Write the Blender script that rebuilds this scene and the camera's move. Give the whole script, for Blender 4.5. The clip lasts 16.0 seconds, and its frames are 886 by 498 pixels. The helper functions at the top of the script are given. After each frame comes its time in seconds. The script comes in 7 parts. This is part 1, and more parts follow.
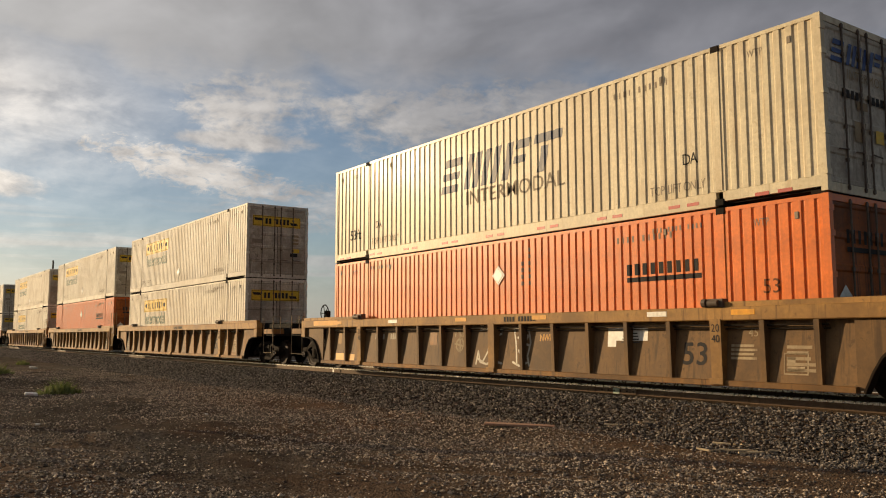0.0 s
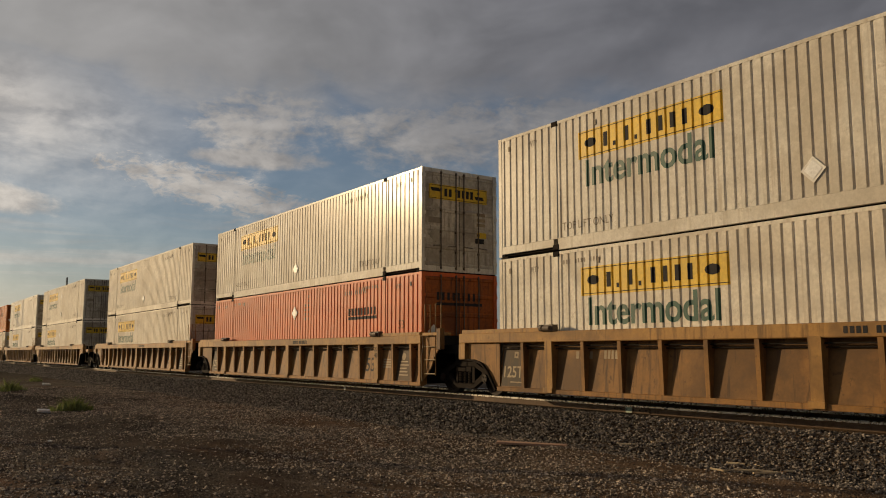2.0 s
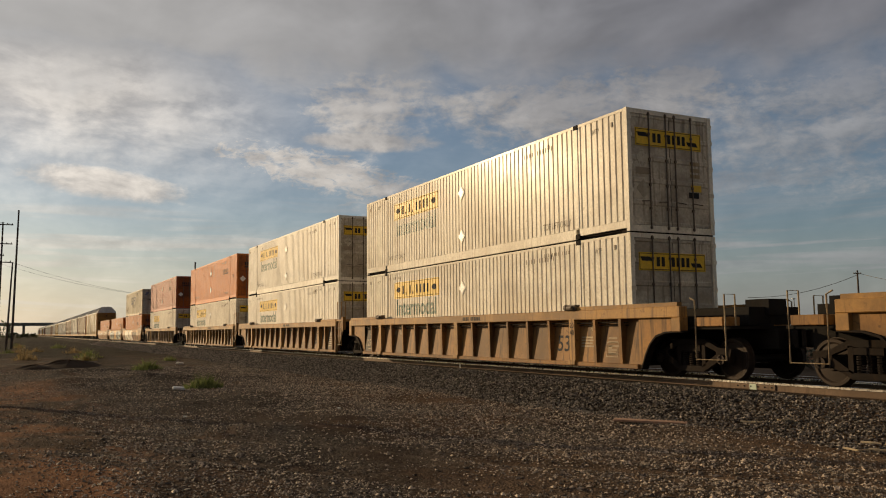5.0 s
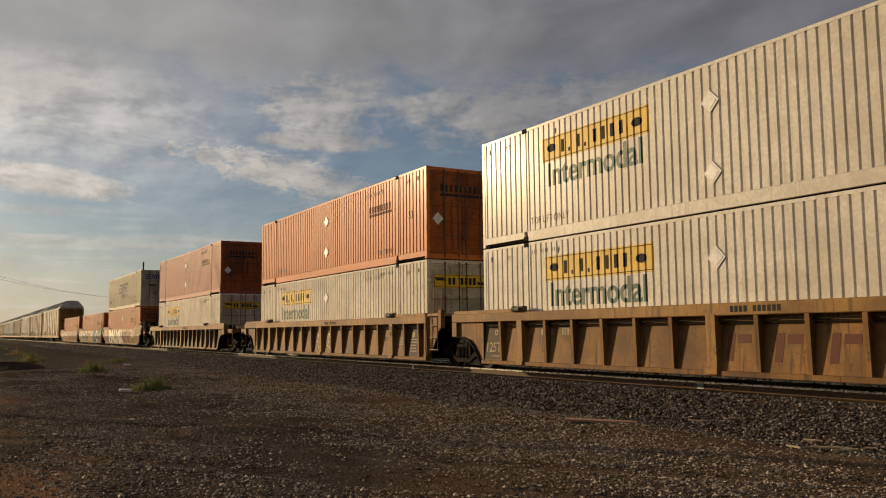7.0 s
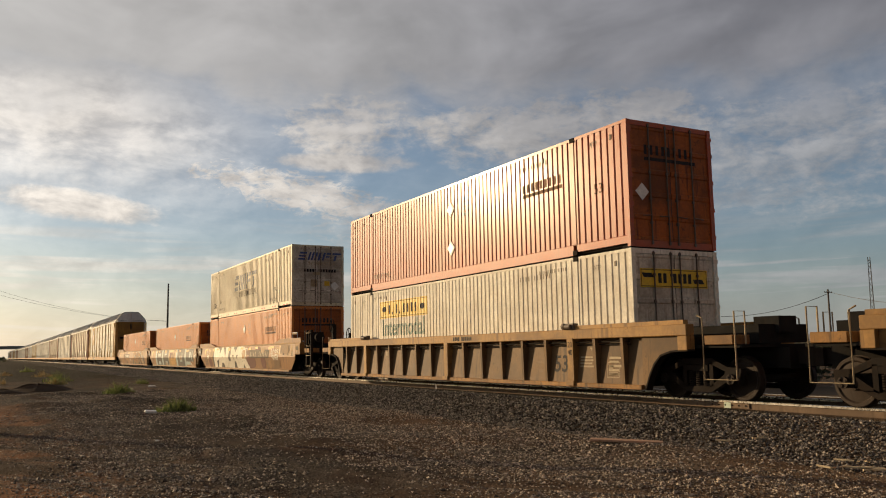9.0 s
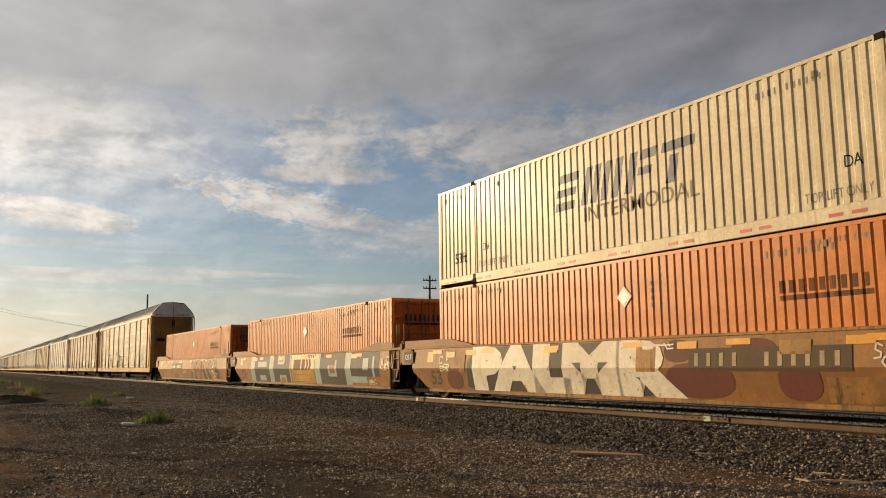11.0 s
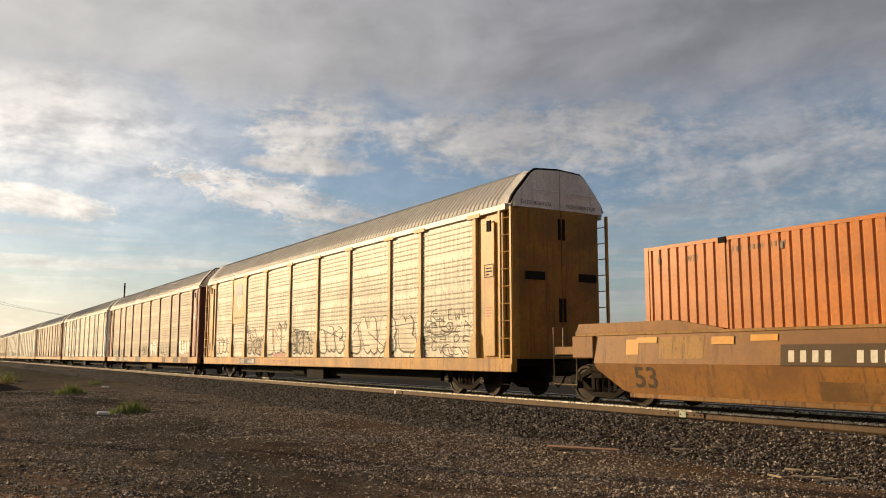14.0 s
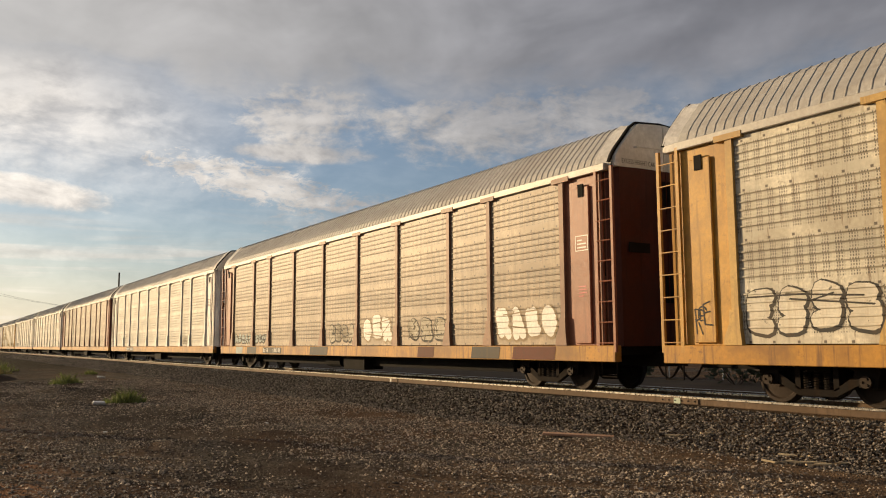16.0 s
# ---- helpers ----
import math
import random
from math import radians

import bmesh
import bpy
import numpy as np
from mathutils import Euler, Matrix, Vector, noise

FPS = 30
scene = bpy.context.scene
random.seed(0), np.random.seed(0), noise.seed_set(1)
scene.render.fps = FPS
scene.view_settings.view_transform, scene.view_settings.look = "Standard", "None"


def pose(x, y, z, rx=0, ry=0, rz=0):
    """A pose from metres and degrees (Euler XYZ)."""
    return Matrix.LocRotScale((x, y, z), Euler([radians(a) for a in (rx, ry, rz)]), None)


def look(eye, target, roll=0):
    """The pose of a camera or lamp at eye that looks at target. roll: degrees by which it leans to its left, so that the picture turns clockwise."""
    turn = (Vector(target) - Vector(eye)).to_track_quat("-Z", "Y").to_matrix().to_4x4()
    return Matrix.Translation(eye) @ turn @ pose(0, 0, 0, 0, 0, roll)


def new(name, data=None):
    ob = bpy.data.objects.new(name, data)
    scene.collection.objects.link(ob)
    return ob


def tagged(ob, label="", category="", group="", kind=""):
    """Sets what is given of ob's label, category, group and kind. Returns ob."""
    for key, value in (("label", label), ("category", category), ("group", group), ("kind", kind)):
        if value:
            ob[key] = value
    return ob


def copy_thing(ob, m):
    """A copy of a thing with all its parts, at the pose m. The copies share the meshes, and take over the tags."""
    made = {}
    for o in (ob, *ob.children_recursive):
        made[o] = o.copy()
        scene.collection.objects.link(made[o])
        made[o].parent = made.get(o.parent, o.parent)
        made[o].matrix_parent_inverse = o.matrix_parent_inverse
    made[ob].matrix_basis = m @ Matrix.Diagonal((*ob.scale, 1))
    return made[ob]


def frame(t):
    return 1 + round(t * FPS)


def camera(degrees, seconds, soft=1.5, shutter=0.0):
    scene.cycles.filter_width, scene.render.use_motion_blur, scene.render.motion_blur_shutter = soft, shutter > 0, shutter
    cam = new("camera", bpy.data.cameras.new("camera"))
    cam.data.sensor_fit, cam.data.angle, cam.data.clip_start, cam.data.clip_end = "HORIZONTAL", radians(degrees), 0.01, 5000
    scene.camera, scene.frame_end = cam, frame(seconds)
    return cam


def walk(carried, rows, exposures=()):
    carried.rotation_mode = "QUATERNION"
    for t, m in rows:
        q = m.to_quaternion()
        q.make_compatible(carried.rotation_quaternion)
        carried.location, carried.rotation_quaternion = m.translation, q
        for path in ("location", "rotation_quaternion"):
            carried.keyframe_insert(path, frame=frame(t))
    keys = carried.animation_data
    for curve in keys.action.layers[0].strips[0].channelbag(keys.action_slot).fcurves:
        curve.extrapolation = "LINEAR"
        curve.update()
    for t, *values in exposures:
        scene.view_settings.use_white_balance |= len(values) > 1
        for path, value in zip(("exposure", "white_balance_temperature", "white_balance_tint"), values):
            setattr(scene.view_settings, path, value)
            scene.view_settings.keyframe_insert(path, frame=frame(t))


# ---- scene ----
# camera: stands still on the lot beside the track, turned by hand
EYE_Z = 1.04            # above the top of the rail, which is z = 0
cam = camera(56.16, 16.0, soft=1.05)
TURN = [
    (0, -35.44, 5.90, 0.13), (0.5, -37.99, 5.84, 0.66), (1, -39.64, 5.01, 0.72), (1.5, -37.50, 5.99, 0.44),
    (2, -34.65, 7.12, -0.04), (2.5, -30.77, 6.52, 0.20), (3, -26.90, 5.36, 0.54), (3.5, -25.59, 4.65, 0.66),
    (3.7, -25.35, 4.90, 0.55), (5.8, -27.60, 6.21, 0.62), (6, -27.59, 6.47, 0.77), (6.3, -28.59, 6.51, 0.91),
    (6.5, -29.25, 6.38, 0.93), (7, -30.07, 5.65, 0.59), (7.5, -29.43, 5.56, 1.11), (7.8, -28.51, 6.14, 1.26),
    (8, -28.36, 6.38, 1.20), (8.2, -28.53, 6.32, 1.20), (10.3, -28.40, 8.60, 0.40), (10.5, -29.25, 8.44, 0.46),
    (11, -29.78, 7.84, 0.71), (11.5, -29.81, 7.86, 0.61), (12, -30.52, 7.92, 0.15), (12.5, -30.13, 8.10, -0.02),
    (13, -31.18, 8.02, 0.01), (13.5, -30.89, 7.64, -0.06), (14, -31.24, 7.37, -0.03), (14.5, -31.89, 7.28, 0.42),
    (15, -32.08, 7.21, 0.56), (15.5, -31.64, 7.28, 0.22), (16, -31.56, 6.55, 0.29)]
EXPOSE = [(t, e, 6620, 11) for t, e in (
    (0, 0.08), (0.5, 0.05), (1, 0.30), (1.5, -0.05), (2, -0.5), (2.5, -0.2), (3, 0.1), (3.5, 0.17), (6, -0.42), (7, -0.42), (7.5, -0.05), (8, 0.0),
    (10.5, 0.17), (11, 0.07), (12, 0.08), (12.5, 0.16), (13.5, 0.17), (14, 0.32), (14.5, 0.07), (15, -0.26), (15.5, -0.08), (16, 0.18))]
walk(cam, [(t, pose(0, 0, EYE_Z, 90 + p, r, y)) for t, y, p, r in TURN], EXPOSE)

# the train: where each unit's container starts at 0 s, and how it rolls
TRACK_X = 13.57
SPEED, GAIN = 15.468, 0.02277
UNIT_Y = dict(A=6.91, B=30.28, C=49.81, D=69.35, E=92.70, F=112.19, G=131.53, H=154.95, I=178.36, J=197.76, K=217.16)
RACK_Y, RACK_STEP, RACK_LEN, RACKS = 237.50, 28.52, 27.3, 20
MOVING, WHEELS = [], []

# ---- light ----
SUN_AZ, SUN_EL = 32.0, 12.0       # degrees left of the track's far end, and up
sun_way = Vector((-math.sin(radians(SUN_AZ)) * math.cos(radians(SUN_EL)), math.cos(radians(SUN_AZ)) * math.cos(radians(SUN_EL)), math.sin(radians(SUN_EL))))
sun = new("sun", bpy.data.lights.new("sun", "SUN"))
sun.data.energy, sun.data.angle, sun.data.color = 5.0, radians(0.5), (1.0, 0.735, 0.42)
sun.matrix_world = look(sun_way * 50, (0, 0, 0))


class Nodes:
    """A short way to write node trees."""

    def __init__(self, tree, clear=True):
        self.tree = tree
        if clear:
            tree.nodes.clear()

    def add(self, kind, ins=None):
        n = self.tree.nodes.new(kind)
        for k, v in (ins or {}).items():
            s = n.inputs[k]
            if isinstance(v, bpy.types.NodeSocket):
                self.tree.links.new(v, s)
            else:
                s.default_value = v
        return n

    def math(self, op, a, b=0.0, c=0.0, clamp=False):
        n = self.add("ShaderNodeMath", {0: a, 1: b, 2: c})
        n.operation, n.use_clamp = op, clamp
        return n.outputs[0]

    def ramp(self, x, lo, hi, a=0.0, b=1.0, smooth=True):
        n = self.add("ShaderNodeMapRange", {0: x, 1: lo, 2: hi, 3: a, 4: b})
        n.interpolation_type = "SMOOTHSTEP" if smooth else "LINEAR"
        return n.outputs[0]

    def mix(self, f, a, b, blend="MIX"):
        n = self.add("ShaderNodeMix")
        n.data_type, n.blend_type = "RGBA", blend
        for k, v in ((0, f), (6, a), (7, b)):
            if isinstance(v, bpy.types.NodeSocket):
                self.tree.links.new(v, n.inputs[k])
            else:
                n.inputs[k].default_value = v
        return n.outputs[2]

    def noise(self, vec, scale, detail=4.0, rough=0.55, warp=0.0):
        n = self.add("ShaderNodeTexNoise", {"Vector": vec, "Scale": scale, "Detail": detail, "Roughness": rough, "Distortion": warp})
        return n.outputs[0]

    def scaled(self, vec, s):
        return self.add("ShaderNodeMapping", {"Vector": vec, "Scale": s}).outputs[0]

    def moved(self, vec, s):
        return self.vec("ADD", vec, s).outputs[0]

    def vec(self, op, a, b):
        n = self.add("ShaderNodeVectorMath", {0: a, 1: b})
        n.operation = op
        return n


def c4(c, k=1.0):
    return (c[0] * k, c[1] * k, c[2] * k, 1.0)


def make_world():
    w = bpy.data.worlds.new("evening_sky")
    scene.world = w
    w.use_nodes = True
    n = Nodes(w.node_tree)
    way = n.add("ShaderNodeTexCoord").outputs["Generated"]
    x, y, z = n.add("ShaderNodeSeparateXYZ", {0: way}).outputs
    sk = n.add("ShaderNodeTexSky")
    sk.sky_type, sk.sun_disc, sk.sun_elevation, sk.sun_rotation = "NISHITA", False, radians(SUN_EL), radians(-SUN_AZ)
    sk.air_density, sk.dust_density, sk.ozone_density = 1.0, 1.2, 3.0
    # bearing to the right of the track's far end, and height, in degrees
    az = n.math("MULTIPLY", n.math("ARCTAN2", x, y), 57.2958)
    el = n.math("MULTIPLY", n.math("ARCSINE", z), 57.2958)

    def wisps(ka, ke, scale, detail, rough, warp, seed, da=0.0, de=0.0):
        v = n.add("ShaderNodeCombineXYZ", {0: n.math("MULTIPLY_ADD", az, ka, da * ka), 1: n.math("MULTIPLY_ADD", el, ke, de * ke), 2: seed}).outputs[0]
        return n.noise(v, scale, detail, rough, warp)

    def heap(a0, e0, ra, re, tilt=0.0):
        """1 in the middle of an oval of sky, 0 on its rim, negative outside."""
        da = n.math("SUBTRACT", az, a0)
        de = n.math("SUBTRACT", n.math("SUBTRACT", el, e0), n.math("MULTIPLY", da, tilt))
        q = n.math("ADD", n.math("POWER", n.math("ABSOLUTE", n.math("DIVIDE", da, ra)), 2.0), n.math("POWER", n.math("ABSOLUTE", n.math("DIVIDE", de, re)), 2.0))
        return n.math("MAXIMUM", n.math("SUBTRACT", 1.0, q), -1.5)

    big = wisps(0.10, 0.16, 1.0, 4.0, 0.5, 0.4, 2.0)
    mid = wisps(0.22, 0.42, 1.0, 7.0, 0.56, 0.35, 7.0)
    fine = wisps(0.8, 1.5, 1.0, 8.0, 0.60, 0.3, 4.0)
    ripple = wisps(0.55, 1.3, 1.0, 8.0, 0.65, 1.2, 9.0)
    crisp = wisps(2.1, 3.6, 1.0, 6.0, 0.62, 0.5, 6.0)
    rough = n.math("ADD", n.math("MULTIPLY", n.math("SUBTRACT", mid, 0.5), 2.3), n.math("MULTIPLY", n.math("SUBTRACT", fine, 0.5), 1.7))
    rough = n.math("ADD", rough, n.math("MULTIPLY", n.math("SUBTRACT", crisp, 0.5), 0.7))

    def cloud(body, lo=-0.15, hi=1.1, gain=1.0):
        return n.ramp(n.math("ADD", body, n.math("MULTIPLY", rough, gain)), lo, hi)

    deck = n.ramp(n.math("ADD", n.math("ADD", el, n.math("MULTIPLY", n.math("SUBTRACT", big, 0.5), 5.0)), n.math("MULTIPLY", n.math("SUBTRACT", mid, 0.5), 4.5)), 13.9, 19.4)
    heaps = n.math("MAXIMUM", cloud(heap(21.8, 15.4, 5.4, 3.4)), cloud(heap(37.5, 15.0, 13.5, 3.2)))
    heaps = n.math("MAXIMUM", heaps, n.math("MULTIPLY", cloud(heap(53.0, 13.0, 12.0, 5.0), 0.0, 1.2), 0.7))
    heaps = n.math("MAXIMUM", heaps, n.math("MULTIPLY", cloud(heap(72.0, 12.0, 12.0, 6.0)), 0.7))
    heaps = n.math("MAXIMUM", heaps, cloud(heap(4.5, 9.6, 6.0, 1.2, -0.1), -0.1, 0.8, 0.5))
    heaps = n.math("MAXIMUM", heaps, cloud(heap(21.6, 13.0, 6.2, 0.85, -0.02), -0.05, 0.8, 0.55))
    heaps = n.math("MAXIMUM", heaps, n.math("MULTIPLY", cloud(heap(42.5, 16.0, 5.0, 1.6, 0.12), -0.1, 0.9, 0.9), 0.9))
    heaps = n.math("MAXIMUM", heaps, n.math("MULTIPLY", cloud(heap(11.3, 15.4, 2.6, 0.9), 0.0, 1.2), 0.6))
    tear = n.math("ADD", n.math("MULTIPLY", n.math("SUBTRACT", ripple, 0.5), 3.2), n.math("MULTIPLY", n.math("SUBTRACT", crisp, 0.5), 1.4))

    def torn(body, gain, lo=-0.3, hi=1.25):
        return n.math("MULTIPLY", n.ramp(n.math("ADD", body, tear), lo, hi), gain)

    band = n.math("MAXIMUM", torn(heap(18.5, 10.9, 9.0, 1.4, -0.22), 1.0, -0.15, 0.95), torn(heap(31.5, 8.7, 11.5, 1.7, 0.02), 0.75))
    band = n.math("MAXIMUM", band, torn(heap(11.4, 13.2, 2.3, 1.6, -0.6), 0.6))
    band = n.math("MAXIMUM", band, torn(heap(47.0, 9.6, 9.0, 1.0, 0.05), 0.55))
    veil = n.math("MULTIPLY", n.ramp(az, 25.0, 4.0), n.ramp(n.math("ADD", el, n.math("MULTIPLY", rough, 1.2)), 7.0, 15.5, 0.0, 0.9))
    streak = n.ramp(wisps(0.055, 0.85, 1.0, 5.0, 0.55, 0.5, 1.0), 0.45, 0.66)
    low = n.math("MULTIPLY", streak, n.ramp(el, 11.0, 5.0, 0.0, 0.75))
    lit_part = n.math("MAXIMUM", n.math("MAXIMUM", heaps, band), n.math("MAXIMUM", veil, low))
    cover = n.math("MAXIMUM", lit_part, deck)
    s = sun_way
    dot = n.vec("DOT_PRODUCT", way, (s.x, s.y, s.z)).outputs["Value"]
    glow = n.ramp(dot, 0.35, 0.98)
    lit = n.mix(glow, c4((0.37, 0.36, 0.355)), c4((1.02, 0.94, 0.83)))
    lit = n.mix(n.ramp(mid, 0.62, 0.36, 0.0, 0.40), lit, c4((0.24, 0.24, 0.26)))
    grey = n.mix(n.ramp(big, 0.3, 0.7), c4((0.176, 0.176, 0.192)), c4((0.26, 0.26, 0.28)))
    grey = n.mix(n.ramp(dot, 0.1, -0.5), grey, c4((0.075, 0.074, 0.082)))
    grey = n.mix(n.math("POWER", n.ramp(dot, 0.25, 1.0), 1.0), grey, c4((0.54, 0.525, 0.50)))
    # the sides of the clouds that face the sun are brighter
    def facing(args, da, de, k):
        return n.math("MULTIPLY", n.math("SUBTRACT", wisps(*args), wisps(*args, da, de)), k)

    relief = n.math("ADD", facing((0.22, 0.42, 1.0, 7.0, 0.56, 0.35, 7.0), -0.9, 0.55, 0.9), facing((0.8, 1.5, 1.0, 8.0, 0.60, 0.3, 4.0), -0.3, 0.2, 0.35))
    shade = n.math("MINIMUM", n.math("MAXIMUM", n.math("ADD", 1.0, relief), 0.62), 1.45)
    lit = n.mix(1.0, lit, n.add("ShaderNodeCombineXYZ", {0: shade, 1: shade, 2: shade}).outputs[0], "MULTIPLY")
    soft = n.math("MINIMUM", n.math("MAXIMUM", n.math("ADD", 1.0, facing((0.10, 0.16, 1.0, 4.0, 0.5, 0.4, 2.0), -2.2, 1.2, 0.6)), 0.8), 1.25)
    soft = n.math("MULTIPLY", soft, n.math("MULTIPLY_ADD", relief, 0.12, 1.0))
    grey = n.mix(1.0, grey, n.add("ShaderNodeCombineXYZ", {0: soft, 1: soft, 2: soft}).outputs[0], "MULTIPLY")
    col = n.mix(deck, lit, grey)
    haze = n.ramp(el, 10.0, 0.0, 0.0, 0.7)
    col = n.mix(haze, col, n.mix(glow, c4((0.38, 0.40, 0.42)), c4((0.98, 0.88, 0.70))))
    clear = n.add("ShaderNodeBackground", {0: sk.outputs[0], 1: 0.095})
    over = n.add("ShaderNodeBackground", {0: col, 1: 1.0})
    both = n.add("ShaderNodeMixShader", {0: n.math("MAXIMUM", n.math("MULTIPLY_ADD", cover, 0.75, 0.18), n.math("MULTIPLY", haze, 0.8)), 1: clear.outputs[0], 2: over.outputs[0]})
    n.add("ShaderNodeOutputWorld", {0: both.outputs[0]})


make_world()

# ---- materials ----
def surface(name, col, rough=0.6, metal=0.0, stain=(0.10, 0.06, 0.035), dirt=0.35, streaks=True, grain=0.12, bump=0.15, scale=1.0, spec=0.5, vary=0.0, coat=0.0, worn=0.0):
    """Paint or metal with stains at two scales, vertical runs and fine relief."""
    m = bpy.data.materials.new(name)
    m.use_nodes = True
    n = Nodes(m.node_tree)
    co = n.add("ShaderNodeTexCoord").outputs["Object"]
    rnd = n.add("ShaderNodeObjectInfo").outputs["Random"]
    shift = n.add("ShaderNodeCombineXYZ", {0: n.math("MULTIPLY", rnd, 37.0), 1: n.math("MULTIPLY", rnd, 91.0), 2: 0.0}).outputs[0]
    co = n.vec("ADD", co, shift).outputs[0]
    coarse = n.noise(co, 0.55 * scale, 6.0, 0.62, 0.3)
    patch = n.noise(co, 2.3 * scale, 6.0, 0.65)
    fine = n.noise(co, 14.0 * scale, 6.0, 0.65)
    base = n.mix(n.ramp(fine, 0.3, 0.7), c4(col, 1.0 - grain), c4(col, 1.0 + grain))
    # sun-faded and fresher areas
    base = n.mix(n.ramp(patch, 0.36, 0.64, 0.0, 0.34), base, c4([c * 0.62 + 0.02 for c in col]))
    if vary:
        base = n.mix(n.math("MULTIPLY", rnd, vary), base, c4(stain, 1.4))
    amount = n.ramp(coarse, 0.42, 0.64)
    spots = n.ramp(n.noise(co, 6.5 * scale, 7.0, 0.7), 0.56, 0.66)
    if streaks:
        runs = n.noise(n.scaled(co, (5.0, 5.0, 0.30)), 1.6 * scale, 6.0, 0.62)
        amount = n.math("MAXIMUM", n.math("MULTIPLY", amount, 0.8), n.ramp(runs, 0.49, 0.68))
    amount = n.math("MAXIMUM", amount, n.math("MULTIPLY", spots, 0.8))
    base = n.mix(n.math("MULTIPLY", amount, dirt), base, c4(stain))
    b = n.add("ShaderNodeBump", {"Strength": bump, "Distance": 0.01, "Height": fine})
    p = n.add("ShaderNodeBsdfPrincipled", {"Base Color": base, "Metallic": metal, "Normal": b.outputs[0],
              "Roughness": n.math("ADD", rough, n.math("MULTIPLY", n.math("SUBTRACT", fine, 0.5), 0.25)), "Specular IOR Level": spec,
              "Coat Weight": coat, "Coat Roughness": n.math("ADD", 0.13, n.math("MULTIPLY", patch, 0.18))})
    out = p.outputs[0]
    if worn:
        # thin paint, gone in places
        gone = n.math("MAXIMUM", n.ramp(n.noise(co, 7.0, 8.0, 0.7), 0.62 - 0.2 * worn, 0.72 - 0.2 * worn), n.ramp(coarse, 0.45, 0.75, 0.0, worn))
        out = n.add("ShaderNodeMixShader", {0: gone, 1: out, 2: n.add("ShaderNodeBsdfTransparent").outputs[0]}).outputs[0]
    n.add("ShaderNodeOutputMaterial", {0: out})
    return m


WHITE = surface("cream_container_paint", (0.73, 0.68, 0.57), 0.6, dirt=0.48, stain=(0.33, 0.25, 0.16), spec=0.12, coat=0.08)
GREYWHITE = surface("weathered_white_paint", (0.66, 0.62, 0.53), 0.58, dirt=0.52, stain=(0.31, 0.24, 0.15), spec=0.12, coat=0.13)
PALEW = surface("chalky_white_container_paint", (0.72, 0.68, 0.59), 0.55, dirt=0.42, stain=(0.36, 0.29, 0.19), spec=0.2, coat=0.16)
SWIFTW = surface("ivory_container_paint", (0.61, 0.535, 0.37), 0.5, dirt=0.45, stain=(0.32, 0.21, 0.10), spec=0.28, coat=0.06)
FADEDORANGE = surface("faded_orange_container_paint", (0.56, 0.175, 0.020), 0.42, dirt=0.40, stain=(0.31, 0.105, 0.025), spec=0.3, coat=0.12)
ORANGE = surface("orange_container_paint", (0.68, 0.150, 0.008), 0.46, dirt=0.36, stain=(0.38, 0.095, 0.015), spec=0.3, coat=0.15)
REDORANGE = surface("faded_red_container_paint", (0.57, 0.155, 0.020), 0.55, dirt=0.40, stain=(0.34, 0.095, 0.026), spec=0.2, coat=0.12)
DEEPRED = surface("dull_red_container_paint", (0.37, 0.076, 0.024), 0.52, dirt=0.42, stain=(0.24, 0.066, 0.026), spec=0.25, coat=0.15)
DEEPORANGE = surface("deep_orange_container_paint", (0.54, 0.100, 0.010), 0.52, dirt=0.40, stain=(0.33, 0.08, 0.015), spec=0.22, coat=0.12)
WELL = surface("weathered_ochre_steel", (0.30, 0.148, 0.040), 0.65, dirt=0.85, stain=(0.052, 0.029, 0.014), vary=0.3, spec=0.2)
WELL2 = surface("ochre_wagon_paint", (0.27, 0.118, 0.022), 0.58, dirt=0.66, stain=(0.10, 0.044, 0.018), vary=0.2, spec=0.25)
DULLWELL = surface("dull_brown_wagon_steel", (0.165, 0.092, 0.036), 0.65, dirt=0.72, stain=(0.045, 0.028, 0.016), spec=0.2)
SILLY = surface("worn_yellow_sill_paint", (0.35, 0.188, 0.052), 0.62, dirt=0.72, stain=(0.085, 0.045, 0.02), spec=0.22)
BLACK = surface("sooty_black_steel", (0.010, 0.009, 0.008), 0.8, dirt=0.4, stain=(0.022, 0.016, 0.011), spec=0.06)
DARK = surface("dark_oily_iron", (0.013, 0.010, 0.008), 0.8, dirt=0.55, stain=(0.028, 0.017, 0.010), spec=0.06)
WHEELM = surface("worn_wheel_steel", (0.034, 0.022, 0.015), 0.65, metal=0.1, dirt=0.7, stain=(0.018, 0.012, 0.008), spec=0.15)
RAILM = surface("rusty_rail_side", (0.15, 0.10, 0.064), 0.75, dirt=0.5, stain=(0.05, 0.032, 0.02), spec=0.2)
RAILTOP = surface("polished_rail_head", (0.62, 0.58, 0.52), 0.28, metal=0.9, dirt=0.1, streaks=False)
SEAL = surface("black_rubber_seal", (0.02, 0.02, 0.02), 0.8, dirt=0.2)
INK = surface("black_lettering", (0.018, 0.018, 0.02), 0.7, dirt=0.2, stain=(0.12, 0.09, 0.06), spec=0.12)
NAVY = surface("navy_lettering", (0.022, 0.034, 0.072), 0.55, dirt=0.25, stain=(0.15, 0.13, 0.1))
BLUE = surface("blue_lettering", (0.022, 0.06, 0.20), 0.55, dirt=0.2)
GREEN = surface("dark_green_lettering", (0.010, 0.075, 0.050), 0.5, dirt=0.12, stain=(0.2, 0.17, 0.11), spec=0.3)
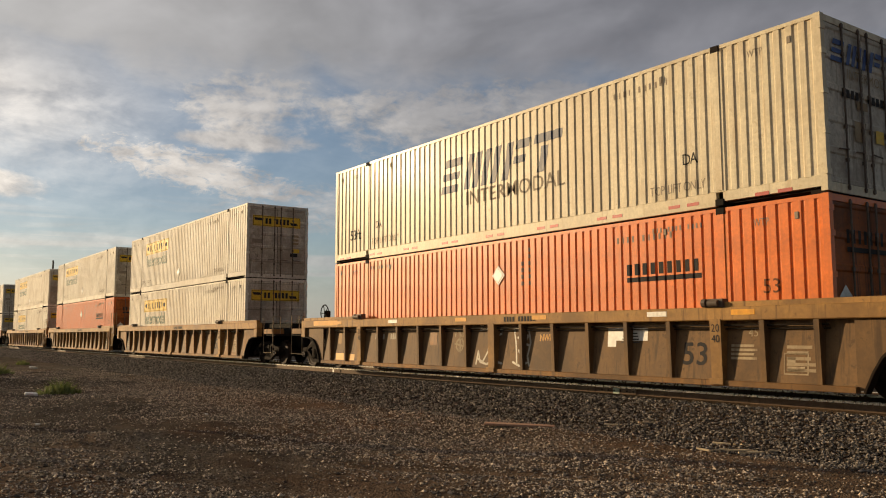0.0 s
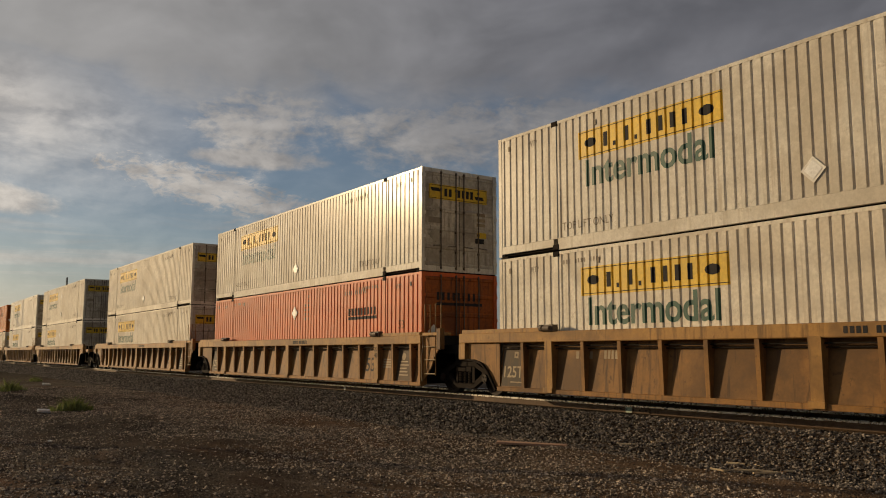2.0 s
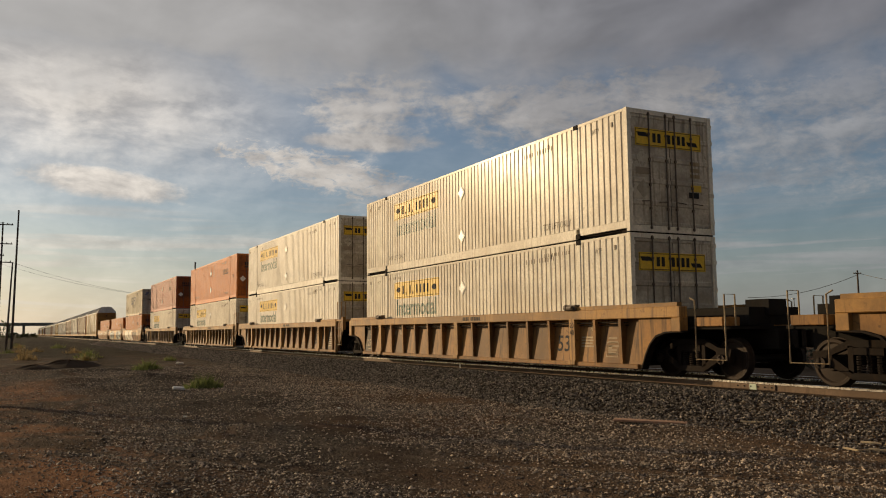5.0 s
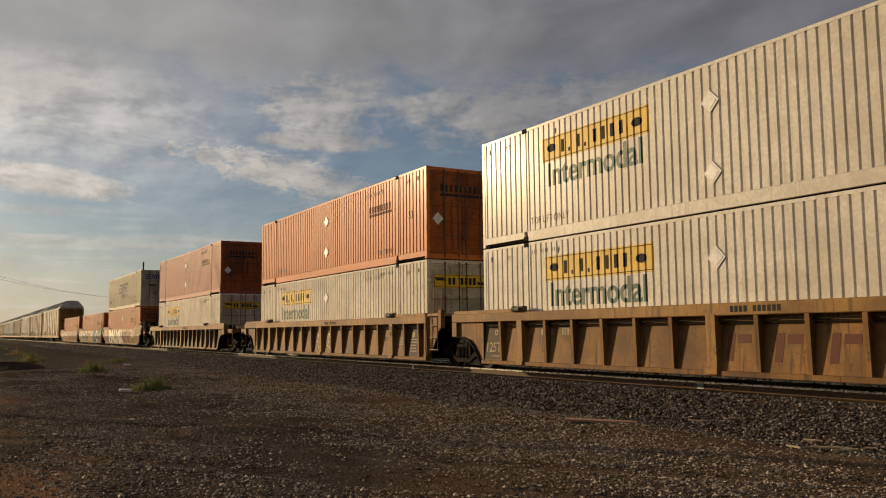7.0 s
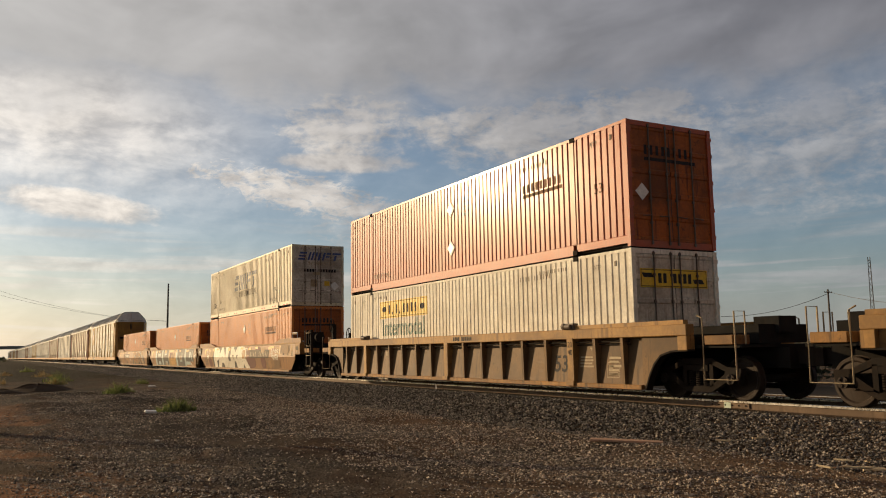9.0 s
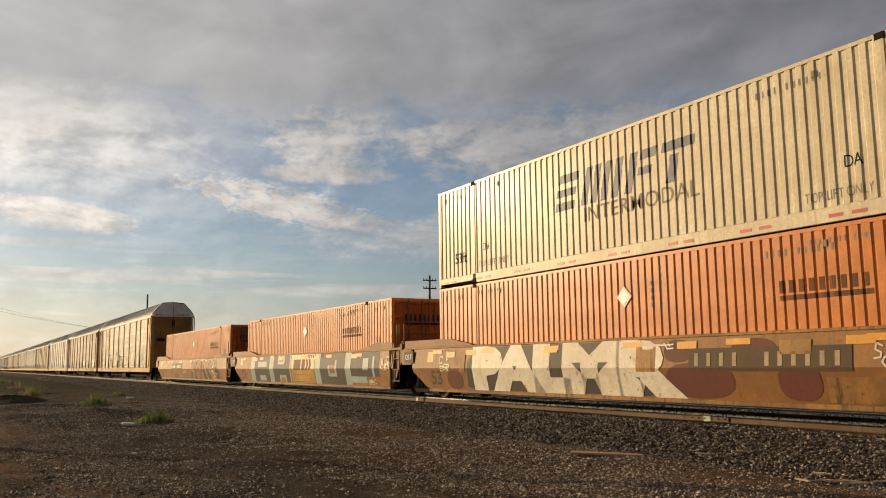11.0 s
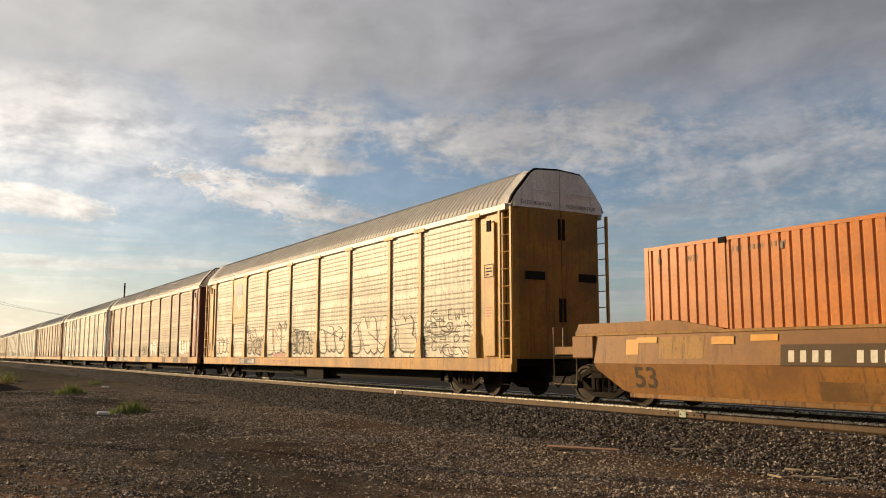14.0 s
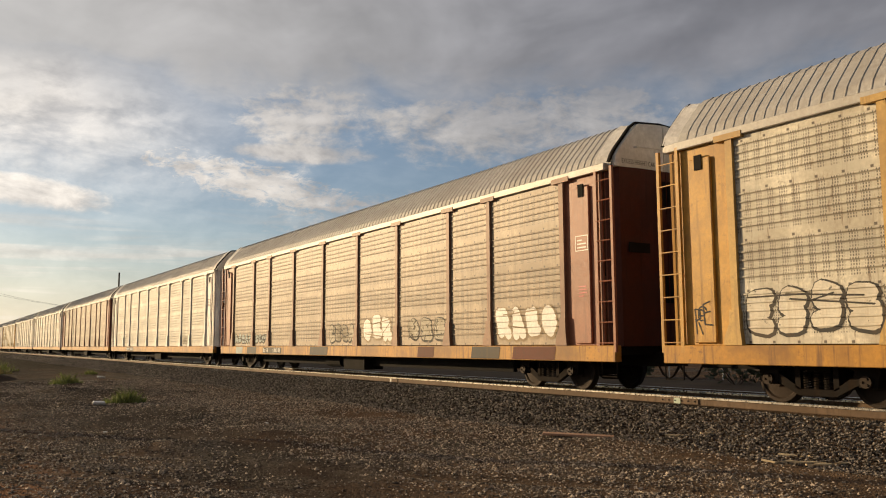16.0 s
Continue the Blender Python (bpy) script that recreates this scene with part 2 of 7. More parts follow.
YELLOW = surface("yellow_sign_vinyl", (0.70, 0.45, 0.02), 0.5, dirt=0.22, stain=(0.35, 0.22, 0.06), spec=0.3)
RED = surface("red_marking_tape", (0.45, 0.04, 0.03), 0.5, dirt=0.3)
PALE = surface("white_marking_paint", (0.72, 0.70, 0.64), 0.5, dirt=0.3, stain=(0.3, 0.24, 0.15))
GREYINK = surface("faded_grey_stencil", (0.25, 0.21, 0.16), 0.7, dirt=0.4, stain=(0.36, 0.29, 0.2), spec=0.12)
OLDSPRAY = surface("washed_out_spray_paint", (0.50, 0.45, 0.35), 0.6, dirt=0.5, stain=(0.25, 0.20, 0.13), spec=0.2, worn=0.45)
FRESH = surface("fresh_white_spray_paint", (0.80, 0.78, 0.72), 0.5, dirt=0.2, stain=(0.5, 0.42, 0.3), spec=0.25)
OLDINK = surface("washed_out_black_spray", (0.045, 0.042, 0.038), 0.65, dirt=0.4, stain=(0.16, 0.13, 0.09), spec=0.15, worn=0.35)
PINK = surface("washed_out_pink_spray", (0.46, 0.23, 0.17), 0.6, dirt=0.5, stain=(0.33, 0.25, 0.17), spec=0.2, worn=0.5)
# container door paints: stained, and darkened for the shade on the door ends
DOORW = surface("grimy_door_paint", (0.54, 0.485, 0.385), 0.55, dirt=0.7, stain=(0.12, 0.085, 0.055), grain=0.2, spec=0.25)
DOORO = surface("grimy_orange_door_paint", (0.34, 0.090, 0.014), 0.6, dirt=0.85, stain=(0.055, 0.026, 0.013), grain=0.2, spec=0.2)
# rack paint darkened for the shaded yellow end doors
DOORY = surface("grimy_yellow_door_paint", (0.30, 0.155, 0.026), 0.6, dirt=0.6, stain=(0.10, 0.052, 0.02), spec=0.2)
BROWNINK = surface("faded_brown_print", (0.105, 0.045, 0.018), 0.65, dirt=0.6, stain=(0.30, 0.11, 0.03), spec=0.15)
PLATEM = surface("sooty_brown_panel_paint", (0.060, 0.045, 0.030), 0.65, dirt=0.6, stain=(0.12, 0.068, 0.03), spec=0.15)
RODM = surface("rusty_lock_rod", (0.13, 0.10, 0.075), 0.6, dirt=0.7, stain=(0.05, 0.032, 0.02), spec=0.25)
FADED = surface("faded_pale_stencil", (0.36, 0.28, 0.17), 0.65, dirt=0.6, stain=(0.14, 0.08, 0.04), spec=0.2)
AMBER = surface("orange_reflector_patch", (0.66, 0.30, 0.018), 0.5, dirt=0.4, stain=(0.30, 0.13, 0.02), spec=0.25)
RACKY = surface("yellow_ochre_rack_paint", (0.50, 0.270, 0.045), 0.50, dirt=0.66, stain=(0.17, 0.078, 0.022), spec=0.3)
POSTY = surface("faded_cream_post_paint", (0.52, 0.33, 0.10), 0.55, dirt=0.6, stain=(0.22, 0.13, 0.06), spec=0.3)
POSTB = surface("faded_red_brown_post_paint", (0.27, 0.145, 0.085), 0.55, dirt=0.6, stain=(0.13, 0.06, 0.035), spec=0.3)
RACKSILL = surface("grimy_ochre_sill_paint", (0.46, 0.225, 0.034), 0.55, dirt=0.80, stain=(0.12, 0.058, 0.028), spec=0.25)
RACKB = surface("red_brown_rack_paint", (0.30, 0.11, 0.056), 0.5, dirt=0.5, stain=(0.13, 0.046, 0.025), spec=0.3)
# rack brown taken down to the shade of the car ends
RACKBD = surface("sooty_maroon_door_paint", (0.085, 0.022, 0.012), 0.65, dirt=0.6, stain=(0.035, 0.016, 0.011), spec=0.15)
ROOFM = surface("galvanised_roof_sheet", (0.40, 0.38, 0.345), 0.5, metal=0.05, dirt=0.45, stain=(0.24, 0.20, 0.15))
ENDW = surface("white_end_paint", (0.78, 0.75, 0.69), 0.55, dirt=0.4, stain=(0.26, 0.21, 0.15), spec=0.3)
WOODPOLE = surface("weathered_pole_timber", (0.085, 0.06, 0.042), 0.85, dirt=0.5, stain=(0.04, 0.03, 0.02))
WIREM = surface("dark_wire", (0.05, 0.05, 0.05), 0.6, streaks=False)
CONCRETE = surface("bridge_concrete", (0.26, 0.24, 0.21), 0.85, dirt=0.4)
SHED = surface("beige_shed_wall", (0.55, 0.43, 0.24), 0.7, dirt=0.3, stain=(0.3, 0.22, 0.12))
TIE = surface("grey_tie_timber", (0.10, 0.085, 0.07), 0.9, dirt=0.5)
PLANKM = surface("sun_bleached_plank", (0.40, 0.23, 0.14), 0.85, dirt=0.4)
STICKM = surface("dry_stalk", (0.62, 0.48, 0.29), 0.9, dirt=0.2)
ASPHALT = surface("dusty_asphalt", (0.085, 0.062, 0.042), 1.0, dirt=0.5, stain=(0.13, 0.088, 0.055), streaks=False, spec=0.03)
LBLUE = surface("pale_blue_spray_paint", (0.29, 0.36, 0.35), 0.55, dirt=0.4, stain=(0.16, 0.15, 0.12), spec=0.25)
CHAR = surface("charcoal_spray_paint", (0.040, 0.038, 0.033), 0.6, dirt=0.45, stain=(0.10, 0.062, 0.03), spec=0.2)
MAROON = surface("maroon_primer_patch", (0.125, 0.034, 0.018), 0.65, dirt=0.5, stain=(0.07, 0.035, 0.02), spec=0.2)
SPRAY = surface("white_spray_paint", (0.66, 0.61, 0.50), 0.55, dirt=0.42, stain=(0.36, 0.27, 0.16), spec=0.25, worn=0.12)
LITTER = surface("white_litter_plastic", (0.75, 0.75, 0.72), 0.4, dirt=0.2)


def perforated(name, col, stain):
    """Ribbed galvanised sheet with rows of small vent holes and blotchy weathering."""
    m = surface(name, col, 0.52, dirt=0.78, stain=stain, grain=0.18, spec=0.36)
    n = Nodes(m.node_tree, False)
    p = [k for k in n.tree.nodes if k.type == "BSDF_PRINCIPLED"][0]
    base = p.inputs["Base Color"].links[0].from_socket
    co = n.add("ShaderNodeTexCoord").outputs["Object"]
    q = n.add("ShaderNodeSeparateXYZ", {0: co})
    # bands of slots between the ribs, with plain strips every 0.885 m
    lap = n.math("MULTIPLY", n.math("FRACT", n.math("DIVIDE", n.math("SUBTRACT", q.outputs[2], 1.02), 0.885)), 0.885)
    row = n.math("FRACT", n.math("DIVIDE", n.math("SUBTRACT", lap, 0.16), 0.145))
    slot = n.ramp(n.math("ABSOLUTE", n.math("SUBTRACT", n.math("FRACT", n.math("MULTIPLY", row, 3.0)), 0.5)), 0.36, 0.26)
    column = n.ramp(n.math("ABSOLUTE", n.math("SUBTRACT", n.math("FRACT", n.math("DIVIDE", q.outputs[1], 0.046)), 0.5)), 0.30, 0.18)
    bay = n.ramp(n.math("ABSOLUTE", n.math("SUBTRACT", n.math("FRACT", n.math("DIVIDE", q.outputs[1], 0.24)), 0.5)), 0.34, 0.28, 0.10, 1.0)
    fill = n.ramp(n.noise(n.scaled(co, (1.0, 1.0, 2.6)), 1.9, 5.0, 0.6), 0.36, 0.52, 0.45, 1.0)
    holes = n.math("MULTIPLY", n.math("MULTIPLY", slot, column), n.math("MULTIPLY", n.math("MULTIPLY", bay, fill), n.ramp(lap, 0.15, 0.17)))
    blot = n.ramp(n.noise(n.scaled(co, (1.0, 0.6, 2.0)), 1.3, 6.0, 0.66), 0.42, 0.60)
    base = n.mix(n.math("MULTIPLY", blot, 0.6), base, c4([c * 0.62 for c in col]))
    # shadow lines painted in below the ribs, and bolts along the flat strips
    rib_shade = n.math("MULTIPLY", n.ramp(n.math("ABSOLUTE", n.math("SUBTRACT", row, 0.60)), 0.09, 0.03), n.ramp(lap, 0.16, 0.18))
    base = n.mix(n.math("MULTIPLY", rib_shade, 0.45), base, c4((0.10, 0.078, 0.055)))
    bolt = n.math("MULTIPLY", n.ramp(n.math("ABSOLUTE", n.math("SUBTRACT", n.math("FRACT", n.math("DIVIDE", q.outputs[1], 0.47)), 0.5)), 0.07, 0.04), n.ramp(n.math("ABSOLUTE", n.math("SUBTRACT", lap, 0.03)), 0.03, 0.015))
    base = n.mix(n.math("MULTIPLY", bolt, 0.9), base, c4((0.05, 0.035, 0.025)))
    # rust run down from the bolts of the flat strips
    rust = n.ramp(n.noise(n.scaled(co, (1.0, 4.0, 0.7)), 2.2, 7.0, 0.68), 0.57, 0.68)
    base = n.mix(n.math("MULTIPLY", rust, 0.7), base, c4((0.13, 0.075, 0.04)))
    base = n.mix(n.math("MULTIPLY", holes, 0.9), base, c4((0.05, 0.042, 0.033)))
    n.tree.links.new(base, p.inputs["Base Color"])
    return m


PERF = perforated("perforated_cream_sheet", (0.64, 0.59, 0.47), (0.24, 0.20, 0.14))
PERF2 = perforated("perforated_tan_sheet", (0.39, 0.295, 0.19), (0.17, 0.12, 0.075))
PERF3 = perforated("perforated_silver_sheet", (0.58, 0.55, 0.47), (0.32, 0.27, 0.19))


def ground_material(name="dirt_and_gravel", stony=False):
    m = bpy.data.materials.new(name)
    m.use_nodes = True
    n = Nodes(m.node_tree)
    co = n.add("ShaderNodeNewGeometry").outputs["Position"]
    q = n.add("ShaderNodeSeparateXYZ", {0: co})
    big = n.noise(co, 0.16, 5.0, 0.6, 0.4)
    mid = n.noise(n.scaled(co, (1.0, 0.45, 1.0)), 0.7, 6.0, 0.6)
    fine = n.noise(co, 11.0, 6.0, 0.7)
    stones = n.add("ShaderNodeTexVoronoi", {"Vector": co, "Scale": 34.0}).outputs
    gravel = n.mix(n.ramp(n.add("ShaderNodeSeparateXYZ", {0: stones["Color"]}).outputs[0], 0.1, 0.95), c4((0.034, 0.028, 0.022)), c4((0.150, 0.125, 0.100)))
    dirt = n.mix(n.ramp(fine, 0.3, 0.7), c4((0.066, 0.040, 0.025)), c4((0.135, 0.084, 0.053)))
    base = n.mix(n.ramp(n.math("ADD", n.math("MULTIPLY", big, 0.6), n.math("MULTIPLY", mid, 0.4)), 0.42, 0.56), gravel, dirt)
    if stony:
        base = n.mix(n.ramp(n.add("ShaderNodeSeparateXYZ", {0: stones["Color"]}).outputs[0], 0.2, 1.0), c4((0.013, 0.011, 0.009)), c4((0.085, 0.072, 0.058)))
    dark = n.ramp(n.noise(n.scaled(co, (1.0, 0.6, 1.0)), 0.33, 4.0, 0.55, 0.5), 0.49, 0.62)
    base = n.mix(n.math("MULTIPLY", dark, 0.6), base, c4((0.038, 0.027, 0.020)))
    # cinders spread over the middle of the lot
    cinder = n.math("ADD", n.math("ABSOLUTE", n.math("SUBTRACT", q.outputs[0], 4.2)), n.math("MULTIPLY", n.noise(co, 0.45, 5.0, 0.6, 0.6), 5.0))
    cinder = n.math("MULTIPLY", n.ramp(cinder, 5.2, 3.6), n.ramp(q.outputs[1], 13.0, 17.0))
    base = n.mix(n.math("MULTIPLY", cinder, 0.65), base, n.mix(fine, c4((0.022, 0.017, 0.013)), c4((0.064, 0.048, 0.037))))
    # paler grit beside the track
    grit = n.math("MULTIPLY", n.ramp(n.math("ADD", q.outputs[1], n.math("MULTIPLY", mid, 4.0)), 14.5, 9.5), n.ramp(n.math("ADD", q.outputs[0], n.math("MULTIPLY", big, 2.0)), 4.5, 7.0))
    base = n.mix(n.math("MULTIPLY", grit, 0.75), base, n.mix(fine, c4((0.10, 0.068, 0.044)), c4((0.23, 0.155, 0.10))))
    # bare sandy strip towards the lot
    patchy = n.noise(n.scaled(co, (0.55, 0.30, 1.0)), 0.8, 6.0, 0.62, 0.9)
    strip = n.ramp(n.math("ADD", n.math("ADD", q.outputs[0], n.math("MULTIPLY", mid, 3.2)), n.math("MULTIPLY", fine, 0.5)), 3.9, 2.4)
    sand = n.math("MULTIPLY", n.math("MULTIPLY", strip, n.ramp(patchy, 0.42, 0.54)), n.ramp(q.outputs[1], 36.0, 26.0))
    base = n.mix(n.math("MULTIPLY", n.math("MULTIPLY", strip, n.ramp(patchy, 0.50, 0.40)), 0.75), base, n.mix(fine, c4((0.026, 0.017, 0.010)), c4((0.060, 0.036, 0.021))))
    base = n.mix(n.math("MULTIPLY", sand, 0.9), base, n.mix(fine, c4((0.15, 0.068, 0.032)), c4((0.27, 0.135, 0.068))))
    # dry grass far off
    far = n.math("MULTIPLY", n.ramp(q.outputs[1], 40.0, 80.0), n.ramp(n.noise(co, 0.09, 4.0), 0.30, 0.45))
    if not stony:
        base = n.mix(far, base, n.mix(fine, c4((0.015, 0.014, 0.007)), c4((0.036, 0.027, 0.016))))
    # scuffed and trodden patches
    scuff = n.ramp(n.noise(n.scaled(co, (1.0, 0.5, 1.0)), 1.1, 7.0, 0.68, 0.8), 0.40, 0.66, 0.72, 1.15)
    base = n.mix(1.0, base, n.add("ShaderNodeCombineXYZ", {0: scuff, 1: scuff, 2: scuff}).outputs[0], "MULTIPLY")
    h = n.math("ADD", n.math("MULTIPLY", stones["Distance"], -1.0), n.math("MULTIPLY", fine, 1.6))
    b = n.add("ShaderNodeBump", {"Strength": 0.9, "Distance": 0.035, "Height": h})
    p = n.add("ShaderNodeBsdfPrincipled", {"Base Color": base, "Roughness": 0.95, "Normal": b.outputs[0], "Specular IOR Level": 0.04})
    n.add("ShaderNodeOutputMaterial", {0: p.outputs[0]})
    return m


def stone_material(name, lo, hi):
    m = bpy.data.materials.new(name)
    m.use_nodes = True
    n = Nodes(m.node_tree)
    isl = n.add("ShaderNodeNewGeometry").outputs["Random Per Island"]
    co = n.add("ShaderNodeTexCoord").outputs["Object"]
    base = n.mix(n.math("POWER", isl, 1.8), c4(lo), c4(hi))
    base = n.mix(n.math("MULTIPLY", n.ramp(n.noise(co, 40.0), 0.4, 0.7), 0.4), base, c4((0.09, 0.065, 0.045)))
    p = n.add("ShaderNodeBsdfPrincipled", {"Base Color": base, "Roughness": 0.75, "Specular IOR Level": 0.35})
    n.add("ShaderNodeOutputMaterial", {0: p.outputs[0]})
    return m


def leaf_material(name, a, b):
    m = bpy.data.materials.new(name)
    m.use_nodes = True
    n = Nodes(m.node_tree)
    isl = n.add("ShaderNodeNewGeometry").outputs["Random Per Island"]
    col = n.mix(isl, c4(a), c4(b))
    p = n.add("ShaderNodeBsdfPrincipled", {"Base Color": col, "Roughness": 0.65})
    q = n.add("ShaderNodeBsdfTranslucent", {0: col})
    m2 = n.add("ShaderNodeMixShader", {0: 0.45, 1: p.outputs[0], 2: q.outputs[0]})
    n.add("ShaderNodeOutputMaterial", {0: m2.outputs[0]})
    return m


GROUND = ground_material()
BED = ground_material("crushed_stone_bed", True)
BALLAST = stone_material("ballast_stone", (0.014, 0.012, 0.010), (0.34, 0.29, 0.235))
PEBBLE = stone_material("loose_pebble", (0.024, 0.018, 0.013), (0.62, 0.50, 0.37))
GRASS = leaf_material("green_weed_blade", (0.062, 0.090, 0.020), (0.18, 0.205, 0.065))
DRYGRASS = leaf_material("dry_grass_blade", (0.14, 0.10, 0.04), (0.30, 0.22, 0.10))
LEAF = leaf_material("bush_leaf", (0.03, 0.04, 0.016), (0.075, 0.08, 0.035))


# ---- building blocks ----
def part(name, bm, material, parent=None, label=""):
    me = bpy.data.meshes.new(name)
    bm.normal_update()
    bm.to_mesh(me)
    bm.free()
    me.materials.append(material)
    ob = new(name, me)
    ob.parent = parent
    return tagged(ob, label, kind="stuff" if name in ("stencil", "graffiti", "sign_print") else "")


def again(ob, m, parent=None):
    """One more object on the same mesh."""
    o = new(ob.name.split(".")[0], ob.data)
    o.parent, o.matrix_basis = parent or ob.parent, m
    if "label" in ob:
        o["label"] = ob["label"]
    return o


def root(name, label, category, group=""):
    return tagged(new(name), label, category, group)


def box(bm, x0, x1, y0, y1, z0, z1):
    v = [bm.verts.new(p) for p in ((x0, y0, z0), (x1, y0, z0), (x1, y1, z0), (x0, y1, z0), (x0, y0, z1), (x1, y0, z1), (x1, y1, z1), (x0, y1, z1))]
    for f in ((3, 2, 1, 0), (4, 5, 6, 7), (0, 1, 5, 4), (1, 2, 6, 5), (2, 3, 7, 6), (3, 0, 4, 7)):
        bm.faces.new([v[i] for i in f])
    return bm


def boxes(*rows):
    bm = bmesh.new()
    for r in rows:
        box(bm, *r)
    return bm


def bevelled(bm, w=0.008):
    bmesh.ops.bevel(bm, geom=bm.edges[:], offset=w, segments=1, affect="EDGES")
    return bm


def slab(bm, outline, x0, x1, axis="x"):
    """A prism: an outline in the two other axes, thick from x0 to x1."""
    put = {"x": lambda k, p: (k, p[0], p[1]), "y": lambda k, p: (p[0], k, p[1]), "z": lambda k, p: (p[0], p[1], k)}[axis]
    a, b = [bm.verts.new(put(x0, p)) for p in outline], [bm.verts.new(put(x1, p)) for p in outline]
    n = len(outline)
    made = [bm.faces.new(a), bm.faces.new(b[::-1])]
    made += [bm.faces.new((a[i], b[i], b[(i + 1) % n], a[(i + 1) % n])) for i in range(n)]
    bmesh.ops.recalc_face_normals(bm, faces=made)
    return bm


def tube(bm, a, b, r, n=8, r2=None):
    a, b = Vector(a), Vector(b)
    q = (b - a).to_track_quat("Z", "Y").to_matrix()
    rings = []
    for c, k in ((a, r), (b, r if r2 is None else r2)):
        rings.append([bm.verts.new(c + q @ Vector((math.cos(2 * math.pi * i / n) * k, math.sin(2 * math.pi * i / n) * k, 0))) for i in range(n)])
    for i in range(n):
        bm.faces.new((rings[0][i], rings[0][(i + 1) % n], rings[1][(i + 1) % n], rings[1][i]))
    bm.faces.new(rings[0][::-1]), bm.faces.new(rings[1])
    return bm


def pipe(bm, pts, r, n=6):
    """One bent round bar through the points."""
    pts = [Vector(p) for p in pts]
    rings = []
    for i, p in enumerate(pts):
        d = (pts[min(i + 1, len(pts) - 1)] - pts[max(i - 1, 0)]).normalized()
        q = d.to_track_quat("Z", "Y").to_matrix()
        rings.append([bm.verts.new(p + q @ Vector((math.cos(2 * math.pi * k / n) * r, math.sin(2 * math.pi * k / n) * r, 0))) for k in range(n)])
    for a, b in zip(rings, rings[1:]):
        # start each ring beside the last one's first vertex
        j = min(range(n), key=lambda k: (a[0].co - b[k].co).length)
        for k in range(n):
            bm.faces.new((a[k], a[(k + 1) % n], b[(j + k + 1) % n], b[(j + k) % n]))
    bm.faces.new(rings[0][::-1]), bm.faces.new(rings[-1])
    return bm


def lathe(bm, prof, n=20):
    """Turn (x, radius) pairs about the x axis."""
    rings = [[bm.verts.new((x, math.cos(2 * math.pi * i / n) * r, math.sin(2 * math.pi * i / n) * r)) for i in range(n)] for x, r in prof]
    for a, b in zip(rings, rings[1:]):
        for i in range(n):
            bm.faces.new((a[i], b[i], b[(i + 1) % n], a[(i + 1) % n]))
    bm.faces.new(rings[0]), bm.faces.new(rings[-1][::-1])
    bmesh.ops.recalc_face_normals(bm, faces=bm.faces[:])
    return bm


GLYPHS = {}


def letters(text, height, width=None, bold=0.0, slant=0.0):
    """Flat lettering in the (a, b) plane as vertices and faces; height of a capital and the width of the line in metres."""
    key = (text, bold, slant)
    if key not in GLYPHS:
        cu = bpy.data.curves.new("lettering", "FONT")
        cu.body, cu.offset, cu.shear, cu.resolution_u = text, bold, slant, 3
        ob = new("lettering", cu)
        bpy.context.view_layer.update()
        me = bpy.data.meshes.new_from_object(ob.evaluated_get(bpy.context.evaluated_depsgraph_get()))
        co = np.array([v.co[:2] for v in me.vertices])
        fa = [tuple(p.vertices) for p in me.polygons]
        bpy.data.objects.remove(ob), bpy.data.curves.remove(cu), bpy.data.meshes.remove(me)
        co -= co.min(0)
        GLYPHS[key] = (co / co.max(0), co[:, 0].max() / co[:, 1].max(), fa)
    co, ratio, fa = GLYPHS[key]
    return co * (width or height * ratio, height), fa


def shape(*outlines):
    """Flat polygons in the (a, b) plane."""
    co, fa = [], []
    for o in outlines:
        fa.append(tuple(range(len(co), len(co) + len(o))))
        co += o
    return np.array(co, float), fa


def bar(a, b, w, h, lean=0.0):
    return [(a, b), (a + w, b), (a + w + lean * h, b + h), (a + lean * h, b + h)]


def ring(a, b, w, h, t):
    return [bar(a, b, w, t), bar(a, b + h - t, w, t), bar(a, b + t, t, h - 2 * t), bar(a + w - t, b + t, t, h - 2 * t)]


def oval(a, b, ra, rb, n=14, e=1.0):
    return [(a + ra * math.copysign(abs(math.cos(k)) ** e, math.cos(k)), b + rb * math.copysign(abs(math.sin(k)) ** e, math.sin(k))) for k in (2 * math.pi * i / n for i in range(n))]


def strokes(lines, w):
    """Thick rounded strokes along lines of points: quads with round joints."""
    out = []
    for pts in lines:
        for (a, b), (c, d) in zip(pts, pts[1:]):
            k = math.hypot(c - a, d - b) or 1.0
            nx, ny = -(d - b) / k * w / 2, (c - a) / k * w / 2
            out.append([(a + nx, b + ny), (a - nx, b - ny), (c - nx, d - ny), (c + nx, d + ny)])
        out += [oval(a, b, w / 2, w / 2, 8) for a, b in pts]
    return out


def arc(a, b, ra, rb, t0, t1, n=7):
    return [(a + ra * math.cos(radians(t0 + (t1 - t0) * i / n)), b + rb * math.sin(radians(t0 + (t1 - t0) * i / n))) for i in range(n + 1)]


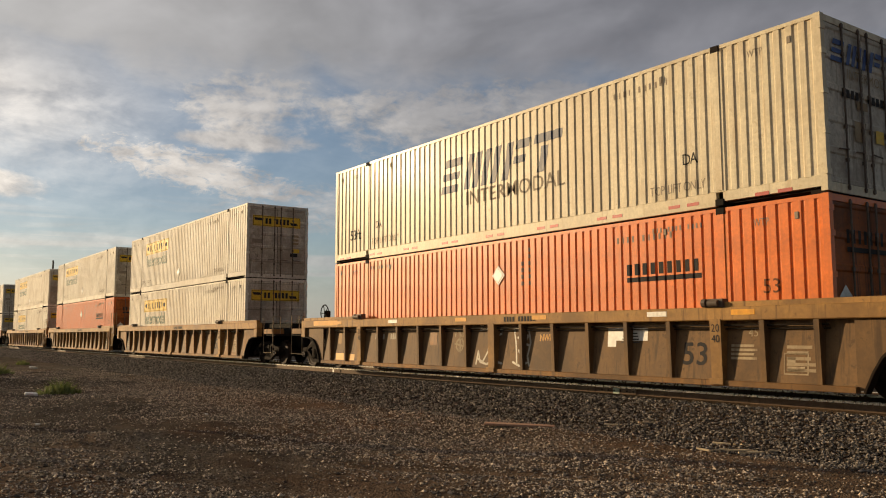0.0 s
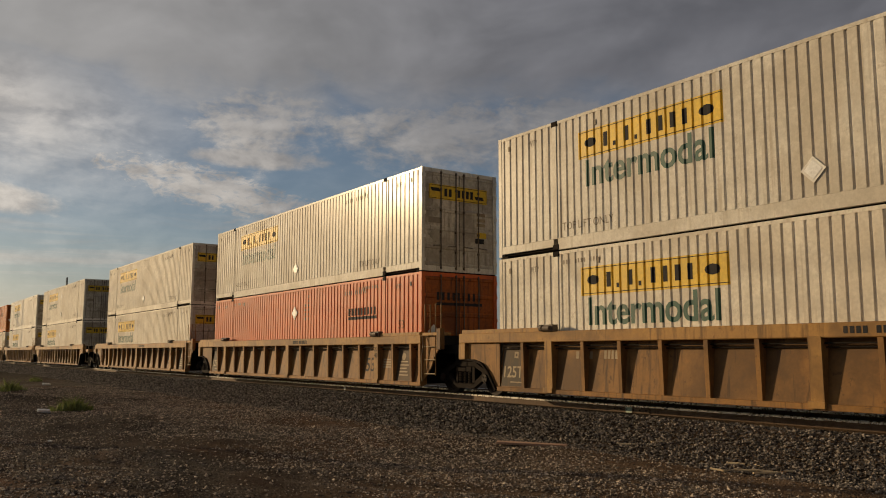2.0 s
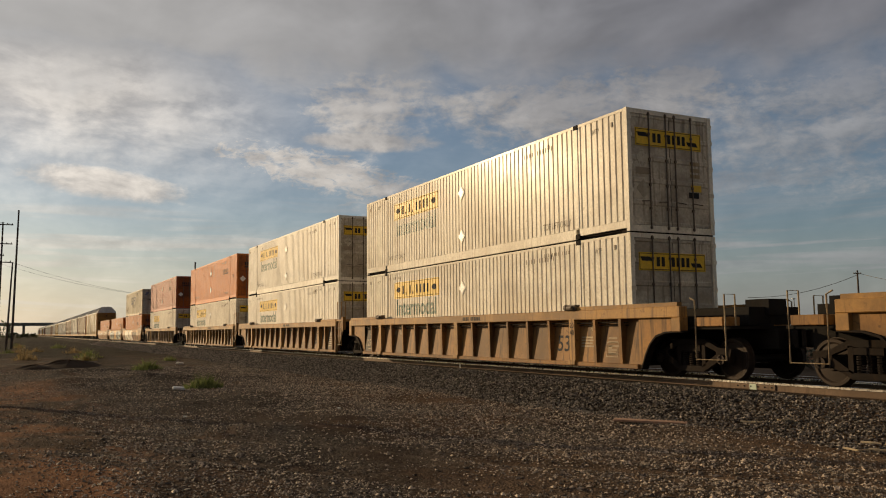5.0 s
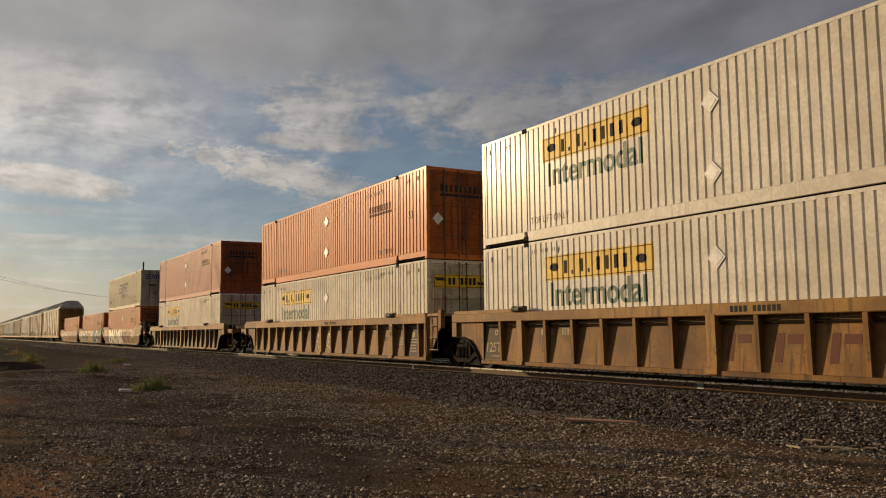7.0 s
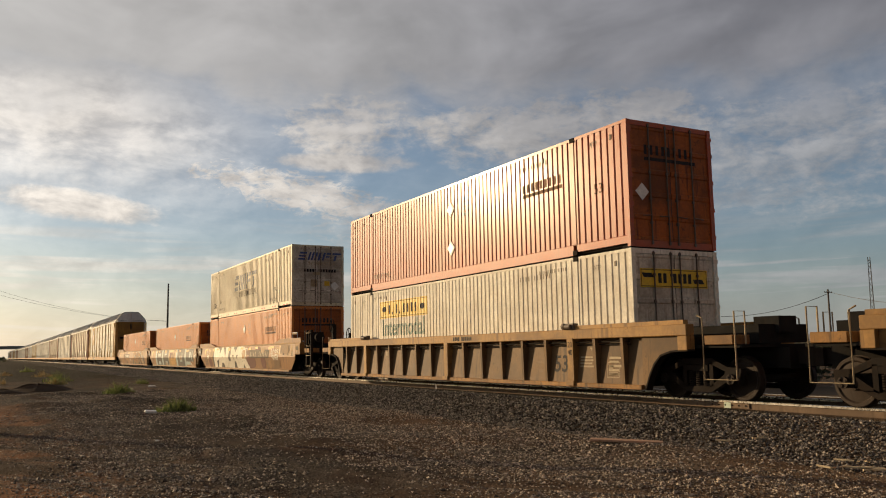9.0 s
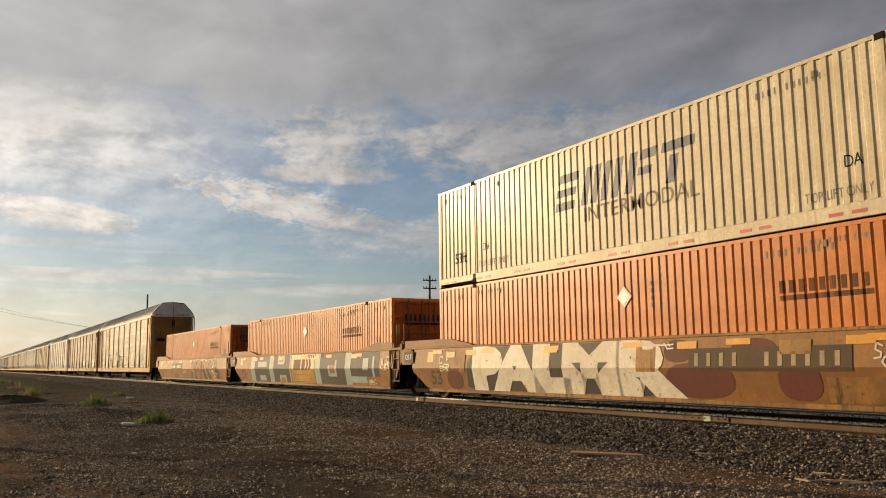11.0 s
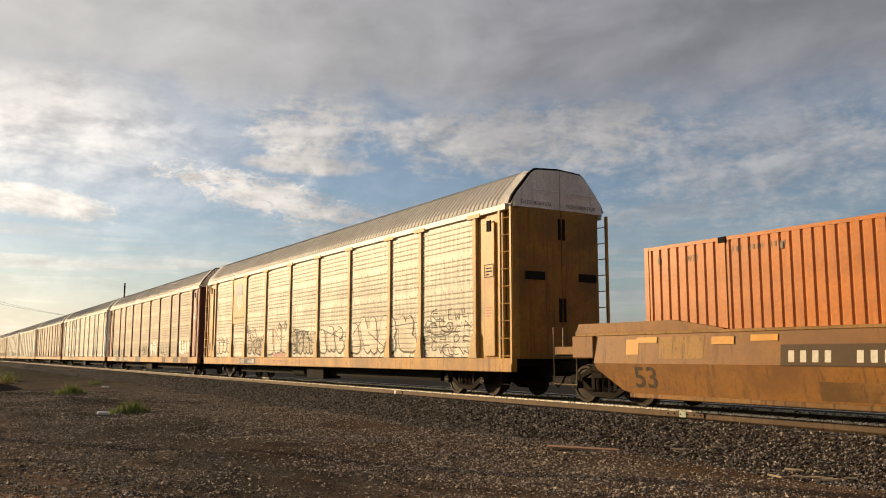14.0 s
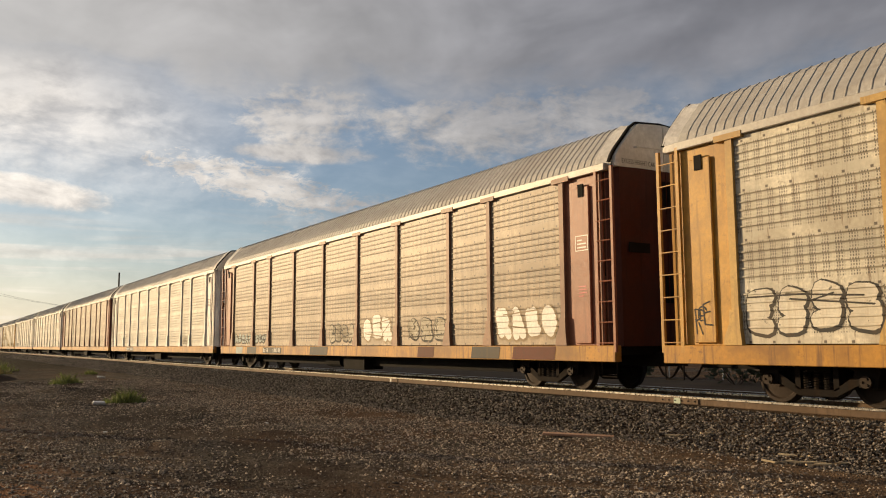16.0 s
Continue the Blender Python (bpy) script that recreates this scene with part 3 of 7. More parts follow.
def on_side(name, flat, y, z, x, material, parent, label="", depth=None, breaks=(), stack=0.0, folds=None):
    """Lay flat paint on the side of a thing that faces the lot: a runs towards the front end, b up. It follows the corrugation."""
    co, fa = flat
    bm = bmesh.new()
    v = [bm.verts.new((x, y - a, z + b)) for a, b in co]
    for i, f in enumerate(fa):
        for k in f if stack else ():
            v[k].co.x -= stack * i
        if len(set(f)) > 2:
            try:
                bm.faces.new([v[i] for i in f])
            except ValueError:
                pass
    if depth:
        lo, hi = y - co[:, 0].max(), y - co[:, 0].min()
        for c in breaks:
            if lo < c < hi:
                bmesh.ops.bisect_plane(bm, geom=bm.verts[:] + bm.edges[:] + bm.faces[:], plane_co=(0, c, 0), plane_no=(0, 1, 0))
        for q in bm.verts:
            q.co.x = x + depth(q.co.y)
    if folds:
        lo, hi = z + co[:, 1].min(), z + co[:, 1].max()
        for c in folds[0]:
            if lo < c < hi:
                bmesh.ops.bisect_plane(bm, geom=bm.verts[:] + bm.edges[:] + bm.faces[:], plane_co=(0, 0, c), plane_no=(0, 0, 1))
        for q in bm.verts:
            q.co.x -= float(np.interp(q.co.z, *folds))
    bm.normal_update()
    for f in bm.faces:
        if f.normal.x > 0:
            f.normal_flip()
    return part(name, bm, material, parent, label)


def on_end(name, flat, x, z, y, material, parent, label=""):
    """Lay flat paint on the end that faces the camera: a runs to +x, b up."""
    co, fa = flat
    bm = bmesh.new()
    v = [bm.verts.new((x + a, y, z + b)) for a, b in co]
    for f in fa:
        try:
            bm.faces.new([v[i] for i in f])
        except ValueError:
            pass
    bm.normal_update()
    for f in bm.faces:
        if f.normal.y > 0:
            f.normal_flip()
    return part(name, bm, material, parent, label)


# ---- ground, track ----
GROUND_Z = -0.60


heap_rng = random.Random(12)
CLODS = [(heap_rng.uniform(1.2, 7.0), heap_rng.uniform(13, 42), heap_rng.uniform(0.35, 0.9), heap_rng.uniform(0.04, 0.10)) for _ in range(34)]


def bump_height(x, y):
    """Low relief of the lot."""
    h = 0.07 * noise.noise((x * 0.25, y * 0.2, 3.0)) + 0.034 * noise.noise((x * 0.9, y * 0.6, 8.0)) + 0.014 * noise.noise((x * 1.9, y * 1.6, 5.0))
    for cx, cy, r, k in ((5.6, 20.8, 1.3, 0.10), (6.4, 33.0, 1.6, 0.12), (3.0, 31.0, 1.8, 0.10)):
        h += k * math.exp(-((x - cx) ** 2 + ((y - cy) / 1.5) ** 2) / (r * r))
    for cx, cy, r, k in CLODS:
        if abs(x - cx) < 3 * r and abs(y - cy) < 3 * r:
            h += k * math.exp(-((x - cx) ** 2 + (y - cy) ** 2) / (r * r))
    # grooves added to stand in for thin shadow stripes slantwise over the lot
    for c, w in ((2.4, 0.2), (5.2, 0.22)):
        d = (y - 11.1 + c) * 0.59 + (x - 6.0) * 0.81 + 0.12 * noise.noise((x * 0.5, c, 1.0))
        h -= 0.055 * math.exp(-(d / w) ** 2)
    return h


def bank(x):
    """Height of the ballast over the ground across the track."""
    d = abs(x - TRACK_X)
    return max(0.0, min(0.46, 0.46 - (d - 1.75) * 0.30))


def build_ground():
    xs = sorted({-1500, -600, -250, -120, -60, -30, *np.arange(-16, 20.01, 0.22).round(3).tolist(), 24, 30, 40, 60, 110, 220, 500, 1500, 3000})
    ys = sorted({-600, -200, -60, -20, -5, 0, *np.arange(2, 48, 0.25).round(3).tolist(), *np.arange(48, 90, 1.5).tolist(), 100, 120, 150, 200, 300, 450, 700, 1200, 2200, 4500})
    nx = len(xs)
    co = []
    for y in ys:
        for x in xs:
            near = -16 <= x <= 20 and 2 <= y <= 90
            co.append((x, y, GROUND_Z + (bump_height(x, y) if near and x < 11.5 else 0.0)))
    fa = [(j * nx + i, j * nx + i + 1, (j + 1) * nx + i + 1, (j + 1) * nx + i) for j in range(len(ys) - 1) for i in range(nx - 1)]
    me = bpy.data.meshes.new("ground")
    me.from_pydata(co, [], fa)
    me.materials.append(GROUND)
    for p in me.polygons:
        p.use_smooth = True
    tagged(new("ground", me), "brown dirt and dark gravel lot beside the track", "ground", kind="structure")


def pebbles(name, places, material, label, category, seed):
    """Many angular stones in one mesh. places: rows of x, y, z, size."""
    rng = np.random.default_rng(seed)
    base = np.array([(1, 0, 0), (-1, 0, 0), (0, 1, 0), (0, -1, 0), (0, 0, 1), (0, 0, -1)], float)
    tri = np.array([(0, 2, 4), (2, 1, 4), (1, 3, 4), (3, 0, 4), (2, 0, 5), (1, 2, 5), (3, 1, 5), (0, 3, 5)])
    n = len(places)
    co = base[None] * rng.uniform(0.45, 1.15, (n, 6, 1)) + rng.uniform(-0.25, 0.25, (n, 6, 3))
    ang = rng.uniform(0, 6.283, n)
    c, s = np.cos(ang), np.sin(ang)
    x, y = co[..., 0] * c[:, None] - co[..., 1] * s[:, None], co[..., 0] * s[:, None] + co[..., 1] * c[:, None]
    co = np.stack((x, y, co[..., 2] * 0.7), -1) * places[:, None, 3:4] + places[:, None, :3]
    fa = (tri[None] + 6 * np.arange(n)[:, None, None]).reshape(-1, 3)
    me = bpy.data.meshes.new(name)
    me.from_pydata(co.reshape(-1, 3).tolist(), [], fa.tolist())
    me.materials.append(material)
    return tagged(new(name, me), label, category, kind="stuff")


def build_track():
    # ballast bed
    prof = [(TRACK_X - 3.35, GROUND_Z - 0.05), (TRACK_X - 1.8, -0.16), (TRACK_X + 1.8, -0.16), (TRACK_X + 3.35, GROUND_Z - 0.05)]
    bm = slab(bmesh.new(), prof, -60, 900, "y")
    tagged(part("ballast_bed", bm, BED), "raised bank of dark crushed stone under the rails", "ballast", kind="structure")
    rng = np.random.default_rng(4)
    n = 100000
    y = 1 + 149 * rng.random(n) ** 2.2
    x = TRACK_X - 1.35 - 2.3 * rng.random(n) ** 0.9
    z = np.array([max(GROUND_Z - 0.01, min(-0.17, -0.16 - (TRACK_X - 1.8 - a) * 0.29)) for a in x])
    pebbles("ballast_stones", np.stack((x, y, z + rng.uniform(-0.01, 0.035, n), rng.uniform(0.016, 0.036, n) * (1 + y / 90)), 1), BALLAST,
            "dark grey crushed stone ballast along the track", "ballast", 5)
    n = 9000
    y = 2 + 40 * rng.random(n)
    x = TRACK_X + rng.uniform(-0.62, 0.62, n)
    pebbles("ballast_stones", np.stack((x, y, np.full(n, -0.155), rng.uniform(0.022, 0.05, n)), 1), BALLAST,
            "crushed stone ballast between the rails", "ballast", 6)
    n = 230000
    y = 2.2 + 42 * rng.random(n) ** 1.5
    x = -3 + 13.6 * rng.random(n) ** 0.8
    keep = np.array([1.5 * noise.noise((a * 0.35, b * 0.3, 5.0)) + 0.6 * noise.noise((a * 1.3, b * 1.1, 9.0)) > min(-0.75 + 1.0 * random.random(), 9.0 * random.random() - 2.5) + 0.9 * (a + 0.9 * noise.noise((a * 0.5, b * 0.35, 2.0)) < 1.1) for a, b in zip(x, y)])
    x, y = x[keep], y[keep]
    n = len(x)
    z = np.array([GROUND_Z + bump_height(a, b) for a, b in zip(x, y)])
    pebbles("gravel", np.stack((x, y, z + 0.004, rng.uniform(0.007, 0.025, n) * (1 + 0.9 * (rng.random(n) > 0.93))), 1), PEBBLE,
            "loose brown and grey gravel scattered over the dirt", "gravel", 7)
    # rails
    for s in (-1, 1):
        r = tagged(new("rail"), "worn steel rail with a polished head", "rail", "the two rails", "structure")
        c = TRACK_X + s * 0.7525
        head = slab(bmesh.new(), [(c - 0.036, -0.042), (c + 0.036, -0.042), (c + 0.037, -0.008), (c + 0.026, 0.0), (c - 0.026, 0.0), (c - 0.037, -0.008)], -60, 900, "y")
        part("rail_head", head, RAILTOP, r)
        web = slab(bmesh.new(), [(c - 0.076, -0.186), (c + 0.076, -0.186), (c + 0.076, -0.176), (c + 0.010, -0.150), (c + 0.010, -0.043), (c - 0.010, -0.043), (c - 0.010, -0.150), (c - 0.076, -0.176)], -60, 900, "y")
        part("rail_web", web, RAILM, r)
    # joint bar with a pale mark on the near rail
    j = root("rail_joint", "bolted rail joint bar with a pale green paint mark", "rail joint")
    c = TRACK_X - 0.7525
    part("joint_bar", bevelled(boxes((c - 0.036, c - 0.012, 11.35, 12.35, -0.150, -0.048)), 0.006), RAILM, j)
    for k in range(6):
        part("bolt", tube(bmesh.new(), (c - 0.05, 11.43 + 0.168 * k, -0.095), (c - 0.034, 11.43 + 0.168 * k, -0.095), 0.016, 6), DARK, j)
    part("paint_mark", boxes((c - 0.043, c - 0.0365, 11.80, 11.97, -0.155, -0.045)), surface("pale_green_paint", (0.45, 0.55, 0.42), 0.6), j, "pale green paint mark")
    j = root("rail_joint", "bolted rail joint bar", "rail joint")
    part("joint_bar", bevelled(boxes((c - 0.036, c - 0.012, 23.6, 24.5, -0.150, -0.048)), 0.006), RAILM, j)
    part("paint_mark", boxes((c - 0.043, c - 0.0365, 24.0, 24.1, -0.150, -0.05)), PALE, j, "pale paint mark")
    # sleepers
    tie = None
    for k in range(120):
        y = 1.0 + 0.54 * k + random.uniform(-0.02, 0.02)
        if tie is None:
            tie = tagged(part("tie", bevelled(boxes((-1.30, 1.30, -0.115, 0.115, -0.36, -0.187)), 0.012), TIE), "weathered timber tie half buried in ballast", "railway tie", "ties under the rails")
        else:
            tie = copy_thing(tie, Matrix.Identity(4))
        tie.matrix_basis = pose(TRACK_X + random.uniform(-0.03, 0.03), y, 0)


# ---- trucks and wheels ----
WHEEL_R = 0.42
TRUCK = {}


def wheelset_mesh():
    if "w" not in TRUCK:
        bm = bmesh.new()
        for s in (-1, 1):
            prof = [(-0.085, 0.10), (-0.085, 0.13), (-0.045, 0.15), (-0.030, 0.33), (-0.055, 0.36), (-0.055, WHEEL_R - 0.012), (-0.045, WHEEL_R), (0.055, WHEEL_R + 0.006),
                    (0.062, WHEEL_R + 0.026), (0.085, WHEEL_R + 0.026), (0.090, 0.36), (0.055, 0.33), (0.05, 0.15), (0.085, 0.12), (0.085, 0.09)]
            lathe(bm, [(s * (0.7525 - a), r) for a, r in prof], 28)
        tube(bm, (-1.12, 0, 0), (1.12, 0, 0), 0.075, 12)
        for s in (-1, 1):
            tube(bm, (s * 1.10, 0, 0), (s * 1.15, 0, 0), 0.10, 12)
            for k in range(3):
                a = 2 * math.pi * k / 3
                tube(bm, (s * 1.15, 0.055 * math.cos(a), 0.055 * math.sin(a)), (s * 1.17, 0.055 * math.cos(a), 0.055 * math.sin(a)), 0.02, 6)
        me = bpy.data.meshes.new("wheelset")
        bm.to_mesh(me)
        bm.free()
        me.materials.append(WHEELM)
        TRUCK["w"] = me
    return TRUCK["w"]


def truck_mesh():
    if "t" not in TRUCK:
        bm = bmesh.new()
        for s in (-1, 1):
            a, b = sorted((s * 0.95, s * 1.07))
            for q in (1, -1):
                m = lambda pts: [(q * y, z) for y, z in pts]
                slab(bm, m([(0.0, 0.70), (0.36, 0.70), (0.72, 0.56), (1.10, 0.54), (1.10, 0.62), (0.76, 0.65), (0.38, 0.82), (0.0, 0.82)]), a, b)
                slab(bm, m([(0.0, 0.16), (0.34, 0.16), (0.80, 0.40), (0.80, 0.52), (0.70, 0.52), (0.30, 0.27), (0.0, 0.27)]), a, b)
                slab(bm, m([(0.30, 0.25), (0.40, 0.29), (0.40, 0.72), (0.30, 0.72)]), a, b)
                slab(bm, m([(0.74, 0.33), (1.04, 0.33), (1.10, 0.56), (0.70, 0.56)]), a - 0.01, b + 0.01)
            for k in (-0.19, 0.0, 0.19):
                for j in range(7):
                    tube(bm, (s * 1.02, k, 0.28 + 0.042 * j), (s * 1.02, k, 0.305 + 0.042 * j), 0.075, 10)
            box(bm, a - 0.02, b + 0.04, -0.28, 0.28, 0.575, 0.69)
        box(bm, -1.0, 1.0, -0.22, 0.22, 0.46, 0.66)
        tube(bm, (0, 0, 0.6), (0, 0, 0.78), 0.22, 12)
        me = bpy.data.meshes.new("truck")
        bm.to_mesh(me)
        bm.free()
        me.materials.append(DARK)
        TRUCK["t"] = me
    return TRUCK["t"]


def add_truck(thing, y, base=1.78):
    t = new("truck", truck_mesh())
    t.parent, t.matrix_basis = thing, pose(0, y, 0)
    tagged(t, "grimy cast iron truck with coil springs")
    for s in (-1, 1):
        w = new("wheelset", wheelset_mesh())
        w.parent, w.matrix_basis = t, pose(0, s * base / 2, WHEEL_R)
        tagged(w, "worn steel wheels on one axle")


# ---- containers ----
LEN, HALF, TALL = 16.15, 1.295, 2.875
POST_Y = (1.98, 14.17)


def corrugation(pitch, crest, slope, deep):
    """Depth of the side sheet behind the outer face, along the container, and its break points."""
    spans = []
    for a, b in ((0.10, POST_Y[0] - 0.07), (POST_Y[0] + 0.07, POST_Y[1] - 0.07), (POST_Y[1] + 0.07, LEN - 0.10)):
        n = max(1, round((b - a) / pitch))
        p = (b - a) / n
        for k in range(n):
            y = a + k * p
            g = p * (1 - crest) - 2 * slope
            c = p * crest
            spans += [(y, 0.0), (y + c / 2, 0.0), (y + c / 2 + slope, deep), (y + c / 2 + slope + g, deep), (y + c / 2 + 2 * slope + g, 0.0)]
        spans.append((b, 0.0))
    ys, ds = [s[0] for s in spans], [s[1] for s in spans]
    return (lambda y: float(np.interp(y, ys, ds))), ys


KINDS = {"fine": corrugation(0.213, 0.72, 0.018, 0.024), "bold": corrugation(0.236, 0.46, 0.026, 0.024), "mid": corrugation(0.213, 0.67, 0.024, 0.024)}
BARE = {}


def container(kind, paint, upper, label, group="stacked containers"):
    """A 53-foot container: posts and rails, corrugated sides, roof, and door end facing forward."""
    key = (kind, paint.name, upper)
    if key in BARE:
        c = copy_thing(BARE[key], Matrix.Identity(4))
        return tagged(c, label)
    depth, breaks = KINDS[kind]
    c = root("shipping_container", label, "shipping container", group)
    rail = 0.27 if upper else 0.17
    top = TALL - 0.07
    bm = bmesh.new()
    for s in (-1, 1):
        x0, x1 = sorted((s * HALF, s * (HALF - 0.11)))
        for y0, y1 in ((0.0, 0.11), (LEN - 0.11, LEN)):
            box(bm, x0, x1, y0, y1, 0.0, TALL)
        for y in POST_Y:
            x0, x1 = sorted((s * (HALF + 0.006), s * (HALF - 0.07)))
            box(bm, x0, x1, y - 0.065, y + 0.065, rail, top)
        x0, x1 = sorted((s * (HALF - 0.004), s * (HALF - 0.09)))
        for y0, y1, lift in ((0.11, POST_Y[0] - 0.07, 0.075 if upper else 0.0), (POST_Y[0] + 0.07, POST_Y[1] - 0.07, 0.0), (POST_Y[1] + 0.07, LEN - 0.11, 0.075 if upper else 0.0)):
            box(bm, x0, x1, y0, y1, lift, rail - 0.03)
        for y0, y1 in ((0.11, LEN - 0.11),):
            box(bm, x0, x1, y0, y1, top, TALL - 0.005)
            slab(bm, [(s * (HALF - 0.004), rail - 0.03), (s * (HALF - 0.05), rail + 0.01), (s * (HALF - 0.09), rail + 0.01), (s * (HALF - 0.09), rail - 0.03)], y0, y1, "y")
    for y0, y1 in ((0.02, 0.11), (LEN - 0.11, LEN)):
        box(bm, -HALF + 0.11, HALF - 0.11, y0, y1, 0.0, 0.15)
        box(bm, -HALF + 0.11, HALF - 0.11, y0, y1, TALL - 0.11, TALL)
    part("frame", bm, paint, c)
    for s in (-1, 1):
        bm = bmesh.new()
        lo = [bm.verts.new((s * (HALF - 0.010 - depth(y)), y, rail - 0.02)) for y in breaks]
        hi = [bm.verts.new((s * (HALF - 0.010 - depth(y)), y, top)) for y in breaks]
        for k in range(len(breaks) - 1):
            if breaks[k + 1] - breaks[k] > 1e-5:
                f = (lo[k], lo[k + 1], hi[k + 1], hi[k])
                bm.faces.new(f if s > 0 else f[::-1])
        part("side_panel", bm, paint, c)
    bm = bmesh.new()
    rid = [bm.verts.new((x, y, TALL - (0.035 if k % 2 else 0.015))) for k, y in enumerate(np.linspace(0.11, LEN - 0.11, 80)) for x in (-HALF + 0.09, HALF - 0.09)]
    for k in range(79):
        bm.faces.new((rid[2 * k], rid[2 * k + 1], rid[2 * k + 3], rid[2 * k + 2]))
    part("roof_panel", bm, paint, c)
    part("floor_panel", boxes((-HALF + 0.09, HALF - 0.09, 0.11, LEN - 0.11, 0.03, 0.12)), DARK, c)
    if upper:
        for y in (0.05, LEN - 0.30):
            part("end_beam", boxes((-HALF + 0.02, HALF - 0.02, y, y + 0.25, -0.036, 0.02)), DARK, c)
    part("end_wall", boxes((-HALF + 0.11, HALF - 0.11, LEN - 0.06, LEN - 0.02, 0.15, TALL - 0.11)), paint, c)
    # corner and lifting castings
    cast = None
    spots = [(s * HALF, y, z) for s in (-1, 1) for y in (POST_Y[0], POST_Y[1]) for z in (0.0, TALL - 0.118)]
    for x, y, z in spots:
        m = pose(x - math.copysign(0.07, x), y, z)
        if cast is None:
            bm = bevelled(boxes((-0.084, 0.084, -0.09, 0.09, 0.0, 0.118)), 0.01)
            cast = part("corner_casting", bm, DARK, c, "dark steel lifting casting")
            cast.matrix_basis = m
        else:
            again(cast, m)
    # doors
    for s in (-1, 1):
        x0, x1 = sorted((s * 0.012, s * (HALF - 0.12)))
        n, z0, z1 = 5, 0.16, TALL - 0.12
        step = (z1 - z0) / n
        fold = [(0.028, z0), (0.028, z0 + 0.06), (0.046, z0 + 0.09)]
        for k in range(1, n):
            a = z0 + k * step
            fold += [(0.046, a - 0.07), (0.026, a - 0.04), (0.026, a + 0.04), (0.046, a + 0.07)]
        fold += [(0.046, z1 - 0.09), (0.028, z1 - 0.06), (0.028, z1), (0.075, z1), (0.075, z0)]
        bm = slab(bmesh.new(), fold, x0, x1)
        # doors take a darker copy of the paint, with end shade in it
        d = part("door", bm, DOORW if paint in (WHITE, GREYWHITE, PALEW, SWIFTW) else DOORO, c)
        for x in (0.09, 0.55):
            bm = bmesh.new()
            xx = s * (HALF - 0.12) * (x * 0.95 + 0.03)
            tube(bm, (xx, 0.005, 0.06), (xx, 0.005, TALL - 0.05), 0.017, 8)
            for z in (0.10, 0.55, 1.1, 1.7, 2.3, TALL - 0.10):
                box(bm, xx - 0.028, xx + 0.028, -0.010, 0.03, z - 0.03, z + 0.03)
            tube(bm, (xx, -0.02, 0.72), (xx + s * 0.28, -0.02, 0.70), 0.013, 6)
            part("lock_rod", bm, RODM, d)
        a, b = sorted((s * (HALF - 0.13), s * (HALF + 0.012)))
        hinge = None
        for z in (0.3, 0.95, 1.6, 2.25, 2.65):
            if hinge is None:
                hinge = part("hinge", boxes((a, b, -0.012, 0.03, -0.045, 0.045)), paint, d)
                hinge.matrix_basis = pose(0, 0, z)
            else:
                again(hinge, pose(0, 0, z))
    part("door_seal", boxes((-0.012, 0.012, 0.05, 0.07, 0.16, TALL - 0.12), (-HALF + 0.11, HALF - 0.11, 0.076, 0.10, 0.15, TALL - 0.11)), SEAL, c, "black rubber door seal")
    BARE[key] = c
    return c


def side(c, kind, name, flat, y, z, material, label=""):
    depth, breaks = KINDS[kind]
    return on_side(name, flat, y, z, -(HALF - 0.006), material, c, label, depth, breaks)


def diamond(c, kind, y, z, r=0.30):
    """A square placard holder standing on its corner."""
    bm = slab(bmesh.new(), [(y - r, z), (y, z - r), (y + r, z), (y, z + r)], -HALF - 0.012, -HALF + 0.004)
    p = part("placard_holder", bm, PALE, c, "pale diamond placard holder")
    bm = slab(bmesh.new(), [(y - r * 0.72, z), (y, z - r * 0.72), (y + r * 0.72, z), (y, z + r * 0.72)], -HALF - 0.018, -HALF - 0.0125)
    part("placard", bm, LITTER, p)


def small_marks(c, kind, colour, upper, seed):
    """Stencilled weights and warnings: words that can be read, plain bars for the rest."""
    rng = random.Random(seed)
    z = TALL - 0.42
    side(c, kind, "stencil", shape(*[bar(0.13 * k, 0, 0.045, 0.12) for k in range(4)], *[bar(0.65 + 0.13 * k, 0, 0.045, 0.12) for k in range(6)]), 4.4, z, GREYINK)
    if upper:
        side(c, kind, "lettering", letters("TOP LIFT ONLY", 0.17, 1.5), 13.95, 0.40, GREYINK)
        if rng.random() < 0.7:
            side(c, kind, "lettering", letters("TOP LIFT ONLY", 0.17, 1.26), 3.53, 0.37, GREYINK)
    else:
        side(c, kind, "stencil", shape(*[bar(0.09 * k, 0, 0.035, 0.09) for k in range(13) if k not in (3, 8)]), 3.5, z + 0.12, GREYINK)
        side(c, kind, "stencil", shape(*[bar(0.09 * k, 0, 0.035, 0.09) for k in range(13) if k not in (3, 8)]), 13.95, z + 0.12, GREYINK)
    side(c, kind, "lettering", letters("WTP", 0.13, 0.3), 1.35, z + 0.02, GREYINK)
    side(c, kind, "lettering", letters("WTP", 0.13, 0.3), 15.05, z + 0.02, GREYINK)
    # small dark vents below the top rail
    for y in (0.55, 3.2, 12.9, 15.75):
        part("vent", bevelled(boxes((-HALF - 0.006, -HALF + 0.02, y - 0.035, y + 0.035, TALL - 0.36, TALL - 0.24)), 0.008), GREYINK, c)


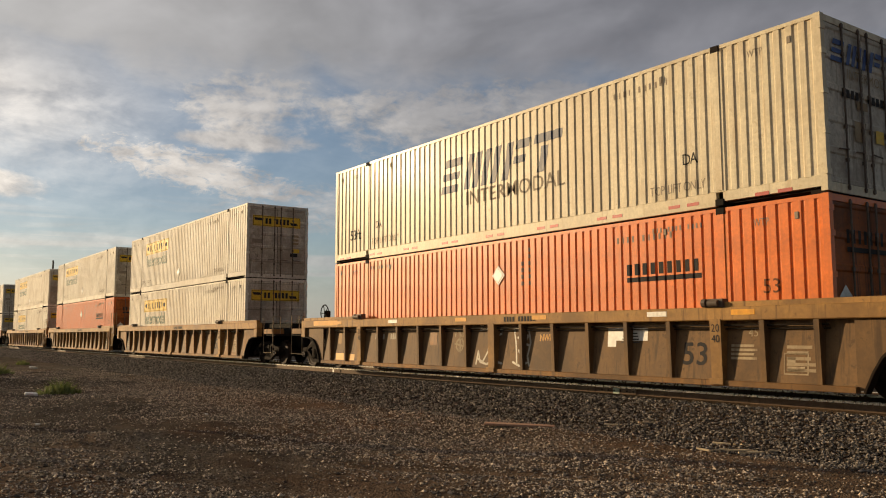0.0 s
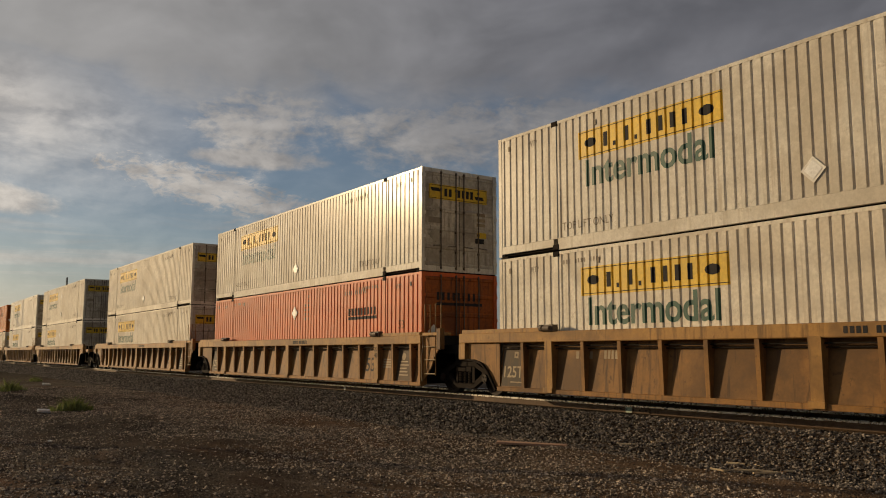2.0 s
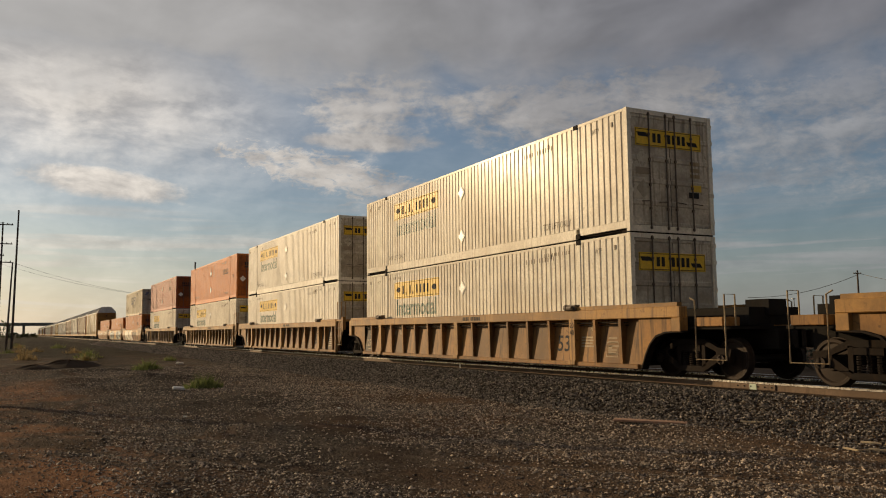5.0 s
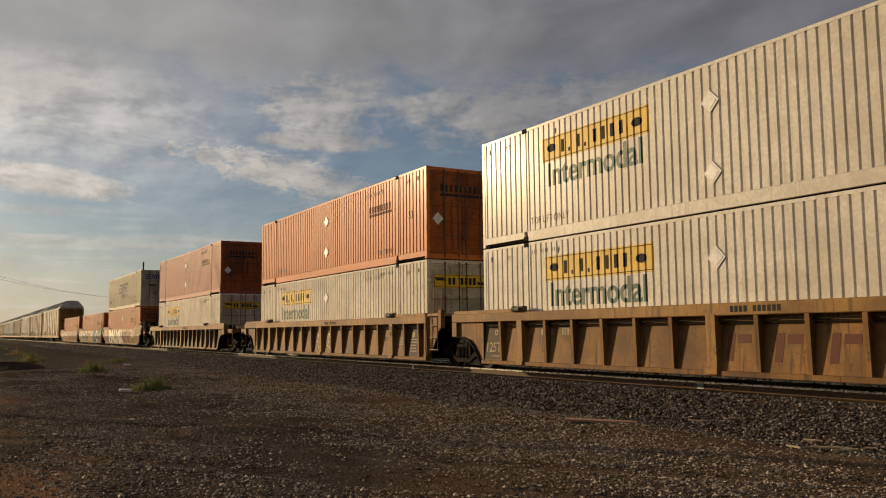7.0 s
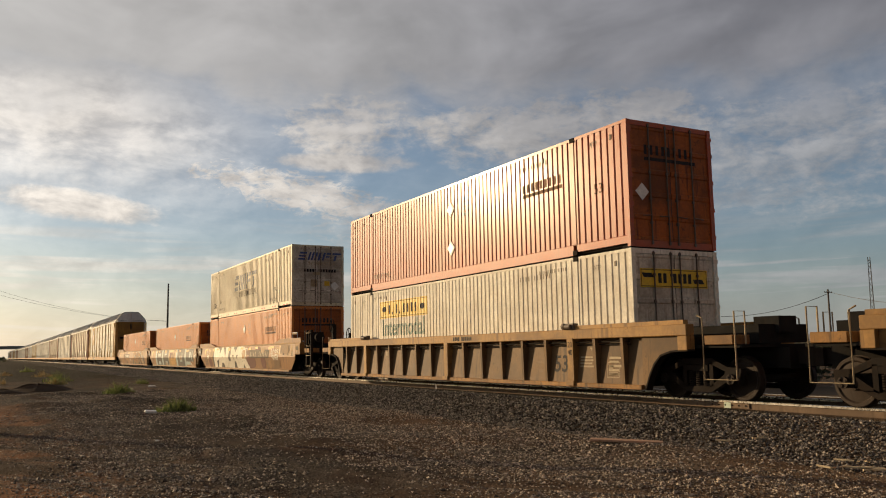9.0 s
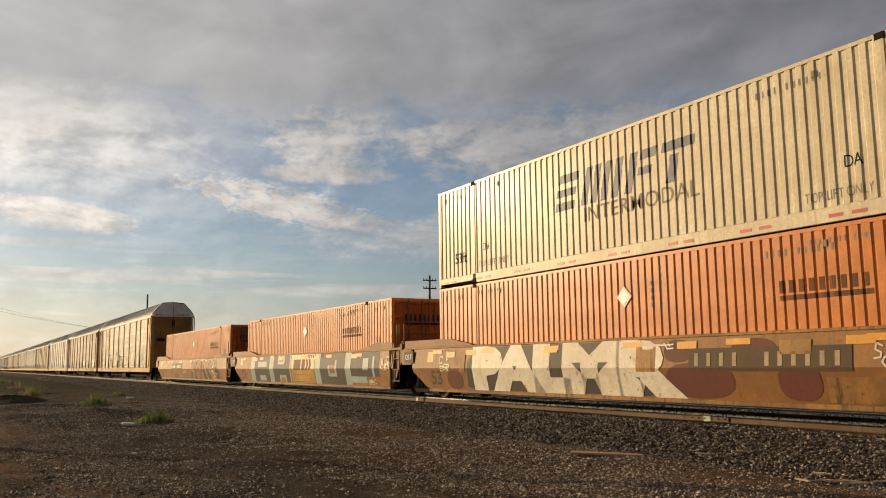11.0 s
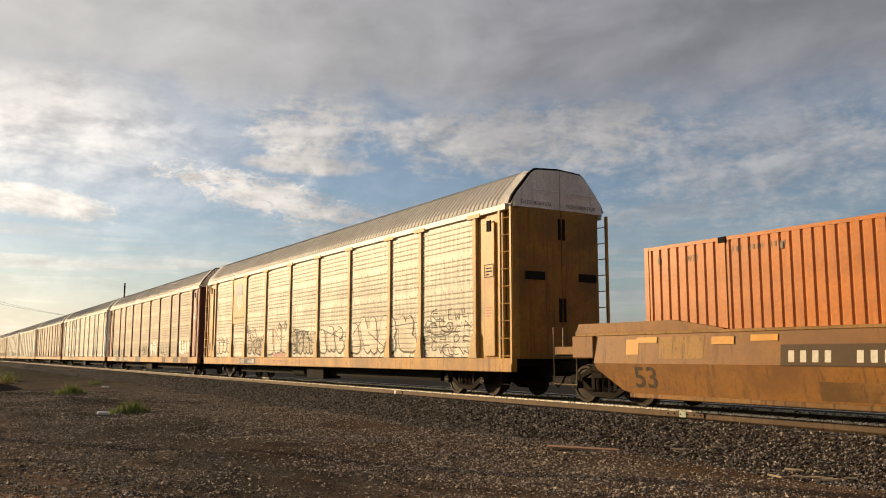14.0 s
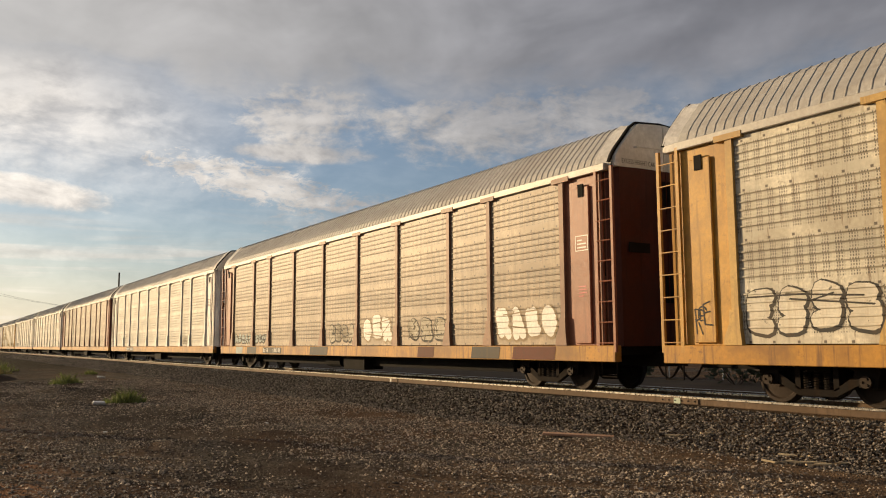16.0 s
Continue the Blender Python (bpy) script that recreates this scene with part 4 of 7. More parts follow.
def hunt_look(c, kind, upper, seed):
    """Yellow sign panel with a dark border and plain lettering blocks, and the green word under it."""
    y, z = 13.42, 1.86
    side(c, kind, "sign_panel", shape(bar(0, 0, 3.68, 0.60)), y, z, YELLOW, "yellow sign panel")
    marks = [bar(0.74 + k * 0.29, 0.15, 0.115, 0.30) for k in range(8) if k not in (1, 3)] + [bar(1.01, 0.12, 0.07, 0.09), bar(1.59, 0.12, 0.07, 0.09)]
    marks += [bar(0.035, 0.035, 3.61, 0.014), bar(0.035, 0.555, 3.61, 0.014), oval(0.36, 0.32, 0.17, 0.10, 12), oval(3.32, 0.30, 0.17, 0.10, 12)]
    o = side(c, kind, "sign_print", shape(*marks), y, z, INK)
    for v in o.data.vertices:
        v.co.x -= 0.003
    side(c, kind, "lettering", letters("Intermodal", 0.58, 3.24, bold=0.02), y - 0.21, 1.24, GREEN, "dark green lettering")
    small_marks(c, kind, INK, upper, seed)
    # door end sign
    on_end("sign_panel", shape(bar(0, 0, 2.02, 0.42)), -1.05, TALL - 0.86, 0.0245, YELLOW, c, "yellow sign on the doors")
    marks = ring(0.02, 0.02, 1.98, 0.38, 0.015) + [bar(0.52 + k * 0.15, 0.10, 0.10, 0.22) for k in range(7) if k != 2]
    marks += [bar(0.10, 0.22, 0.30, 0.10, -0.6), bar(1.62, 0.10, 0.30, 0.10, -0.6)]
    on_end("sign_print", shape(*marks), -1.05, TALL - 0.86, 0.0215, INK, c)
    if upper:
        for h in (1.72, 1.0):
            on_end("placard", shape([(0, 0), (0.22, -0.22), (0.44, 0), (0.22, 0.22)]), -1.06, h, 0.0235, OLDSPRAY, c)
        on_end("notice", shape(bar(0, 0, 0.40, 0.16)), -1.06, 1.34, 0.0240, GREYINK, c)
        on_end("notice", shape(bar(0, 0, 0.32, 0.14)), 0.54, 0.86, 0.0240, INK, c)
        for h in (1.35, 1.49, 1.65):
            on_end("notice", shape(bar(0, 0, 0.30, 0.09)), 0.6, h, 0.0240, FADED, c)
        on_end("notice", shape(bar(0, 0, 0.32, 0.16)), 0.62, 1.02, 0.0240, YELLOW, c)


def swift_look(c, kind, seed):
    """Big leaning blocks in navy, a line of capitals under them, and red and white tape on the bottom rail."""
    h, L = 1.05, 0.28
    b = [bar(0.0, 0.0, 0.85, 0.24, L), bar(0.11, 0.40, 0.85, 0.22, L), bar(0.22, 0.80, 0.85, 0.25, L)]
    b += [bar(1.18 + 0.40 * k, 0, 0.25, h, L) for k in range(3)] + [bar(2.42, 0, 0.27, h, L), bar(2.95, 0, 0.27, h, L)]
    b += [bar(3.35 + 0.22, 0.80, 0.55, 0.25, L), bar(3.35 + 0.11, 0.40, 0.45, 0.21, L), bar(4.10 + 0.22, 0.80, 1.05, 0.25, L), bar(4.42, 0, 0.28, 0.70, L)]
    side(c, kind, "sign_print", shape(*[[(p * 0.84, q * 0.82) for p, q in o] for o in b]), 10.45, 1.36, NAVY, "navy blue leaning sign blocks")
    side(c, kind, "lettering", letters("INTERMODAL", 0.34, 3.5, bold=0.004), 9.34, 0.96, GREYINK)
    side(c, kind, "lettering", letters("53ft", 0.30, 0.62, bold=0.01), 15.2, 0.62, INK)
    side(c, kind, "lettering", letters("DA", 0.20, 0.32), 13.7, 0.85, INK)
    side(c, kind, "lettering", letters("DA", 0.20, 0.32), 2.75, 0.85, INK)
    small_marks(c, kind, INK, True, seed)
    bm = bmesh.new()
    for k in range(9):
        y = 0.6 + 1.82 * k
        box(bm, -HALF - 0.001, -HALF + 0.003, y, y + 0.26, 0.07, 0.13)
        box(bm, -HALF - 0.001, -HALF + 0.003, y + 0.42, y + 0.68, 0.07, 0.13)
    part("reflective_tape", bm, RED, c, "red reflective tape on the bottom rail")
    b = [[(p[0] * 0.40, p[1] * 0.36) for p in o] for o in b]
    on_end("sign_print", shape(*b), -1.0, TALL - 0.72, 0.0235, BLUE, c, "blue sign blocks on the doors")
    on_end("lettering", letters("INTERMODAL", 0.16, 1.5), -0.5, TALL - 0.95, 0.0235, FADED, c)
    on_end("stencil", shape(*[bar(0.14 * k, 0, 0.10, 0.14) for k in range(4)], *[bar(0.8 + 0.14 * k, 0, 0.10, 0.14) for k in range(6)]), -0.7, TALL - 1.28, 0.0235, INK, c)
    on_end("notice", shape(bar(0.0, 0.0, 0.30, 0.34)), -0.35, 0.9, 0.0235, FADED, c)
    on_end("notice", shape(bar(0.0, 0.0, 0.34, 0.14)), -0.25, 1.45, 0.0235, FADED, c)
    on_end("notice", shape(bar(0.0, 0.0, 0.26, 0.22)), 0.32, 0.95, 0.0235, YELLOW, c)
    on_end("placard", shape([(0, 0), (0.22, -0.22), (0.44, 0), (0.22, 0.22)]), 0.62, 0.95, 0.0235, PALE, c)


def schneider_look(c, kind, upper, seed, two=False, ink=INK):
    """Black row of blocks over a long underline, pale placards, stencils."""
    b = [bar(0.196 * k, 0.13, 0.11, 0.22) for k in range(9)] + [bar(0, 0.0, 1.74, 0.09)]
    side(c, kind, "sign_print", shape(*b), 4.16, 1.68 if not upper else 1.74, ink, "black sign blocks with an underline")
    for z in ((2.05,) if not two else (0.88, 2.08)):
        diamond(c, kind, 8.09, z, 0.23)
    side(c, kind, "stencil", shape(*[bar(0, 0.15 * k, 0.07, 0.09) for k in range(4)], *[bar(0.25, 0.15 * k, 0.07, 0.09) for k in range(6)]), 7.30, 1.78, GREYINK)
    side(c, kind, "lettering", letters("53", 0.24, 0.30), 1.2, 1.35, BROWNINK)
    small_marks(c, kind, INK, upper, seed)
    b = [bar(0.175 * k, 0.14, 0.085, 0.22) for k in range(9)] + [bar(0, 0.0, 1.56, 0.08)]
    on_end("sign_print", shape(*b), -0.78, TALL - 0.90, 0.0235, INK, c)
    on_end("placard", shape([(0, 0), (0.2, -0.2), (0.4, 0), (0.2, 0.2)]), -1.08, 1.25, 0.0235, PALE, c)


def place(thing, u, x=TRACK_X, z=0.0):
    thing.matrix_basis = pose(x, u, z)
    MOVING.append((thing, u, z))


# ---- well cars ----
OUT = 1.56      # half width over the side sills


def both(bm, fn):
    for s in (-1, 1):
        fn(bm, s)
    return bm


def sx(s, a, b):
    return sorted((s * a, s * b))


def end_gear(car, q, y0, coupled, ladder, dark=BLACK, rails=True):
    """What hangs at one end of a unit. q: -1 front, +1 rear; y0: where the container ends."""
    Y = lambda a: y0 + q * a
    yy = lambda a, b: sorted((Y(a), Y(b)))
    reach = 3.2 if coupled else 1.60
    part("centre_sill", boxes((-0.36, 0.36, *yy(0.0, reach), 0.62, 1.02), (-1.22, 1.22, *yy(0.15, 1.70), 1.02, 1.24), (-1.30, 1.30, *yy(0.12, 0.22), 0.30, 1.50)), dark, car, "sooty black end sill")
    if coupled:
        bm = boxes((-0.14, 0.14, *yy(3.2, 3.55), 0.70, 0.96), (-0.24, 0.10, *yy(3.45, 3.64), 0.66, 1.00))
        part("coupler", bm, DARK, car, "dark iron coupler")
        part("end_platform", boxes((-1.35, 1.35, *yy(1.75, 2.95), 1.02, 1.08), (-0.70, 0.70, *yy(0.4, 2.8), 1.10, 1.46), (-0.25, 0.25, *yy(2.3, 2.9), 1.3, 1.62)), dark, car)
        for s in (-1, 1) if rails else ():
            bm = bmesh.new()
            pipe(bm, [(s * 1.40, Y(1.92), 1.66), (s * 1.40, Y(2.05), 1.60), (s * 1.40, Y(2.05), 0.42), (s * 1.40, Y(2.85), 0.42), (s * 1.40, Y(2.85), 1.70), (s * 1.12, Y(2.85), 1.70), (s * 1.12, Y(2.85), 1.08)], 0.017)
            part("handrail", bm, FADED, car, "thin pale steel handrail and step")
        part("end_box", bevelled(boxes((-1.42, -0.95, *yy(2.10, 2.80), 1.08, 1.26)), 0.01), WELL, car)
    else:
        part("link_casting", boxes((-0.30, 0.30, *yy(0.9, 1.66), 0.66, 1.12), (-1.0, 1.0, *yy(1.15, 1.40), 0.72, 1.18)), dark, car)
    if ladder:
        bm = bmesh.new()
        for a in (0.53, 1.03):
            pipe(bm, [(-1.53, Y(a), 0.46), (-1.53, Y(a), 2.30), (-1.36, Y(a), 2.30), (-1.36, Y(a), 1.5)], 0.018)
        lad = part("ladder", bm, SILLY, car, "thin rusty end ladder")
        for z in (0.50, 0.86, 1.20, 1.50):
            part("rung", pipe(bmesh.new(), [(-1.53, Y(0.53), z), (-1.53, Y(1.03), z)], 0.015), FADED, lad)
        # end sheet with an open foot, a bracket and a shelf beside the ladder
        sheet = slab(bmesh.new(), [(Y(0.36), 1.52), (Y(1.16), 1.52), (Y(1.16), 1.22), (Y(0.92), 0.98), (Y(0.70), 0.62), (Y(0.36), 0.30)], -1.47, -1.43)
        part("end_sheet", sheet, WELL, car)
        part("end_step", bevelled(boxes((-1.56, -1.10, *yy(0.45, 1.12), 1.48, 1.56)), 0.008), SILLY, car)
        part("end_bracket", bevelled(boxes((-1.56, -1.42, *yy(1.10, 1.28), 1.12, 1.66)), 0.012), WELL, car)
        part("lever", pipe(bmesh.new(), [(-1.54, Y(0.40), 1.50), (-1.58, Y(0.52), 1.20), (-1.58, Y(0.44), 0.95), (-1.52, Y(0.38), 0.30)], 0.016), FADED, car)


ENDS = {"arch": (1.78, 0.40, [(0.40, 0.20), (0.40, 1.27), (1.78, 1.27), (1.78, 1.00), (1.30, 0.98), (1.00, 0.90), (0.80, 0.72), (0.66, 0.50), (0.52, 0.20)]),
        "link": (1.30, -0.20, [(-0.20, 0.20), (-0.20, 1.27), (1.30, 1.27), (1.30, 0.90), (0.75, 0.88), (0.42, 0.80), (0.18, 0.60), (0.02, 0.38), (-0.12, 0.20)]),
        "blunt": (0.36, 0.34, None)}


def ribbed_well(front, rear, steel=WELL):
    """Side sills on leaning posts, recessed side sheets, open arches over the trucks. front, rear: how the ends look."""
    F, R = ENDS[front], ENDS[rear]
    car = root("well_car", "ochre ribbed well car unit with weathered steel sides", "well car", "well car units of the train")
    mid = LEN / 2
    for s in (-1, 1):
        x0, x1 = sx(s, OUT, OUT - 0.22)
        part("side_sill", bevelled(boxes((x0, x1, -F[0], LEN + R[0], 1.27, 1.50)), 0.015), SILLY, car, "worn yellow ochre top sill")
        x0, x1 = sx(s, OUT - 0.01, OUT - 0.14)
        part("lower_rail", bevelled(boxes((x0, x1, -F[1] - 0.02, LEN + R[1] + 0.02, 0.17, 0.27)), 0.01), WELL, car)
        for y0, y1 in ((-F[0] + 0.1, 1.95), (LEN - 1.95, LEN + R[0] - 0.1)):
            x0, x1 = sx(s, OUT - 0.03, OUT - 0.16)
            part("guide_rail", boxes((x0, x1, y0, y1, 1.50, 1.585)), SILLY, car)
        sheet = bmesh.new()
        slab(sheet, [(s * 1.335, 1.27), (s * 1.355, 1.27), (s * 1.455, 0.27), (s * 1.435, 0.27)], -F[1], LEN + R[1], "y")
        part("side_sheet", sheet, steel, car, "recessed rust-brown side sheet")
        for x, z, r in ((1.46, 1.19, 0.016), (1.42, 1.13, 0.012)):
            part("brake_pipe", tube(bmesh.new(), (s * x, 0.0, z), (s * x, LEN - 0.3, z), r, 6), DARK, car)
        for q, e, (reach, start, P) in ((-1, 0.0, F), (1, LEN, R)):
            if P is None:
                part("end_post", bevelled(boxes((*sx(s, OUT, 1.34), *sorted((e + q * 0.24, e + q * 0.36)), 0.20, 1.27)), 0.01), WELL, car)
                continue
            part("arch_plate", slab(bmesh.new(), [(e + q * a, z) for a, z in P], *sx(s, 1.47, 1.44)), steel, car)
            rim = P[3:]
            outer = [(e + q * a, z) for a, z in rim] + [(e + q * (a + 0.02), z - 0.035) for a, z in rim[::-1]]
            part("arch_rim", slab(bmesh.new(), outer, *sx(s, OUT - 0.02, 1.36)), DARK, car)
            part("end_post", bevelled(boxes((*sx(s, OUT, 1.34), *sorted((e + q * (reach - 0.26), e + q * reach)), P[3][1] - 0.02, 1.27)), 0.01), SILLY, car)
    narrow = slab(bmesh.new(), [(-OUT + 0.005, 1.27), (-1.35, 1.27), (-1.44, 0.27), (-1.53, 0.27)], -0.045, 0.045, "y")
    post = part("post", narrow, steel, car)
    post.matrix_basis = pose(0, mid, 0)
    bm = slab(bmesh.new(), [(-OUT - 0.006, 1.30), (-1.35, 1.27), (-1.44, 0.22), (-1.55, 0.22)], -0.11, 0.11, "y")
    box(bm, -1.60, -1.50, -0.14, 0.14, 0.20, 0.30)
    wide = part("post", bm, SILLY, car)
    wide.matrix_basis = pose(0, mid, 0)
    spots = [(mid + 1.017 * k, abs(k) == 6) for k in range(-6, 7) if k] + [(mid + s * d, False) for s, end in ((-1, front), (1, rear)) for d in ((6.98, 7.92) if end != "link" else (6.98,))]
    for y, w in spots:
        again(wide if w else post, pose(0, y, 0))
    for y, w in spots + [(mid, True)]:
        again(wide if w else post, pose(0, y, 0, 0, 0, 180))
    clamp = bmesh.new()
    box(clamp, -OUT - 0.03, -OUT + 0.12, -0.16, 0.16, 1.50, 1.64)
    tube(clamp, (-OUT - 0.06, -0.10, 1.56), (-OUT - 0.06, 0.10, 1.56), 0.055, 10)
    tube(clamp, (-OUT - 0.02, 0.16, 1.57), (-OUT - 0.02, 0.24, 1.57), 0.075, 10)
    cl = part("lock_casting", clamp, RODM, car, "rusty container lock casting")
    cl.matrix_basis = pose(0, 1.95, 0)
    again(cl, pose(0, 14.15, 0))
    part("well_floor", boxes((-1.36, 1.36, -0.1, 0.9, 0.22, 0.355), (-1.36, 1.36, LEN - 0.9, LEN + 0.1, 0.22, 0.355), (-1.36, 1.36, 7.6, 8.5, 0.22, 0.355), (-1.36, 1.36, 3.6, 3.9, 0.22, 0.34), (-1.36, 1.36, 12.2, 12.5, 0.22, 0.34)), DARK, car)
    return car


def smooth_well(front, rear):
    """Plain welded sides with one bend, higher bulkheads at the ends."""
    reach = {"arch": 1.95, "link": 1.95, "blunt": 0.62}
    F, R = reach[front], reach[rear]
    car = root("well_car", "ochre smooth-sided well car unit covered in graffiti", "well car", "well car units of the train")
    for s in (-1, 1):
        up, low = bmesh.new(), bmesh.new()
        slab(up, [(s * 1.50, 1.49), (s * OUT, 0.90), (s * (OUT - 0.03), 0.90), (s * 1.36, 1.49)], -min(F, 1.3), LEN + min(R, 1.3), "y")
        slab(low, [(s * OUT, 0.90), (s * 1.44, 0.30), (s * 1.41, 0.30), (s * (OUT - 0.03), 0.90)], -0.30, LEN + 0.30, "y")
        for q, e, k in ((-1, 0.0, F), (1, LEN, R)):
            # slanted cut over the truck
            if k < 1:
                continue
            v = [low.verts.new(p) for p in ((s * OUT, e + q * 0.30, 0.90), (s * 1.44, e + q * 0.30, 0.30), (s * 1.45, e + q * 0.55, 0.36), (s * 1.53, e + q * 1.25, 0.78), (s * OUT, e + q * 1.30, 0.90))]
            f = low.faces.new(v)
        part("upper_side_sheet", up, WELL2, car)
        part("lower_side_sheet", low, WELL2, car)
        part("bottom_rail", bevelled(boxes((*sx(s, 1.50, 1.36), -0.32, LEN + 0.32, 0.22, 0.31)), 0.01), WELL, car)
        part("top_rail", bevelled(boxes((*sx(s, 1.52, 1.34), -F, LEN + R, 1.47, 1.53)), 0.012), SILLY, car)
        for q, e, k in ((-1, 0.0, F), (1, LEN, R)):
            P = [(k, 1.53), (k - 0.1, 1.74), (-0.9, 1.74), (-2.1, 1.55), (-2.1, 1.53)]
            part("end_bulwark", slab(bmesh.new(), [(e + q * a, z) for a, z in P], *sx(s, 1.50, 1.40)), WELL2, car)
            if k < 1:
                part("end_plate", boxes((*sx(s, OUT, 1.30), *sorted((e + q * 0.31, e + q * 0.36)), 0.30, 1.47)), WELL2, car)
                continue
            y0, y1 = sorted((e + q * 1.31, e + q * 2.0))
            part("end_box", bevelled(boxes((*sx(s, OUT + 0.01, 1.30), y0, y1, 1.00, 1.48)), 0.02), WELL2, car)
    part("well_floor", boxes((-1.40, 1.40, -0.1, 0.9, 0.22, 0.355), (-1.40, 1.40, LEN - 0.9, LEN + 0.1, 0.22, 0.355), (-1.40, 1.40, 7.6, 8.5, 0.22, 0.355), (-1.4, 1.4, 3.4, 4.2, 0.22, 0.34), (-1.4, 1.4, 12.0, 12.8, 0.22, 0.34)), DARK, car)
    for y in (2.3, 5.9, 10.2, 13.8):
        on_smooth(car, "reflector", shape(bar(0, 0, 0.5, 0.14)), y + 0.5, 1.26, AMBER, "orange reflector patch", lift=0.016)
    return car


def on_smooth(car, name, flat, y, z, material, label="", lift=0.004, stack=0.0):
    """Paint on the bent side of a smooth well car."""
    co, fa = flat
    bm = bmesh.new()
    v = [bm.verts.new((0, y - a, z + b)) for a, b in co]
    for i, f in enumerate(fa):
        for k in f if stack else ():
            v[k].co.x = -stack * i
        try:
            bm.faces.new([v[k] for k in f])
        except ValueError:
            pass
    bmesh.ops.bisect_plane(bm, geom=bm.verts[:] + bm.edges[:] + bm.faces[:], plane_co=(0, 0, 0.90), plane_no=(0, 0, 1))
    for q in bm.verts:
        q.co.x += -float(np.interp(q.co.z, (0.30, 0.90, 1.49), (1.44, OUT, 1.50))) - lift
    bm.normal_update()
    for f in bm.faces:
        if f.normal.x > 0:
            f.normal_flip()
    return part(name, bm, material, car, label)


def well_marks(car, kind, seed, link, blunt):
    """Stencils on the recessed sheets."""
    rng = random.Random(seed)
    x = lambda z: -float(np.interp(z, (0.27, 1.27), (1.455, 1.355))) - 0.004

    def stencil(flat, y, z, mat, name="stencil", lift=0.0):
        co, fa = flat
        bm = bmesh.new()
        v = [bm.verts.new((x(z + b) - lift, y - a, z + b)) for a, b in co]
        for f in fa:
            try:
                bm.faces.new([v[i] for i in f])
            except ValueError:
                pass
        bm.normal_update()
        for f in bm.faces:
            if f.normal.x > 0:
                f.normal_flip()
        part(name, bm, mat, car)

    if kind != "loops":
        stencil(letters("53", 0.40, 0.52, bold=0.01), 2.78, 0.50, INK, "lettering")
    else:
        stencil(letters("SET", 0.12, 0.28), 2.72, 0.74, INK, "lettering")
        for k, y in enumerate((8.9, 7.8)):
            loops = [arc(0.18, 0.25, 0.16, 0.22, 60, 300), arc(0.34, 0.35, 0.10, 0.20, -60, 200), [(0.05, 0.5), (0.22, 0.12), (0.3, 0.5), (0.44, 0.1), (0.55, 0.48)], arc(0.45, 0.05, 0.14, 0.10, 200, 420)]
            stencil(shape(*strokes(loops[k:] + loops[:1], 0.032)), y, 0.50, SPRAY, "graffiti")
    if not blunt:
        stencil(shape(*[bar(0, 0.09 * k, rng.uniform(0.3, 0.55), 0.05) for k in range(5)]), 0.75, 0.45, FADED)
        stencil(shape(*ring(0, 0, 0.42, 0.34, 0.02), bar(0.06, 0.18, 0.14, 0.10), bar(0.06, 0.05, 0.3, 0.08)), 0.80, 0.40, FADED)
    stencil(shape(*[bar(0, 0.07 * k, 0.5 - 0.06 * (k % 2), 0.04) for k in range(4)]), 1.78, 0.62, FADED)
    stencil(letters("45", 0.14, 0.18), 1.45, 1.0, FADED, "lettering")
    on_side("lettering", letters("20", 0.13, 0.16), 2.05, 1.08, -1.567, INK, car)
    on_side("lettering", letters("40", 0.13, 0.16), 2.05, 0.90, -1.567, INK, car)
    stencil(shape(*[bar(0.13 * k, 0, 0.09, 0.15) for k in range(4)], *[bar(0.80 + 0.10 * k, 0, 0.07, 0.17) for k in range(6)]), 13.5, 0.92, OLDSPRAY if kind == "tags" else FADED)
    if link:
        stencil(shape(bar(0, 0, 0.80, 0.96)), 15.90, 0.29, PLATEM, "dark_panel")
        stencil(letters("125T", 0.26, 0.66, bold=0.015), 15.83, 0.48, FADED, "lettering", 0.004)
        stencil(shape(*ring(0, 0, 0.14, 0.14, 0.04), bar(0.34, 0.05, 0.12, 0.08), bar(-0.1, -0.55, 0.5, 0.025)), 15.50, 0.92, FADED, "stencil", 0.004)
    if blunt:
        stencil(shape(bar(0, 0, 0.80, 0.96)), 1.00, 0.29, PLATEM, "dark_panel")
        stencil(shape(oval(0.22, 0.62, 0.10, 0.10, 12), *[bar(0.05, 0.10 + 0.09 * k, 0.45 - 0.05 * (k % 3), 0.035) for k in range(5)]), 0.92, 0.32, FADED, "stencil", 0.004)
    if kind == "tags":
        first = [[(0.1, 0.80), (0.5, 0.82), (0.92, 0.78)], [(0.45, 0.8), (0.43, 0.3), (0.25, 0.05), (0.05, 0.12)], [(0.88, 0.70), (0.62, 0.62), (0.58, 0.45), (0.80, 0.36), (0.62, 0.25), (0.55, 0.1)],
                 [(0.0, 0.0), (0.06, 0.3), (0.15, 0.05), (0.40, 0.0), (0.65, 0.08), (0.95, 0.03)], arc(0.14, 0.93, 0.05, 0.06, 0, 360)]
        second = [[(0.0, 0.82), (0.5, 0.76), (0.58, 0.5), (0.50, 0.2), (0.57, 0.0)], [(0.0, 0.82), (0.10, 0.45), (0.16, 0.0)], [(0.15, 0.6), (0.30, 0.7)], [(0.22, 0.73), (0.24, 0.55)],
                  [(0.33, 0.70), (0.5, 0.64), (0.36, 0.48), (0.52, 0.44)], [(0.2, 0.32), (0.3, 0.18), (0.42, 0.32)], [(0.3, 0.18), (0.31, 0.0)], [(0.02, 0.06), (0.25, -0.02), (0.5, 0.06)]]
